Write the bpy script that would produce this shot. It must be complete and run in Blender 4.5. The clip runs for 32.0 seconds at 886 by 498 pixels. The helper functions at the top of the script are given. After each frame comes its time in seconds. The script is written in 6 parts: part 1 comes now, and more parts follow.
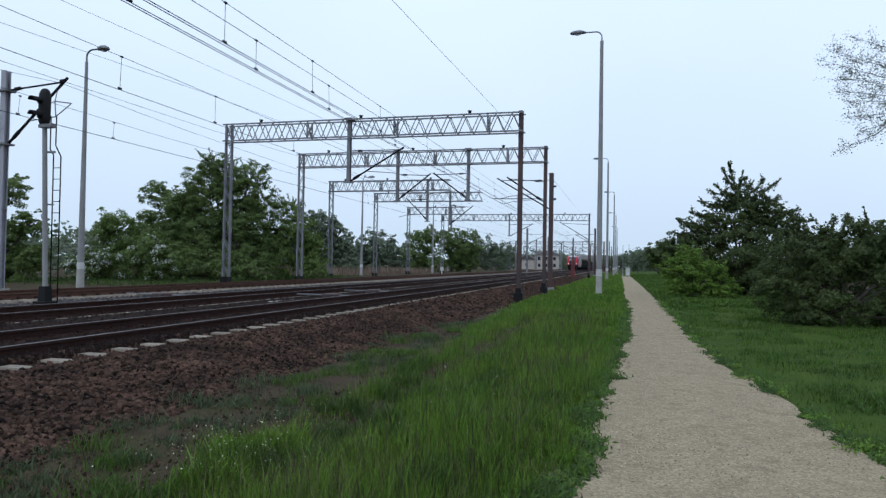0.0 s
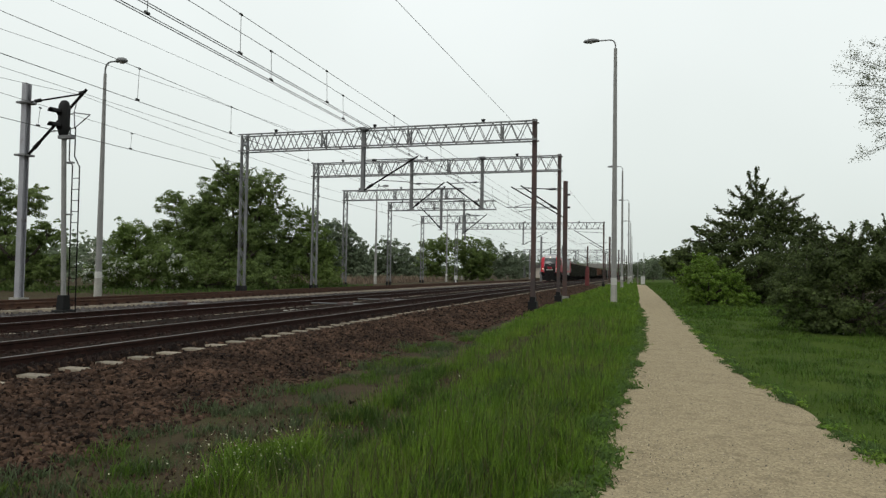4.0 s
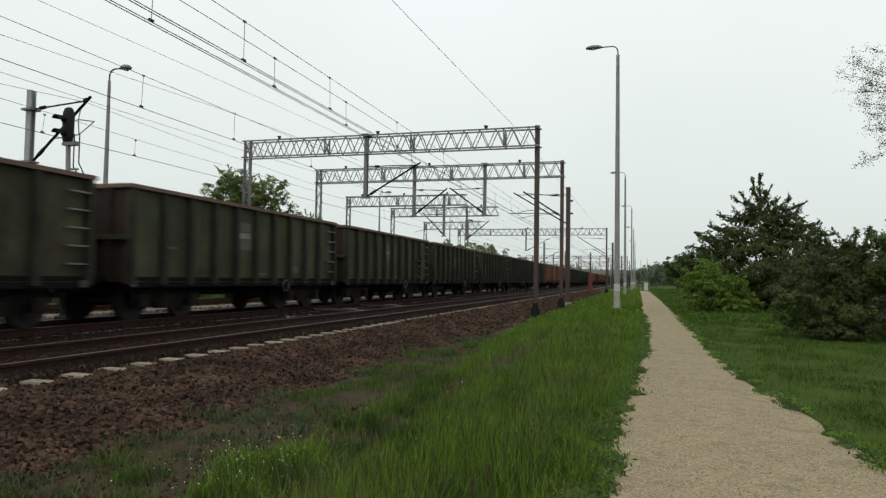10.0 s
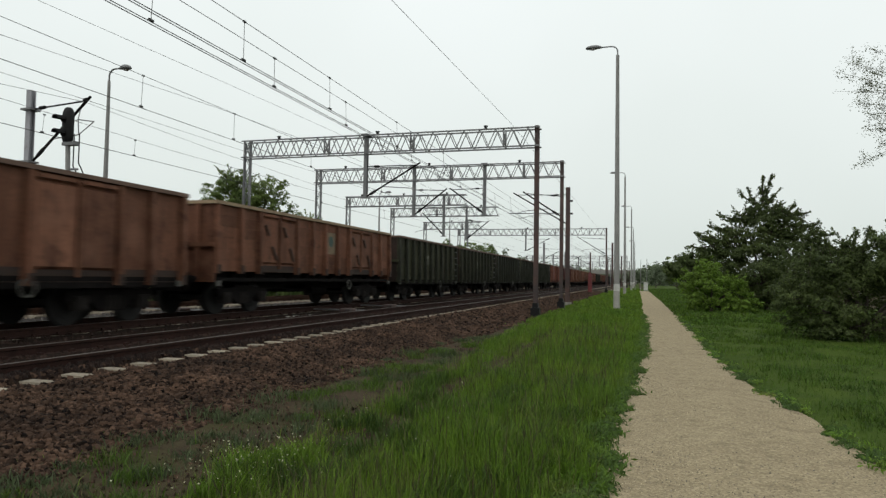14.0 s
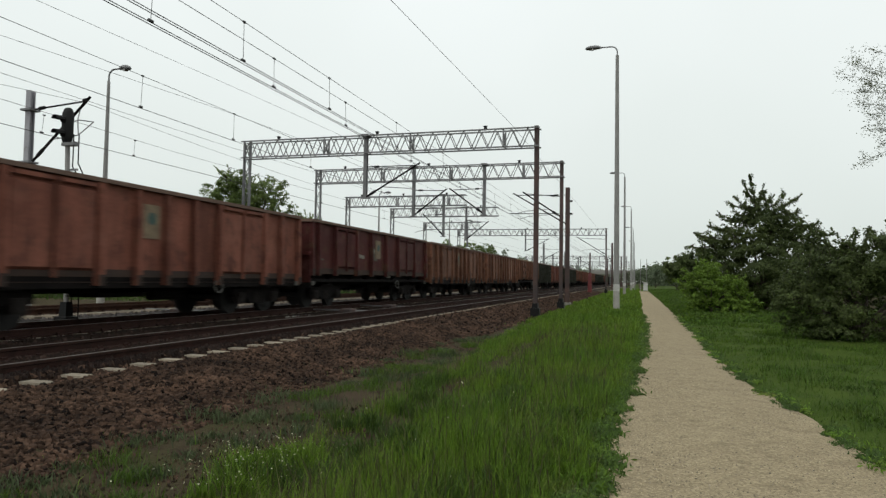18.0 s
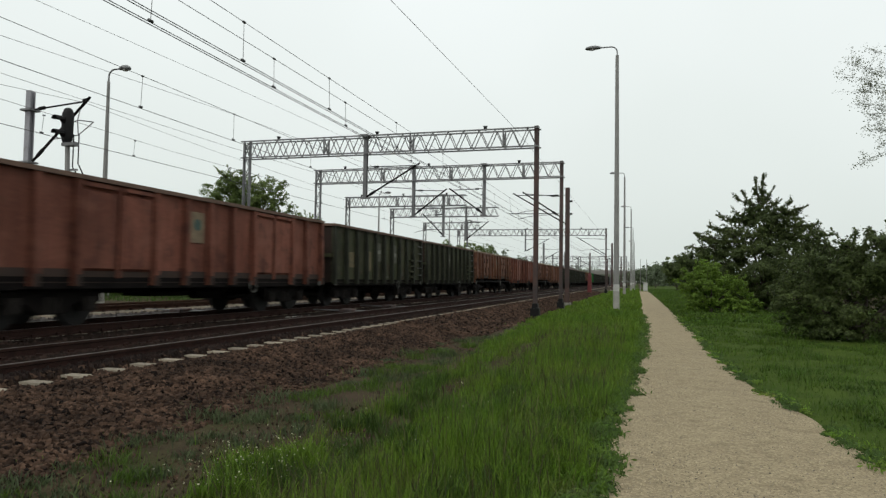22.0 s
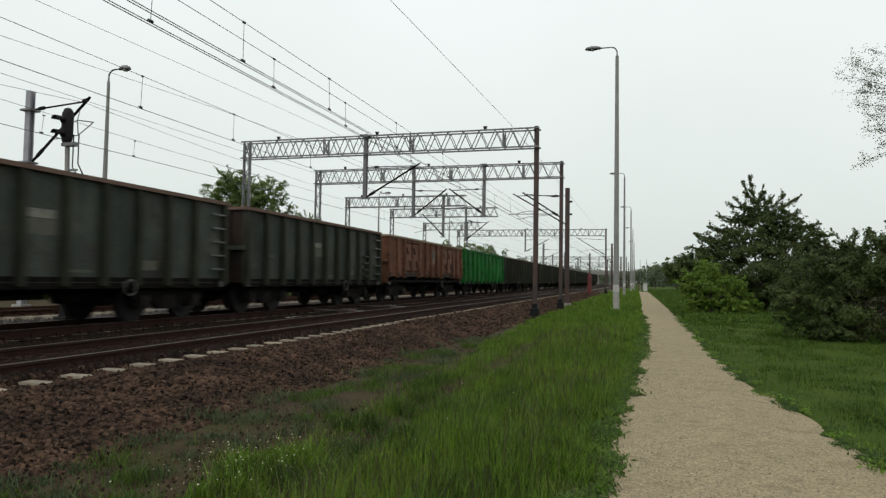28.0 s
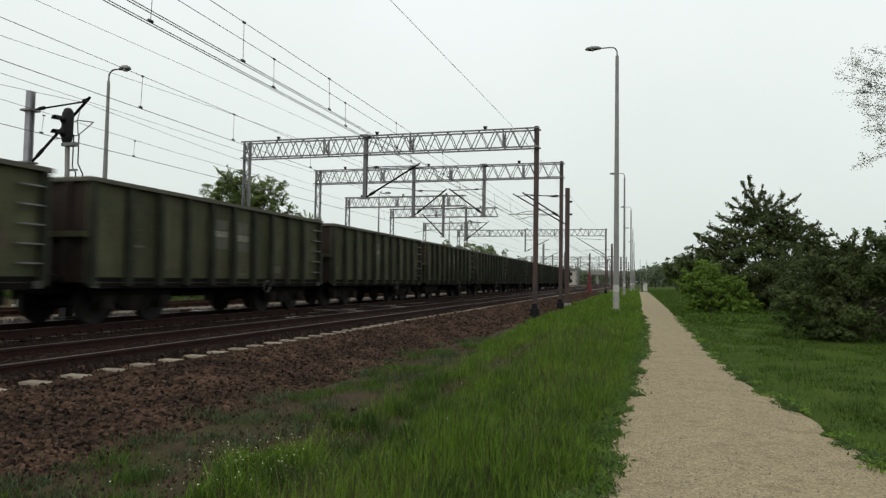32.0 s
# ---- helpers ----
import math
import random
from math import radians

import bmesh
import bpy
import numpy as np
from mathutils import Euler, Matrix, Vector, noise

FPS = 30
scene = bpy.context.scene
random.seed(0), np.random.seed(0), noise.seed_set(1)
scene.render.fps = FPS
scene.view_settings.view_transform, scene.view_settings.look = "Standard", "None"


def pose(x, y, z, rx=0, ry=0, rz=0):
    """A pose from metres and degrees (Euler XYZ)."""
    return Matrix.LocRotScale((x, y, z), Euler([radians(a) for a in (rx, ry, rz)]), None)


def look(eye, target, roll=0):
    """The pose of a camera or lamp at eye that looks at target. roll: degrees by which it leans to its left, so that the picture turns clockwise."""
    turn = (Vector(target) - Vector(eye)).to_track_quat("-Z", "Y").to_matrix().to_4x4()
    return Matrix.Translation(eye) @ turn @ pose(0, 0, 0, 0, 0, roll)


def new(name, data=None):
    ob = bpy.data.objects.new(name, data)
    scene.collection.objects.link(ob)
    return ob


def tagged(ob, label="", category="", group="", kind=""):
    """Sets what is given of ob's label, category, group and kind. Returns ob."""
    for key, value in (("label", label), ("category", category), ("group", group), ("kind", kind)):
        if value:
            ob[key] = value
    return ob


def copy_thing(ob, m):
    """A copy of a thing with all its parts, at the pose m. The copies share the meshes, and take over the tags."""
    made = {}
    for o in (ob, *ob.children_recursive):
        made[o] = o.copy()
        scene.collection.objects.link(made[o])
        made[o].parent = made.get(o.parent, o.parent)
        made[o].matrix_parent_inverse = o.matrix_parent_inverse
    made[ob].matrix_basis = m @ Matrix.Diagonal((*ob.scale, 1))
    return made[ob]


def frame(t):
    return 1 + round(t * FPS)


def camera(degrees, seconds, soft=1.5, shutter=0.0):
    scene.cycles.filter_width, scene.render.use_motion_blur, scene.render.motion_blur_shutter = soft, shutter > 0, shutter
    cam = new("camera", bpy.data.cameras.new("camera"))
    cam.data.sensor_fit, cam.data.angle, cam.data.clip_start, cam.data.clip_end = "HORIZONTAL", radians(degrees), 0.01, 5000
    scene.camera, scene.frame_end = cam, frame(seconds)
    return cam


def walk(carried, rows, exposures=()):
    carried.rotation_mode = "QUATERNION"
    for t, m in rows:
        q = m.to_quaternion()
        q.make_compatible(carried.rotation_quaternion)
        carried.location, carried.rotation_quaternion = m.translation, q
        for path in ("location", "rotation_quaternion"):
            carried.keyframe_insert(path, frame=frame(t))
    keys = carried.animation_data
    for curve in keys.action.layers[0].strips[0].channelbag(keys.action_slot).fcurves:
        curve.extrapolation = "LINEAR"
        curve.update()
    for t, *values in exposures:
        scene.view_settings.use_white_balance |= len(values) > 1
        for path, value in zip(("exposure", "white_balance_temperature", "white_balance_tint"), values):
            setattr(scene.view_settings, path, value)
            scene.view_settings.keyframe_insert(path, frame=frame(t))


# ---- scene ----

# ---------- camera ----------
EYE = (0.0, 0.0, 1.6)
cam = camera(67.51, 32.0, soft=1.35, shutter=0.3)


def aim(yaw, pitch, roll):
    """A pose of the tripod head: degrees to the left of the line, upwards, and of lean."""
    a, b = radians(yaw), radians(pitch)
    way = Vector((-math.sin(a) * math.cos(b), math.cos(a) * math.cos(b), math.sin(b)))
    return look(EYE, Vector(EYE) + way * 50, roll)


HEAD = [(0.0, 14.962, 1.294, 1.0), (0.5, 14.758, 1.065, 0.97), (1.0, 14.801, 0.949, 0.946), (1.5, 15.072, 0.969, 0.932),
        (2.0, 15.35, 1.1, 0.925), (2.5, 15.649, 1.316, 0.915), (3.0, 15.844, 1.571, 0.92), (3.5, 16.03, 1.824, 0.92),
        (5.5, 16.339, 2.339, 0.92), (6.0, 16.358, 2.405, 0.915), (7.0, 16.385, 2.471, 0.91), (8.0, 16.42, 2.494, 0.905),
        (9.0, 16.416, 2.535, 0.91), (10.0, 16.418, 2.548, 0.91), (12.0, 16.4, 2.55, 0.915), (14.0, 16.4, 2.554, 0.915),
        (16.5, 16.387, 2.576, 0.905), (20.0, 16.374, 2.58, 0.885), (25.0, 16.361, 2.61, 0.905), (28.0, 16.359, 2.615, 0.916), (32.0, 16.357, 2.62, 0.925)]
EXPOSURES = [(0.0, 0.0, 5280, 13), (0.5, 0.0, 5280, 13), (1.0, 0.0, 5500, 12), (1.5, 0.02, 6150, 9), (2.0, 0.03, 6500, 8), (3.5, 0.02, 6500, 8),
             (6.0, 0.0, 6500, 8), (32.0, 0.0, 6500, 8)]
walk(cam, [(t, aim(y, p, r)) for t, y, p, r in HEAD], EXPOSURES)

# ---------- light: a bright overcast sky ----------
world = bpy.data.worlds.new("overcast_sky")
scene.world = world
world.use_nodes = True
wn, wl = world.node_tree.nodes, world.node_tree.links
SUN_EL, SUN_ROT = radians(48), radians(200)
sky = wn.new("ShaderNodeTexSky")
sky.sky_type, sky.sun_disc = "NISHITA", False
sky.sun_elevation, sky.sun_rotation = SUN_EL, SUN_ROT
sky.air_density, sky.dust_density, sky.ozone_density = 1.0, 6.0, 1.0
grey = wn.new("ShaderNodeHueSaturation")
grey.inputs["Saturation"].default_value = 0.12
wl.new(sky.outputs[0], grey.inputs["Color"])
cloud = wn.new("ShaderNodeMixRGB")
cloud.inputs[0].default_value = 0.86
wl.new(grey.outputs[0], cloud.inputs[1])
wco = wn.new("ShaderNodeTexCoord")
wxyz = wn.new("ShaderNodeSeparateXYZ")
wl.new(wco.outputs["Generated"], wxyz.inputs[0])
veil = wn.new("ShaderNodeTexNoise")
veil.inputs["Scale"].default_value, veil.inputs["Detail"].default_value = 2.2, 3
wl.new(wco.outputs["Generated"], veil.inputs["Vector"])
lift = wn.new("ShaderNodeMath")
lift.operation, lift.inputs[1].default_value = "MULTIPLY_ADD", 0.35
wl.new(veil.outputs["Fac"], lift.inputs[0])
wl.new(wxyz.outputs["Z"], lift.inputs[2])
layer = wn.new("ShaderNodeValToRGB")
layer.color_ramp.elements[0].position, layer.color_ramp.elements[0].color = 0.1, (0.735, 0.782, 0.748, 1)
layer.color_ramp.elements[1].position, layer.color_ramp.elements[1].color = 0.62, (0.97, 1.0, 1.0, 1)
wl.new(lift.outputs[0], layer.inputs[0])
gain = wn.new("ShaderNodeMixRGB")
gain.blend_type, gain.inputs[0].default_value, gain.inputs[2].default_value = "MULTIPLY", 1.0, (9.7, 9.9, 9.9, 1)
wl.new(layer.outputs[0], gain.inputs[1])
wl.new(gain.outputs[0], cloud.inputs[2])
wl.new(cloud.outputs[0], wn["Background"].inputs["Color"])
wn["Background"].inputs["Strength"].default_value = 0.107
sun = new("sun", bpy.data.lights.new("sun", "SUN"))
sun.data.energy, sun.data.angle, sun.data.color = 0.7, radians(25), (1.0, 0.97, 0.92)
sun.matrix_world = look((20 * math.sin(SUN_ROT), 20 * math.cos(SUN_ROT), 25), (0, 0, 0))


# ---------- mesh helpers ----------
class Build:
    """Collects vertices and faces of one mesh."""

    def __init__(self):
        self.v, self.f = [], []

    def box(self, x0, x1, y0, y1, z0, z1, m=None):
        n = len(self.v)
        pts = [(x, y, z) for z in (z0, z1) for x, y in ((x0, y0), (x1, y0), (x1, y1), (x0, y1))]
        self.v += [tuple(m @ Vector(p)) for p in pts] if m else pts
        self.f += [(n + 3, n + 2, n + 1, n), (n + 4, n + 5, n + 6, n + 7)] + [(n + i, n + (i + 1) % 4, n + 4 + (i + 1) % 4, n + 4 + i) for i in range(4)]
        return self

    def tube(self, a, b, r, r2=None, n=8, caps=True):
        a, b, r2 = Vector(a), Vector(b), r if r2 is None else r2
        w = (b - a).normalized()
        u = w.orthogonal().normalized()
        s = w.cross(u)
        k = len(self.v)
        for p, rad in ((a, r), (b, r2)):
            for i in range(n):
                t = 2 * math.pi * i / n
                self.v.append(tuple(p + (u * math.cos(t) + s * math.sin(t)) * rad))
        self.f += [(k + i, k + (i + 1) % n, k + n + (i + 1) % n, k + n + i) for i in range(n)]
        if caps:
            self.f += [tuple(k + n - 1 - i for i in range(n)), tuple(k + n + i for i in range(n))]
        return self

    def path(self, pts, r, n=6):
        for a, b in zip(pts, pts[1:]):
            self.tube(a, b, r, n=n)
        return self

    def bar(self, a, b, w, h=None):
        """A square bar from a to b."""
        h = w if h is None else h
        a, b = Vector(a), Vector(b)
        d = (b - a).normalized()
        up = Vector((0, 0, 1)) if abs(d.z) < 0.95 else Vector((0, 1, 0))
        s = d.cross(up).normalized()
        u = s.cross(d)
        k = len(self.v)
        for p in (a, b):
            for i, j in ((-1, -1), (1, -1), (1, 1), (-1, 1)):
                self.v.append(tuple(p + s * (w / 2 * i) + u * (h / 2 * j)))
        self.f += [(k + 3, k + 2, k + 1, k), (k + 4, k + 5, k + 6, k + 7)] + [(k + i, k + (i + 1) % 4, k + 4 + (i + 1) % 4, k + 4 + i) for i in range(4)]
        return self

    def loft(self, rings, closed=True, caps=True):
        k, n = len(self.v), len(rings[0])
        for ring in rings:
            self.v += [tuple(p) for p in ring]
        for j in range(len(rings) - 1):
            for i in range(n if closed else n - 1):
                a, b = k + j * n + i, k + j * n + (i + 1) % n
                self.f.append((a, b, b + n, a + n))
        if caps and closed:
            self.f += [tuple(k + n - 1 - i for i in range(n)), tuple(k + (len(rings) - 1) * n + i for i in range(n))]
        return self

    def disc(self, c, axis, r, depth, n=14, r2=None):
        a = Vector(axis).normalized() * depth / 2
        return self.tube(Vector(c) - a, Vector(c) + a, r, r2, n)

    def quad(self, *pts):
        k = len(self.v)
        self.v += [tuple(p) for p in pts]
        self.f.append(tuple(range(k, k + len(pts))))
        return self

    def mesh(self, name):
        me = bpy.data.meshes.new(name)
        me.from_pydata(self.v, [], self.f)
        return me


def smooth(me, angle=35):
    me.shade_smooth()
    me.set_sharp_from_angle(angle=radians(angle))
    return me


def part(name, b, mat, parent=None, label="", soft=0):
    """Links a Build or a mesh as one object, under parent if there is one."""
    me = b.mesh(name) if isinstance(b, Build) else b
    if soft:
        smooth(me, soft)
    if mat and not me.materials:
        me.materials.append(mat)
    ob = new(name, me)
    if parent:
        ob.parent = parent
    if label:
        ob["label"] = label
    return ob


def thing(name, label, category, group="", at=(0, 0, 0), kind=""):
    ob = new(name)
    ob.location = at
    return tagged(ob, label, category, group, kind)


def np_mesh(name, verts, faces):
    """A mesh from arrays: verts (n, 3), faces (m, 3 or 4)."""
    me = bpy.data.meshes.new(name)
    m, k = faces.shape
    me.vertices.add(len(verts))
    me.vertices.foreach_set("co", np.ascontiguousarray(verts, dtype=np.float32).ravel())
    me.loops.add(m * k)
    me.loops.foreach_set("vertex_index", np.ascontiguousarray(faces, dtype=np.int32).ravel())
    me.polygons.add(m)
    me.polygons.foreach_set("loop_start", np.arange(0, m * k, k, dtype=np.int32))
    me.update(calc_edges=True)
    return me


# ---------- materials ----------
def material(name, a, b, scale=4.0, rough=0.8, metal=0.0, bump=0.2, fine=40.0, c=None, spots=0.5, random_amount=0.0, island=0.0, coords="Object", spec=0.5, thin=0.0, cells=0.0):
    """Two colours mixed by broad noise, fine grain on top, an optional third colour in patches, and relief."""
    mat = bpy.data.materials.new(name)
    mat.use_nodes = True
    nt, ln = mat.node_tree.nodes, mat.node_tree.links
    bsdf = nt["Principled BSDF"]
    co = nt.new("ShaderNodeTexCoord")
    source = nt.new("ShaderNodeNewGeometry").outputs["Position"] if coords == "World" else co.outputs[coords]

    def noise_at(s, detail=4):
        n = nt.new("ShaderNodeTexNoise")
        n.inputs["Scale"].default_value, n.inputs["Detail"].default_value = s, detail
        ln.new(source, n.inputs["Vector"])
        return n.outputs["Fac"]

    def ramp(fac, lo, hi):
        r = nt.new("ShaderNodeMapRange")
        r.inputs["From Min"].default_value, r.inputs["From Max"].default_value = lo, hi
        ln.new(fac, r.inputs["Value"])
        return r.outputs[0]

    def mix(fac, p, q, mode="MIX"):
        m = nt.new("ShaderNodeMixRGB")
        m.blend_type = mode
        for i, v in ((0, fac), (1, p), (2, q)):
            if isinstance(v, (int, float)):
                m.inputs[i].default_value = v
            elif isinstance(v, tuple):
                m.inputs[i].default_value = (*v, 1)
            else:
                ln.new(v, m.inputs[i])
        return m.outputs[0]

    big, small = noise_at(scale), noise_at(fine, 3)
    col = mix(ramp(big, 0.35, 0.65), a, b)
    if c:
        col = mix(ramp(noise_at(scale * 2.3, 6), spots, spots + 0.12), col, c)
    col = mix(ramp(small, 0.25, 0.75), col, mix(0.35, col, (0.0, 0.0, 0.0)))
    relief = small
    if cells:
        # separate grains, each with a tone of its own
        vor = nt.new("ShaderNodeTexVoronoi")
        vor.inputs["Scale"].default_value = cells
        ln.new(source, vor.inputs["Vector"])
        bw = nt.new("ShaderNodeRGBToBW")
        ln.new(vor.outputs["Color"], bw.inputs[0])
        hsv = nt.new("ShaderNodeHueSaturation")
        ln.new(ramp_out(nt, ln, bw.outputs[0], 0.7, 1.3), hsv.inputs["Value"])
        ln.new(col, hsv.inputs["Color"])
        col = hsv.outputs[0]
        relief = vor.outputs["Distance"]
    if random_amount:
        info = nt.new("ShaderNodeObjectInfo")
        hsv = nt.new("ShaderNodeHueSaturation")
        ln.new(ramp_out(nt, ln, info.outputs["Random"], 1 - random_amount, 1 + random_amount), hsv.inputs["Value"])
        ln.new(col, hsv.inputs["Color"])
        col = hsv.outputs[0]
    if island:
        geo = nt.new("ShaderNodeNewGeometry")
        hsv = nt.new("ShaderNodeHueSaturation")
        ln.new(ramp_out(nt, ln, geo.outputs["Random Per Island"], 1 - island, 1 + island), hsv.inputs["Value"])
        ln.new(col, hsv.inputs["Color"])
        col = hsv.outputs[0]
    ln.new(col, bsdf.inputs["Base Color"])
    bsdf.inputs["Roughness"].default_value, bsdf.inputs["Metallic"].default_value = rough, metal
    bsdf.inputs["Specular IOR Level"].default_value = spec
    if bump:
        bp = nt.new("ShaderNodeBump")
        bp.inputs["Strength"].default_value, bp.inputs["Distance"].default_value = bump, 0.02
        ln.new(relief, bp.inputs["Height"])
        ln.new(bp.outputs[0], bsdf.inputs["Normal"])
    if thin:
        tr = nt.new("ShaderNodeBsdfTranslucent")
        ln.new(col, tr.inputs["Color"])
        ms = nt.new("ShaderNodeMixShader")
        ms.inputs[0].default_value = thin
        ln.new(bsdf.outputs[0], ms.inputs[1])
        ln.new(tr.outputs[0], ms.inputs[2])
        ln.new(ms.outputs[0], nt["Material Output"].inputs[0])
    return mat


def ramp_out(nt, ln, fac, lo, hi):
    r = nt.new("ShaderNodeMapRange")
    r.inputs["To Min"].default_value, r.inputs["To Max"].default_value = lo, hi
    ln.new(fac, r.inputs["Value"])
    return r.outputs[0]


def glow(name, colour, strength):
    mat = bpy.data.materials.new(name)
    mat.use_nodes = True
    b = mat.node_tree.nodes["Principled BSDF"]
    b.inputs["Base Color"].default_value = (*colour, 1)
    b.inputs["Emission Color"].default_value = (*colour, 1)
    b.inputs["Emission Strength"].default_value = strength
    return mat


SOIL = material("soil_and_turf", (0.058, 0.054, 0.025), (0.068, 0.049, 0.033), 0.9, 0.95, fine=30, coords="World", bump=1.0, c=(0.046, 0.033, 0.023), spots=0.52, spec=0.05)
GRAVEL = material("pale_gravel", (0.35, 0.286, 0.18), (0.315, 0.255, 0.16), 1.7, 0.95, fine=45, coords="World", bump=0.6, cells=50.0, c=(0.275, 0.22, 0.138), spots=0.53, spec=0.15)
# rusty bed, much darker than its stones: the shade of their gaps is painted in
BALLAST = material("gap_shaded_rusty_ballast", (0.02, 0.0125, 0.009), (0.013, 0.0085, 0.0065), 2.0, 0.95, fine=22, coords="World", bump=1.0, c=(0.03, 0.02, 0.015), spots=0.6, spec=0.05)
# two darker stone colours, for beside the rail and between the tracks
BLACKISH_STONE = material("blackish_ballast_stone", (0.024, 0.015, 0.012), (0.016, 0.0105, 0.0085), 1.6, 0.9, fine=60, coords="World", bump=0.3, island=0.5, spec=0.1)
DARK_STONE = material("deep_brown_ballast_stone", (0.038, 0.024, 0.019), (0.026, 0.0165, 0.0135), 1.6, 0.9, fine=60, coords="World", bump=0.3, island=0.5, spec=0.1)
STONE = material("ballast_stone", (0.078, 0.0465, 0.031), (0.034, 0.021, 0.0148), 1.6, 0.9, fine=60, coords="World", bump=0.3, island=0.95, spec=0.1)
CONCRETE = material("weathered_concrete", (0.36, 0.345, 0.31), (0.29, 0.28, 0.25), 3.0, 0.9, fine=70, bump=0.25, random_amount=0.15)
TURF = material("turf", (0.062, 0.095, 0.015), (0.046, 0.076, 0.013), 1.3, 0.95, fine=35, coords="World", bump=1.0, c=(0.048, 0.068, 0.018), spots=0.6, spec=0.05)
SLEEPER = material("sleeper_concrete", (0.31, 0.265, 0.2), (0.25, 0.21, 0.155), 3.0, 0.9, fine=50, bump=0.3, c=(0.14, 0.1, 0.08), spots=0.6, random_amount=0.2)
RUST = material("rail_rust", (0.042, 0.02, 0.0155), (0.028, 0.0145, 0.0115), 6.0, 0.9, fine=80, bump=0.3, spec=0.15)
RUST_LIGHT = material("siding_rail_rust", (0.105, 0.055, 0.036), (0.075, 0.042, 0.03), 6.0, 0.9, fine=80, bump=0.3, spec=0.2)
GREY_BALLAST = material("grey_ballast", (0.072, 0.063, 0.06), (0.05, 0.044, 0.043), 1.4, 0.95, fine=22, coords="World", bump=1.0, c=(0.07, 0.06, 0.053), spots=0.6, spec=0.1)
GREY_STONE = material("grey_ballast_stone", (0.105, 0.094, 0.09), (0.06, 0.054, 0.053), 1.6, 0.9, fine=60, coords="World", bump=0.3, island=0.5, spec=0.1)
RAILTOP = material("worn_rail_head", (0.17, 0.145, 0.132), (0.12, 0.1, 0.092), 2.0, 0.55, 0.8, fine=60, bump=0.03)
GALV = material("galvanised_steel", (0.235, 0.235, 0.235), (0.165, 0.165, 0.168), 2.0, 0.6, 0.35, fine=40, bump=0.1)
MASTSTEEL = material("grey_painted_mast_steel", (0.38, 0.375, 0.4), (0.3, 0.295, 0.315), 1.2, 0.6, 0.2, fine=30, bump=0.1, c=(0.11, 0.075, 0.06), spots=0.62)
RUSTMAST = material("rusty_mast_steel", (0.095, 0.052, 0.042), (0.06, 0.045, 0.043), 1.4, 0.75, 0.2, fine=30, bump=0.15)
BLACK = material("black_paint", (0.006, 0.006, 0.0065), (0.01, 0.0095, 0.009), 3.0, 0.6, fine=30, bump=0.05, spec=0.2)
GREASE = material("greasy_black_steel", (0.0055, 0.0044, 0.0042), (0.011, 0.0085, 0.0078), 4.0, 0.85, fine=30, bump=0.2, spec=0.1)
WIRE = material("copper_wire_weathered", (0.075, 0.075, 0.075), (0.05, 0.052, 0.05), 1.0, 0.6, 0.4, fine=20, bump=0)
LAMPGREY = material("lamp_post_concrete", (0.30, 0.295, 0.28), (0.24, 0.235, 0.225), 1.5, 0.9, fine=50, bump=0.2)
WHITE = material("white_limewash", (0.62, 0.61, 0.58), (0.5, 0.49, 0.46), 4.0, 0.9, fine=40, bump=0.15)
BARK = material("bark", (0.09, 0.07, 0.055), (0.05, 0.04, 0.032), 5.0, 0.95, fine=25, bump=0.6)

# ---------- the lie of the land ----------
STEP = 0.585                    # sleeper spacing
RAIL = 0.5                      # height of the rail heads
BED = RAIL - 0.17               # tops of the sleepers
T1, T2, T3 = -7.967, -12.18, -17.15
GAUGE = 0.7525
TOE, SHOULDER = -4.45, -6.35


def lay(x):
    """Height of the ground across the line."""
    pts = ((-400, 0.2), (-60, 0.2), (-21.5, 0.3), (-20, BED - 0.02), (-6.35, BED - 0.03), (TOE, 0.03), (-3.5, 0.03), (-3.1, 0.08), (-2.65, 0.07), (-2.42, 0.0), (-2.1, 0.09), (-1.2, 0.09), (-0.5, 0.01), (-0.2, -0.02), (1.9, -0.02), (3.0, 0.05), (8, 0.1), (400, 0.1))
    return np.interp(x, [p[0] for p in pts], [p[1] for p in pts])


def sheet(name, xs, ys, zfun, mat, label, category="", kind="structure"):
    xx, yy = np.meshgrid(xs, ys)
    v = np.stack([xx, yy, zfun(xx, yy)], -1).reshape(-1, 3)
    n, m = len(xs), len(ys)
    i = np.arange((m - 1) * (n - 1))
    a = (i // (n - 1)) * n + i % (n - 1)
    f = np.stack([a, a + 1, a + n + 1, a + n], -1)
    me = np_mesh(name, v, f)
    me.materials.append(mat)
    me.shade_smooth()
    ob = new(name, me)
    return tagged(ob, label, category, kind=kind)


def wavy(x, y, s=1.0):
    return np.sin(x * 1.7 * s + y * 0.6 * s) * np.sin(y * 1.1 * s - x * 0.4 * s)


gx = np.unique(np.concatenate([np.linspace(-2500, -70, 12), np.linspace(-70, -22, 24), np.linspace(-22, 9, 110), np.linspace(9, 60, 30), np.linspace(60, 2500, 12)]))
gy = np.unique(np.concatenate([np.linspace(-700, -10, 24), np.linspace(-10, 40, 110), np.linspace(40, 150, 60), np.linspace(150, 4500, 40)]))
sheet("ground", gx, gy, lambda x, y: lay(x) + 0.025 * wavy(x, y) * (np.abs(x - 0.8) > 1.6) * (np.abs(x + 13) > 8.8) - 0.06 * (np.abs(x + 13) < 7) - 0.05 * ((x > 1.6) & (x < 13.8)), SOIL,
      "flat ground of turf and bare brown soil beside the line", "ground")


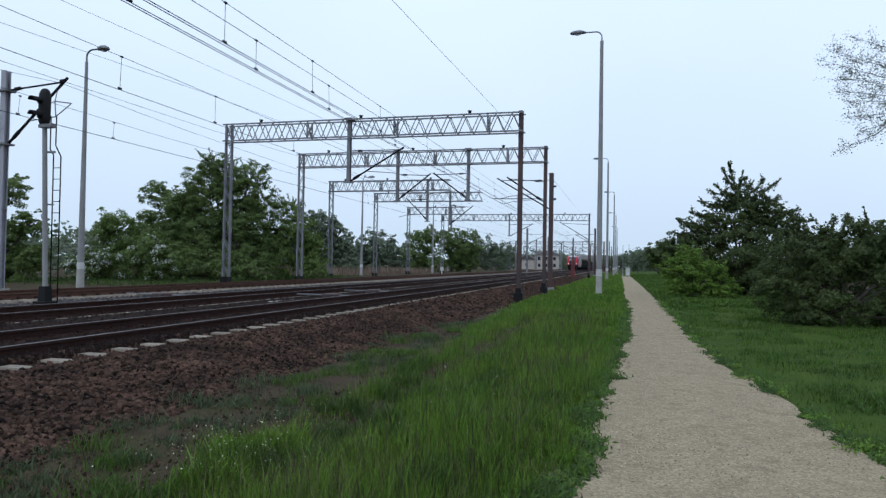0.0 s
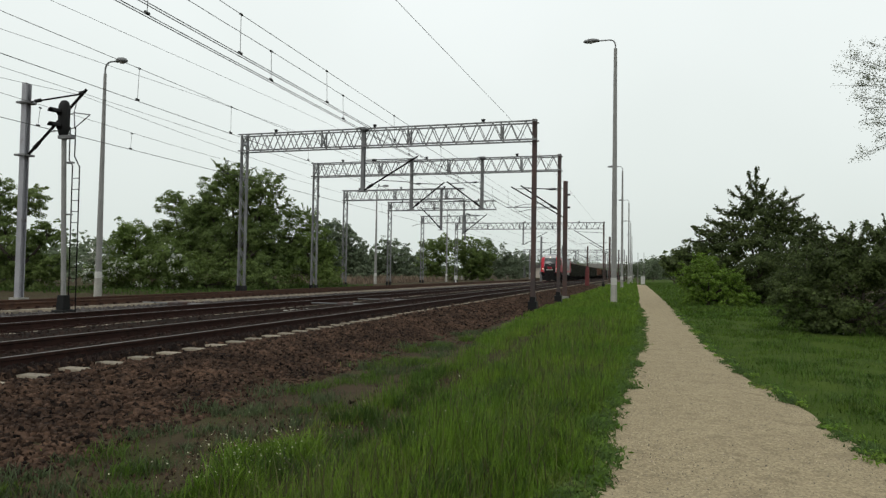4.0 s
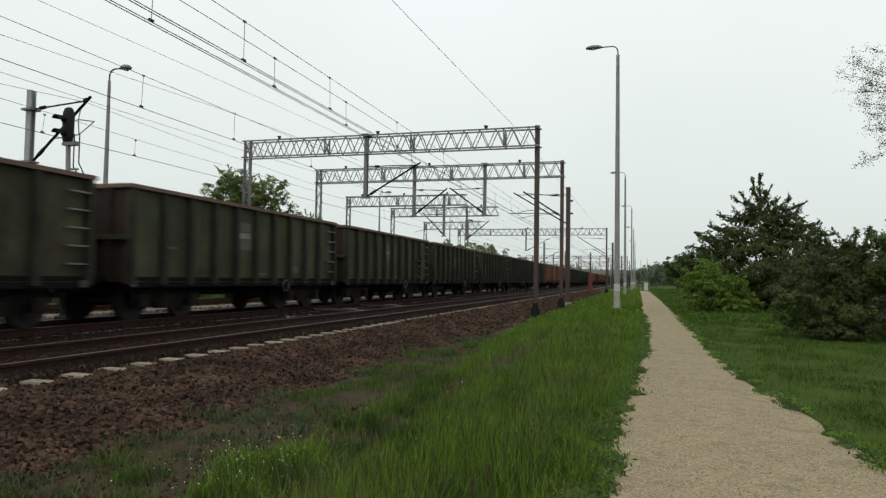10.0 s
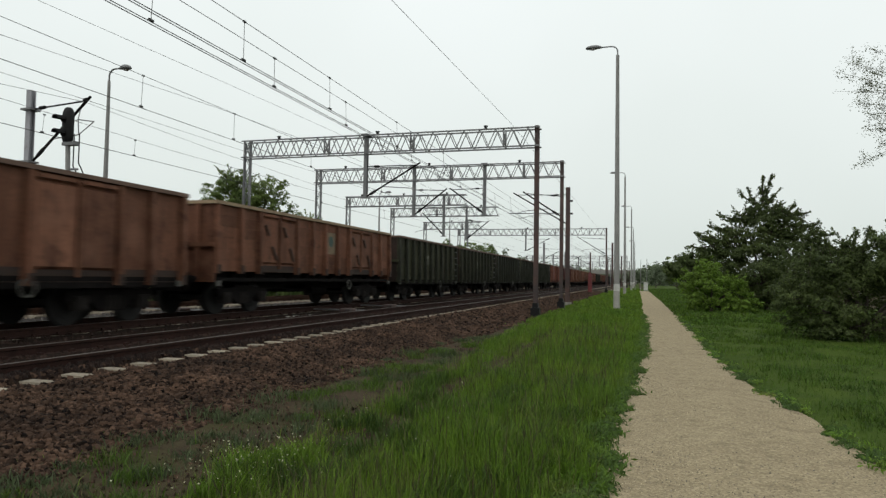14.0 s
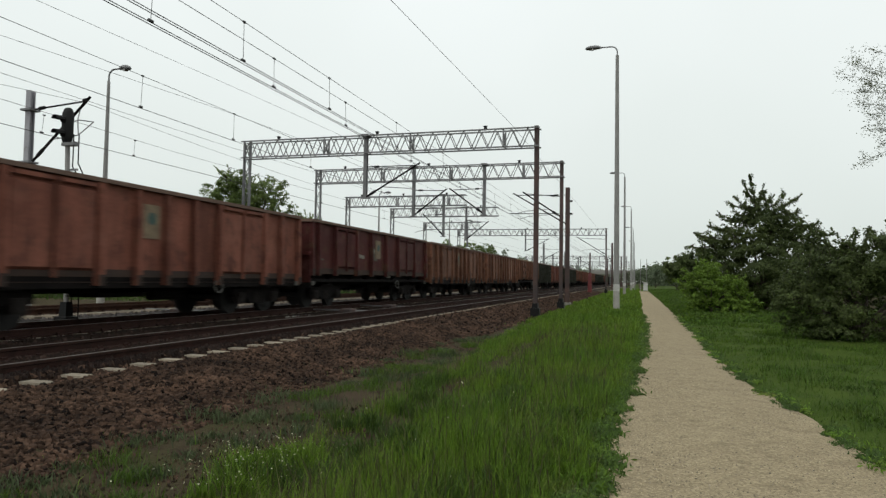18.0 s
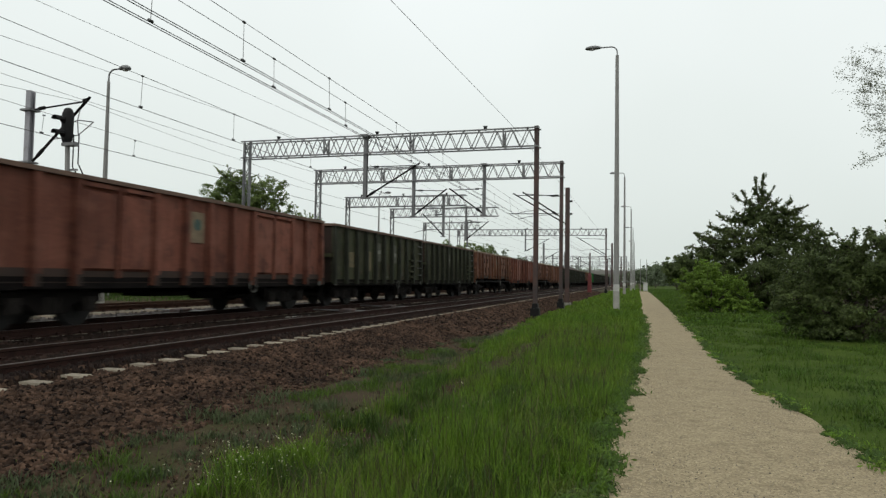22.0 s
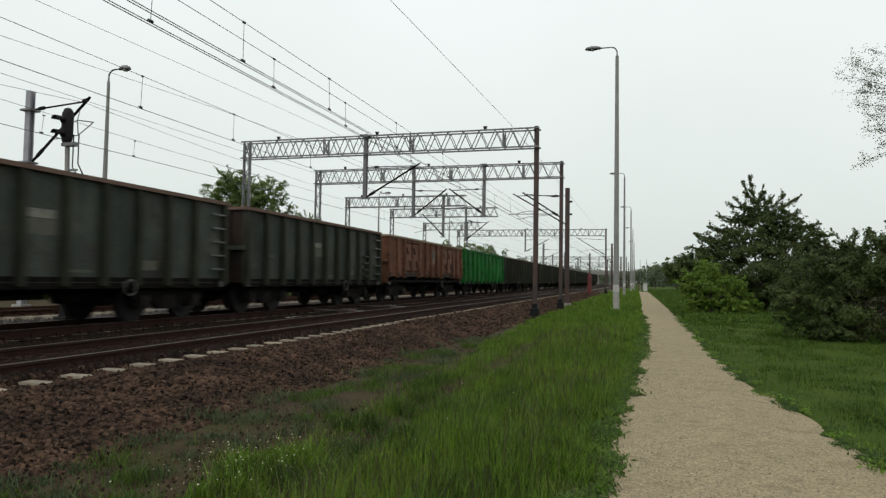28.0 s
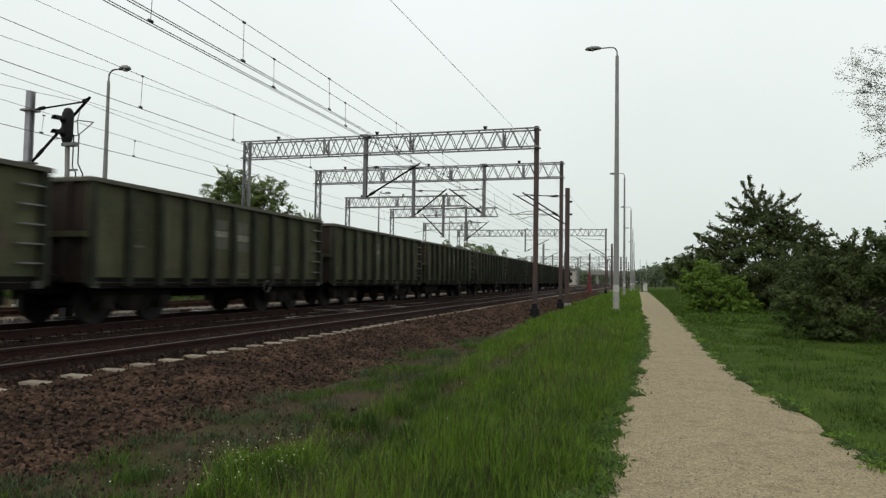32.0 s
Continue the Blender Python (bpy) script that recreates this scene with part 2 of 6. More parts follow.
# path: pale trodden gravel with frayed edges
def path_rows():
    ys = np.concatenate([np.arange(-30, 2, 2.0), np.arange(2, 45, 0.12), np.arange(45, 118.5, 0.5)])
    rng = np.random.default_rng(5)
    jl, jr = (np.convolve(rng.normal(0, 0.14, len(ys) + 12), np.hanning(15)[1:-1] / 3.0, "valid") for _ in range(2))
    left = np.interp(ys, [4.4, 4.95, 5.3, 5.75, 6.63, 7.5, 8.7, 11.8, 17.3, 25, 60, 200], [-0.42, -0.3, -0.17, -0.24, -0.34, -0.29, -0.1, -0.04, 0.17, 0.24, 0.3, 0.34]) + jl * 0.3
    right = np.interp(ys, [0, 6, 7.6, 8.6, 9.7, 11.6, 14.1, 21.8, 40, 80, 200], [2.2, 2.1, 2.02, 1.97, 1.84, 1.64, 1.62, 1.68, 1.8, 1.8, 1.7]) + jr * 0.3
    return ys, left, right


PY, PL, PR = path_rows()
cols = np.linspace(0, 1, 13)
pv = np.stack([PL[:, None] + (PR - PL)[:, None] * cols, np.repeat(PY[:, None], 13, 1), 0.012 + 0.02 * np.sin(cols * np.pi)[None, :] + 0.003 * wavy(PY[:, None] * 1.3, cols * 5)], -1)
pi_ = np.arange((len(PY) - 1) * 12)
pa = (pi_ // 12) * 13 + pi_ % 12
pm = np_mesh("path", pv.reshape(-1, 3), np.stack([pa, pa + 1, pa + 14, pa + 13], -1))
pm.materials.append(GRAVEL)
pm.shade_smooth()
tagged(new("path", pm), "pale trodden gravel footpath with frayed grassy edges", "path", kind="structure")

# ballast bed with its sloping shoulder
bx = np.concatenate([[-21.2, -20.4], np.linspace(-20, -7.25, 56), np.linspace(-7.16, -6.4, 14), np.linspace(-6.3, TOE, 14)])
by = np.unique(np.concatenate([np.linspace(-700, -6, 20), np.linspace(-6, 45, 260), np.linspace(45, 120, 80), np.linspace(120, 1500, 40)]))


def bed(x, y):
    z = np.interp(x, [-21.2, -20.2, -6.35, TOE], [0.24, BED - 0.005, BED - 0.03, 0.0])
    z = z + np.interp(x, [T1 - 0.8, T1 + 0.5, T1 + 0.82, T1 + 1.02, T1 + 1.1, T1 + 1.6], [0.05, 0.05, 0.08, 0.075, 0.0, 0.0]) * (x > T1 - 3)
    return z + (0.02 - 0.014 * (np.abs(x - T1 - 1.25) < 0.3)) * wavy(x * 7, y * 6) * wavy(x * 2.3, y * 3.1) - 0.02 * np.abs(wavy(x, y * .7)) * (x > -20.2) * (x < SHOULDER - 0.6)


sheet("ballast_bed", bx, by, bed, BALLAST, "brown rust-stained stone ballast under the tracks, darkened to shade its gaps", "ballast")


def scatter_stones(name, n, xr, yr, size, seed, zfun, label, mat=STONE, where=None, proud=0.3, blunt=False):
    """Loose angular stones as one mesh: bent wedges."""
    rng = np.random.default_rng(seed)
    wedge = np.array([(-1, -1, -1), (1, -1, -1), (1, 1, -1), (-1, 1, -1), (-0.55, 0, 1), (0.55, 0, 1)], float)
    face = np.array([(0, 1, 5), (0, 5, 4), (2, 3, 4), (2, 4, 5), (1, 2, 5), (3, 0, 4)])
    if blunt:
        wedge = np.array([(x, y, z) for z in (-1, 1) for x, y in ((-1, -1), (1, -1), (1, 1), (-1, 1))], float)
        face = np.array([(4, 5, 6), (4, 6, 7), (0, 1, 5), (0, 5, 4), (1, 2, 6), (1, 6, 5), (2, 3, 7), (2, 7, 6), (3, 0, 4), (3, 4, 7)])
    m = len(wedge)
    x, y = rng.uniform(*xr, n), yr[0] + (yr[1] - yr[0]) * rng.uniform(0, 1, n) ** 1.6
    beside = np.abs((y - 6.16 + STEP / 2) % STEP - STEP / 2) > 0.125
    clear = (x > T1 + 1.45) | (x > T1 + 1.36) & (np.abs((y - 6.16 + STEP / 2) % STEP - STEP / 2) > 0.15) | (x > T1 + 0.79) & (x < T1 + 1.05) | beside & ((np.abs(x - T1) < 1.4) | (np.abs(x - T2) < 1.4) | (np.abs(x - T3) < 1.4)) | (np.abs(x - T1) > 1.4) & (np.abs(x - T2) > 1.4) & (np.abs(x - T3) > 1.4)
    if where is not None:
        clear &= where(x, y) > rng.uniform(0, 1, n)
    x, y, n = x[clear], y[clear], int(clear.sum())
    s = size * rng.uniform(0.55, 1.35, n)
    v = wedge[None] * (1 + rng.uniform(-0.55, 0.45, (n, m, 3))) + rng.uniform(-0.2, 0.2, (n, m, 3))
    v *= rng.uniform(0.65, 1.25, (n, 1, 3))
    a, b = rng.uniform(0, 6.28, n), rng.uniform(-1.1, 1.1, n) * (1 if blunt else 0.6)
    ca, sa, cb, sb = np.cos(a)[:, None], np.sin(a)[:, None], np.cos(b)[:, None], np.sin(b)[:, None]
    vx, vy, vz = v[..., 0], v[..., 1] * cb - v[..., 2] * sb, v[..., 1] * sb + v[..., 2] * cb
    v = np.stack([vx * ca - vy * sa, vx * sa + vy * ca, vz], -1) * s[:, None, None] / 2
    v += np.stack([x, y, zfun(x, y) + s * proud * rng.uniform(0.5, 1.5, n)], -1)[:, None]
    f = face[None] + (np.arange(n) * m)[:, None, None]
    me = np_mesh(name, v.reshape(-1, 3), f.reshape(-1, 3))
    me.materials.append(mat)
    return tagged(new(name, me), label, "stones", kind="stuff")


scatter_stones("ballast_stones", 58000, (SHOULDER - 0.2, TOE + 0.15), (2.5, 19), 0.037, 1, lambda x, y: bed(x, y) - 0.02 * (x < SHOULDER + 0.05), "loose angular brown ballast stones on the track shoulder", proud=0.45, blunt=True)
scatter_stones("ballast_stones", 12000, (SHOULDER - 0.2, TOE + 0.4), (18, 40), 0.06, 10, lambda x, y: bed(x, y) - 0.02 * (x < SHOULDER + 0.05), "loose angular brown ballast stones on the track shoulder", proud=0.45, blunt=True)
scatter_stones("ballast_stones", 11000, (T1 - 1.9, T1 + 0.7), (4, 26), 0.042, 2, bed, "darker brown ballast stones between and beside the sleepers", DARK_STONE)
scatter_stones("ballast_stones", 6000, (T1 + 0.8, T1 + 1.07), (4, 40), 0.05, 8, lambda x, y: bed(x, y) - 0.01, "small blackish ballast stones heaped along the rail", BLACKISH_STONE)
scatter_stones("ballast_stones", 9000, (T1 + 1.0, SHOULDER + 0.1), (4, 40), 0.055, 4, lambda x, y: bed(x, y) - 0.03, "small brown ballast stones packed between the sleeper ends")
scatter_stones("ballast_stones", 6000, (-20, T1 - 1.7), (9, 40), 0.05, 3, bed, "darker brown ballast stones between the tracks", DARK_STONE)
scatter_stones("ballast_stones", 5500, (SHOULDER - 0.1, TOE + 0.25), (30, 95), 0.1, 9, bed, "loose brown ballast stones along the far shoulder")


# ---------- tracks ----------
def rail_profile(x):
    h = 0.172
    half = [(0.036, 0), (0.036, -0.035), (0.012, -0.05), (0.012, -0.135), (0.07, -0.155), (0.07, -h)]
    return [(x + a, z) for a, z in half] + [(x - a, z) for a, z in reversed(half)]


def rail_mesh(x, y0, y1):
    ring = rail_profile(x)
    return Build().loft([[(a, y, z) for a, z in ring] for y in (y0, y1)])


def sleeper_mesh(half):
    b = Build()
    rings = []
    for x, w, z in ((-half, 0.085, -0.01), (-half + 0.04, 0.095, 0.0), (-0.5, 0.095, 0.0), (-0.2, 0.11, -0.035), (0.2, 0.11, -0.035), (0.5, 0.095, 0.0), (half - 0.04, 0.095, 0.0), (half, 0.085, -0.01)):
        rings.append([(x, -w, z), (x, w, z), (x, w + 0.05, z - 0.16), (x, -w - 0.05, z - 0.16)])
    return b.loft(rings).mesh("sleeper")


gbx = np.linspace(-16.0, -13.75, 12)
sheet("grey_ballast_strip", gbx, by, lambda x, y: bed(x, y) + 0.018 - 0.06 * (np.abs(x + 14.875) > 1.05), GREY_BALLAST, "paler grey ballast between the main line and the siding", "ballast")
scatter_stones("grey_stones", 4000, (-15.9, -13.8), (10, 40), 0.07, 6, bed, "paler grey ballast stones beside the siding", GREY_STONE)
SLEEPER_ME = sleeper_mesh(1.4)
SLEEPER_ME.materials.append(SLEEPER)
CLIP_ME = Build().box(-0.16, 0.16, -0.06, 0.06, 0, 0.025).box(-0.11, -0.085, -0.04, 0.04, 0.02, 0.06).box(0.085, 0.11, -0.04, 0.04, 0.02, 0.06).mesh("rail_fastening")
CLIP_ME.materials.append(RUST)


def track(cx, z, label, near, far, shine=True):
    """A railway track with its rails, sleepers and fastenings; sleepers near to the path are parts of their own."""
    tr = thing("railway_track", label, "railway track", "tracks", (cx, 0, z), "structure")
    for s in (-1, 1):
        part("rail", rail_mesh(s * GAUGE, -650, 1500), RUST if shine else RUST_LIGHT, tr)
        part("rail_head", Build().box(s * GAUGE - 0.031, s * GAUGE + 0.031, -650, 1500, -0.004, 0.003), RAILTOP if shine else RUST_LIGHT, tr, "polished running surface" if shine else "dull rusty rail head")
    k0 = math.ceil((near - 6.16) / STEP)
    k1 = int((far - 6.16) / STEP)
    for k in range(k0, k1):
        so = part("sleeper", SLEEPER_ME, None, tr)
        so.location = (0, 6.16 + k * STEP, -0.17)
    rest = Build()
    for k in range(k1, int((220 - 6.16) / STEP)):
        y = 6.16 + k * STEP
        rest.box(-1.37, 1.37, y - 0.1, y + 0.1, -0.3, -0.17)
    tagged(part("sleepers", rest, SLEEPER, tr), kind="stuff")
    clips = Build()
    for k in range(k0, k1):
        for s in (-1, 1):
            y, x = 6.16 + k * STEP, s * GAUGE
            clips.box(x - 0.17, x + 0.17, y - 0.07, y + 0.07, -0.17, -0.15)
            for e in (-1, 1):
                clips.box(x + e * 0.1 - 0.02, x + e * 0.1 + 0.02, y - 0.05, y + 0.05, -0.155, -0.11)
    tagged(part("rail_fastenings", clips, RUST, tr), kind="stuff")
    return tr


track(T1, RAIL, "straight railway track on pale concrete sleepers with worn rails", 3.0, 60)
track(T2, RAIL, "straight main line track that the freight train runs on", 5.0, 60)
track(T3, RAIL + 0.07, "rusty siding track beyond the main lines", 8.0, 50, False)


# ---------- catenary portals ----------
def ibeam(x, y, w, d, z0, z1, t=0.03):
    """An upright rolled-steel I section."""
    ring = [(-w, -d), (w, -d), (w, -d + t), (t / 2, -d + t), (t / 2, d - t), (w, d - t), (w, d), (-w, d), (-w, d - t), (-t / 2, d - t), (-t / 2, -d + t), (-w, -d + t)]
    return Build().loft([[(x + a, y + b, z) for a, b in ring] for z in (z0, z1)])


def portal(y, xl, xr, top, base_l, base_r, hangers=(), lattice_left=True, right_leg=True, label="", depth=0.8):
    """A steel portal: lattice beam, lattice leg on the far side and a solid leg beside the path; hangers are (x, foot height)."""
    th = thing("catenary_portal", label or "grey steel lattice portal spanning the tracks, carrying overhead wires", "catenary portal", "catenary portals", (0, y, 0))
    lo = top - depth
    for z, nm in ((top, "top_chord"), (lo, "bottom_chord")):
        for dy in (-0.25, 0.25):
            part(nm, Build().box(xl - 0.2, xr + (0.15 if right_leg else 0), dy - 0.03, dy + 0.03, z - 0.03, z + 0.03), GALV, th)
    n = max(6, round((xr - xl) / 0.72))
    dx = (xr - xl) / n
    for i in range(n):
        for dy in (-0.25, 0.25):
            a, m, c = xl + i * dx, xl + (i + 0.5) * dx, xl + (i + 1) * dx
            part("lacing_bar", Build().bar((a, dy, lo), (m, dy, top), 0.034).bar((m, dy, top), (c, dy, lo), 0.034), GALV, th)
    for i in range(0, n + 1, 6):
        x = xl + i * dx
        posts = Build()
        posts.bar((x, -0.25, lo), (x, 0.25, top), 0.04).bar((x, -0.25, top), (x, 0.25, lo), 0.04).bar((x, -0.25, lo), (x, -0.25, top), 0.06).bar((x, 0.25, lo), (x, 0.25, top), 0.06)
        part("cross_brace", posts, GALV, th)
    # lattice leg
    foot = Build()
    for dx_ in (-0.16, 0.16):
        part("leg_channel", Build().box(xl + dx_ - 0.032, xl + dx_ + 0.032, -0.08, 0.08, base_l, top), GALV, th)
        foot.box(xl + dx_ - 0.07, xl + dx_ + 0.07, -0.14, 0.14, base_l - 0.55, base_l + 0.25)
    m = max(6, round((top - base_l) / 0.62))
    dz = (top - base_l - 0.25) / m
    for i in range(m):
        z = base_l + 0.25 + i * dz
        s = 1 if i % 2 else -1
        part("leg_lacing", Build().bar((xl - 0.16 * s, -0.08, z), (xl + 0.16 * s, -0.08, z + dz), 0.05, 0.02).bar((xl - 0.16 * s, 0.08, z), (xl + 0.16 * s, 0.08, z + dz), 0.05, 0.02), GALV, th)
    part("leg_foot", foot, BLACK, th, "black tarred foot")
    if right_leg:
        part("post", ibeam(xr, 0, 0.09, 0.14, base_r, top + 0.1), RUSTMAST, th, "rusty brown rolled-steel post")
        part("post_foot", Build().box(xr - 0.19, xr + 0.19, -0.22, 0.22, base_r - 0.3, base_r + 0.3).box(xr - 0.12, xr + 0.12, -0.17, 0.17, base_r + 0.3, base_r + 0.5), BLACK, th, "black tarred foot")
    for hx_, hz_ in hangers:
        part("hanger", ibeam(hx_, 0, 0.08, 0.1, hz_, top), GALV, th, "hanging steel post")
        part("hanger_plate", Build().box(hx_ - 0.2, hx_ + 0.2, -0.12, 0.12, hz_ - 0.03, hz_ + 0.02), GALV, th)
        part("hanger_cap", Build().box(hx_ - 0.18, hx_ + 0.18, -0.28, 0.28, top + 0.02, top + 0.08), GALV, th)
    for k in range(3):
        x = xl + (xr - xl) * (0.12 + 0.36 * k)
        part("insulator", Build().disc((x, 0, top + 0.12), (0, 0, 1), 0.07, 0.18, 10).disc((x, 0, top + 0.2), (0, 0, 1), 0.1, 0.03, 10), BLACK, th)
    return th


portal(28.4, -18.47, -4.19, 8.17, 0.55, 0.12, [(-12.16, 5.3)])
portal(37.2, -19.08, -4.08, 8.2, 0.45, 0.12, [(-12.8, 5.3), (-8.5, 5.3)])
portal(50.2, -23.0, -12.9, 8.2, 0.4, 0.12, [(-14.75, 4.95)], right_leg=False)
portal(59.2, -22.5, -12.2, 8.2, 0.4, 0.12, [(-15.2, 5.2)], right_leg=False)
portal(74.6, -24.2, -17.4, 8.2, 0.4, 0.12, [(-19.0, 5.4)], right_leg=False)
portal(85.7, -23.0, -3.8, 8.2, 0.4, 0.2, [(-14.0, 5.4)])

# ---------- overhead wires ----------
def wire(label, pts, r=0.012, group="overhead wires", mat=None):
    b = Build()
    b.path(pts, r, 5)
    ob = part("overhead_wire", b, mat or WIRE)
    return tagged(ob, label, "wire", group)


def catenary(x, zc, zm, y0, y1, drops, twin=0.0, x_far=None, far=420, rise=0.0, r=0.0085):
    """A contact wire and its messenger over one track, with droppers at the given places."""
    xf = x if x_far is None else x_far
    th = thing("catenary", "taut black contact wire below a messenger wire with droppers", "overhead wire", "overhead wires")
    for dx in ((-twin, twin) if twin else (0,)):
        part("contact_wire", Build().path([(x + dx, y0, zc), (x + dx, 30, zc), (xf + dx, far, zc)], r, 5), WIRE, th)
    part("messenger_wire", Build().path([(x - 0.05, y0, zm + rise * 3.5), (x - 0.05, 14, zm + rise), (x - 0.05, 22, zm), (x - 0.05, 28, zm), (xf, far, zm)], 0.0072, 5), WIRE, th)
    for y in drops:
        part("dropper", Build().path([(x - 0.05, y, zm), (x + 0.05, y - 0.15, zc)], 0.006, 4).disc((x + 0.05, y - 0.15, zc + 0.02), (0, 1, 0), 0.03, 0.1, 6).disc((x - 0.05, y, zm), (0, 1, 0), 0.025, 0.08, 6), WIRE, th)
    return th


catenary(-7.66, 5.9, 6.77, -40, 420, (11.6, 15.5, 20.5, 26, 33, 41), 0.04)
catenary(-8.03, 5.9, 6.63, -40, 420, (9.4, 13.4, 17.3, 23, 30, 38, 46), 0.04)
catenary(-12.38, 5.9, 6.78, -40, 420, (14.2, 18.3, 23.5, 31, 40, 52), 0.0)
catenary(-17.7, 5.9, 6.5, -40, 420, (16.1, 20.0, 26.0, 35, 45), 0.0, rise=0.13, r=0.011)
wire("thin feeder wire strung over the tracks", [(-16.5, -40, 8.5), (-14.63, 13.06, 8.5), (-14.09, 23.24, 8.5), (-13.9, 28.4, 8.5), (-14, 85.7, 8.5), (-14, 420, 8.6)], 0.006)
wire("dark feeder wire strung to the post tops", [(-7.0, -40, 8.5), (-5.89, 15.26, 8.5), (-5.36, 28.4, 8.45), (-5.3, 37.2, 8.45), (-5.0, 85.7, 8.5), (-5, 420, 8.6)], 0.0075)
wire("messenger wire that closes in on the main line", [(-16.5, -2, 7.3), (-14.74, 12.07, 7.3), (-13.77, 19.47, 7.3), (-12.6, 37.2, 7.3), (-12.6, 85.7, 7.3)], 0.006)
wire("thin wire over the siding", [(-17.3, -20, 7.17), (-17.12, 14.07, 7.17), (-16.98, 25, 7.17), (-16.5, 32, 7.17), (-16.4, 85.7, 7.17)], 0.007)
wire("thin wire over the siding", [(-23.5, 1, 7.2), (-18.47, 14.14, 7.17), (-17.33, 17.2, 7.17), (-17.82, 21.5, 7.17), (-18.17, 25, 7.17), (-18.9, 36.5, 7.17)], 0.007)


# ---------- posts, lamps, signals ----------
def lamp_post(x, y, z0, h, arm, label, group, r0=0.16, r1=0.09, white=1.46):
    """A tapered concrete lamp post with a limewashed foot, a bent pipe and a lantern; arm is its reach along x."""
    th = thing("street_lamp", label, "street lamp", group, (x, y, z0))
    part("pole", Build().tube((0, 0, -0.2), (0, 0, h), r0, r1, 12), LAMPGREY, th, soft=40)
    part("painted_foot", Build().tube((0, 0, -0.1), (0, 0, white * 0.75), r0 + 0.02, r0 + 0.004, 12), CONCRETE, th, "broader concrete foot", 40)
    part("painted_band", Build().tube((0, 0, white * 0.75), (0, 0, white), r0 + 0.006, r0 + 0.004, 12), WHITE, th, "limewashed band", 40)
    s = 1 if arm > 0 else -1
    pts = [(0, 0, h - 0.1), (0, 0, h + 0.2)] + [(s * 0.3 * (1 - math.cos(a)), 0, h + 0.2 + 0.3 * math.sin(a)) for a in (0.4, 0.8, 1.2, 1.57)] + [(arm * 0.55, 0, h + 0.5)]
    part("arm", Build().path(pts, 0.035, 8), GALV, th, soft=60)
    L = abs(arm) * 0.52
    rings = []
    for u, w, t, d in ((0, 0.05, 0.05, 0.05), (0.12, 0.1, 0.1, 0.06), (0.35, 0.15, 0.15, 0.08), (0.7, 0.16, 0.14, 0.1), (0.92, 0.12, 0.08, 0.07), (1, 0.04, 0.02, 0.02)):
        cx = arm * 0.5 + s * L * u
        rings.append([(cx, w * math.cos(a), h + 0.5 + (t if math.sin(a) > 0 else d) * math.sin(a)) for a in [2 * math.pi * i / 12 for i in range(12)]])
    part("lantern", Build().loft(rings), GALV, th, "grey metal lantern", 50)
    part("lens", Build().disc((arm * 0.5 + s * L * 0.55, 0, h + 0.43), (0, 0, 1), 0.11, 0.06, 12), WHITE, th, "milky lens")
    return th


lamp_post(-1.07, 36.3, 0, 13.74, -1.66, "tall tapered concrete lamp post in the grass beside the path", "path lamps")
for lx, ly in ((-1.45, 79.4), (-1.03, 115.2), (-1.0, 160), (-0.95, 214)):
    lamp_post(lx, ly, 0, 13.74, -1.66, "tall concrete lamp post in the grass beside the path", "path lamps")
lamp_post(-21.8, 22.9, 0.3, 9.55, 1.08, "slender concrete lamp post beyond the siding", "yard lamps", 0.14, 0.06, 1.1)
for lx, ly, h in ((-25.4, 63.0, 9.5), (-25.2, 88.8, 9.5), (-31.6, 122.0, 12)):
    lamp_post(lx, ly, 0.3, h, 1.25, "slender concrete lamp post beyond the siding", "yard lamps", 0.14, 0.06, 1.1)


def h_mast(x, y, z0, z1, mat, label, w=0.15, arms=()):
    th = thing("catenary_mast", label, "mast", "catenary masts", (x, y, 0))
    part("post", ibeam(0, 0, w, w, z0, z1), mat, th)
    part("foot", Build().box(-w - 0.1, w + 0.1, -w - 0.1, w + 0.1, z0 - 0.2, z0 + 0.15), CONCRETE, th)
    return th


left_mast = h_mast(-19.56, 17.2, 0.4, 7.69, MASTSTEEL, "grey painted steel mast with a bracket over the siding", 0.1)
part("bracket_tube", Build().tube((0.15, 0, 5.27), (2.47, 0, 7.33), 0.045, n=8), GREASE, left_mast)
part("tie_rod", Build().tube((0.15, 0, 7.05), (2.3, 0, 7.2), 0.03, n=8), GREASE, left_mast)
part("insulator", Build().disc((0.5, 0, 7.08), (1, 0, 0.1), 0.06, 0.22).disc((0.5, 0, 5.58), (1, 0, 0.9), 0.06, 0.3), BLACK, left_mast)
part("insulator", Build().disc((2.3, 0, 7.25), (1, 0, 0.1), 0.05, 0.2), BLACK, left_mast)
part("registration_arm", Build().path([(0.9, 0, 6.0), (2.05, 0, 6.1), (2.65, 0, 6.5), (2.0, 0, 6.6), (2.05, 0, 6.1)], 0.018, 6), GALV, left_mast)
part("steady_arm", Build().path([(2.1, 0, 7.0), (2.0, 0, 6.6), (1.45, 0, 6.42)], 0.014, 6), GALV, left_mast)
part("band_clamp", Build().box(-0.22, 0.22, -0.2, 0.2, 7.0, 7.06).box(-0.22, 0.22, -0.2, 0.2, 5.24, 5.3), GALV, left_mast)

right_mast = h_mast(-4.22, 42.0, 0.1, 7.45, RUSTMAST, "rusty steel mast beside the near track with a bracket", 0.13)

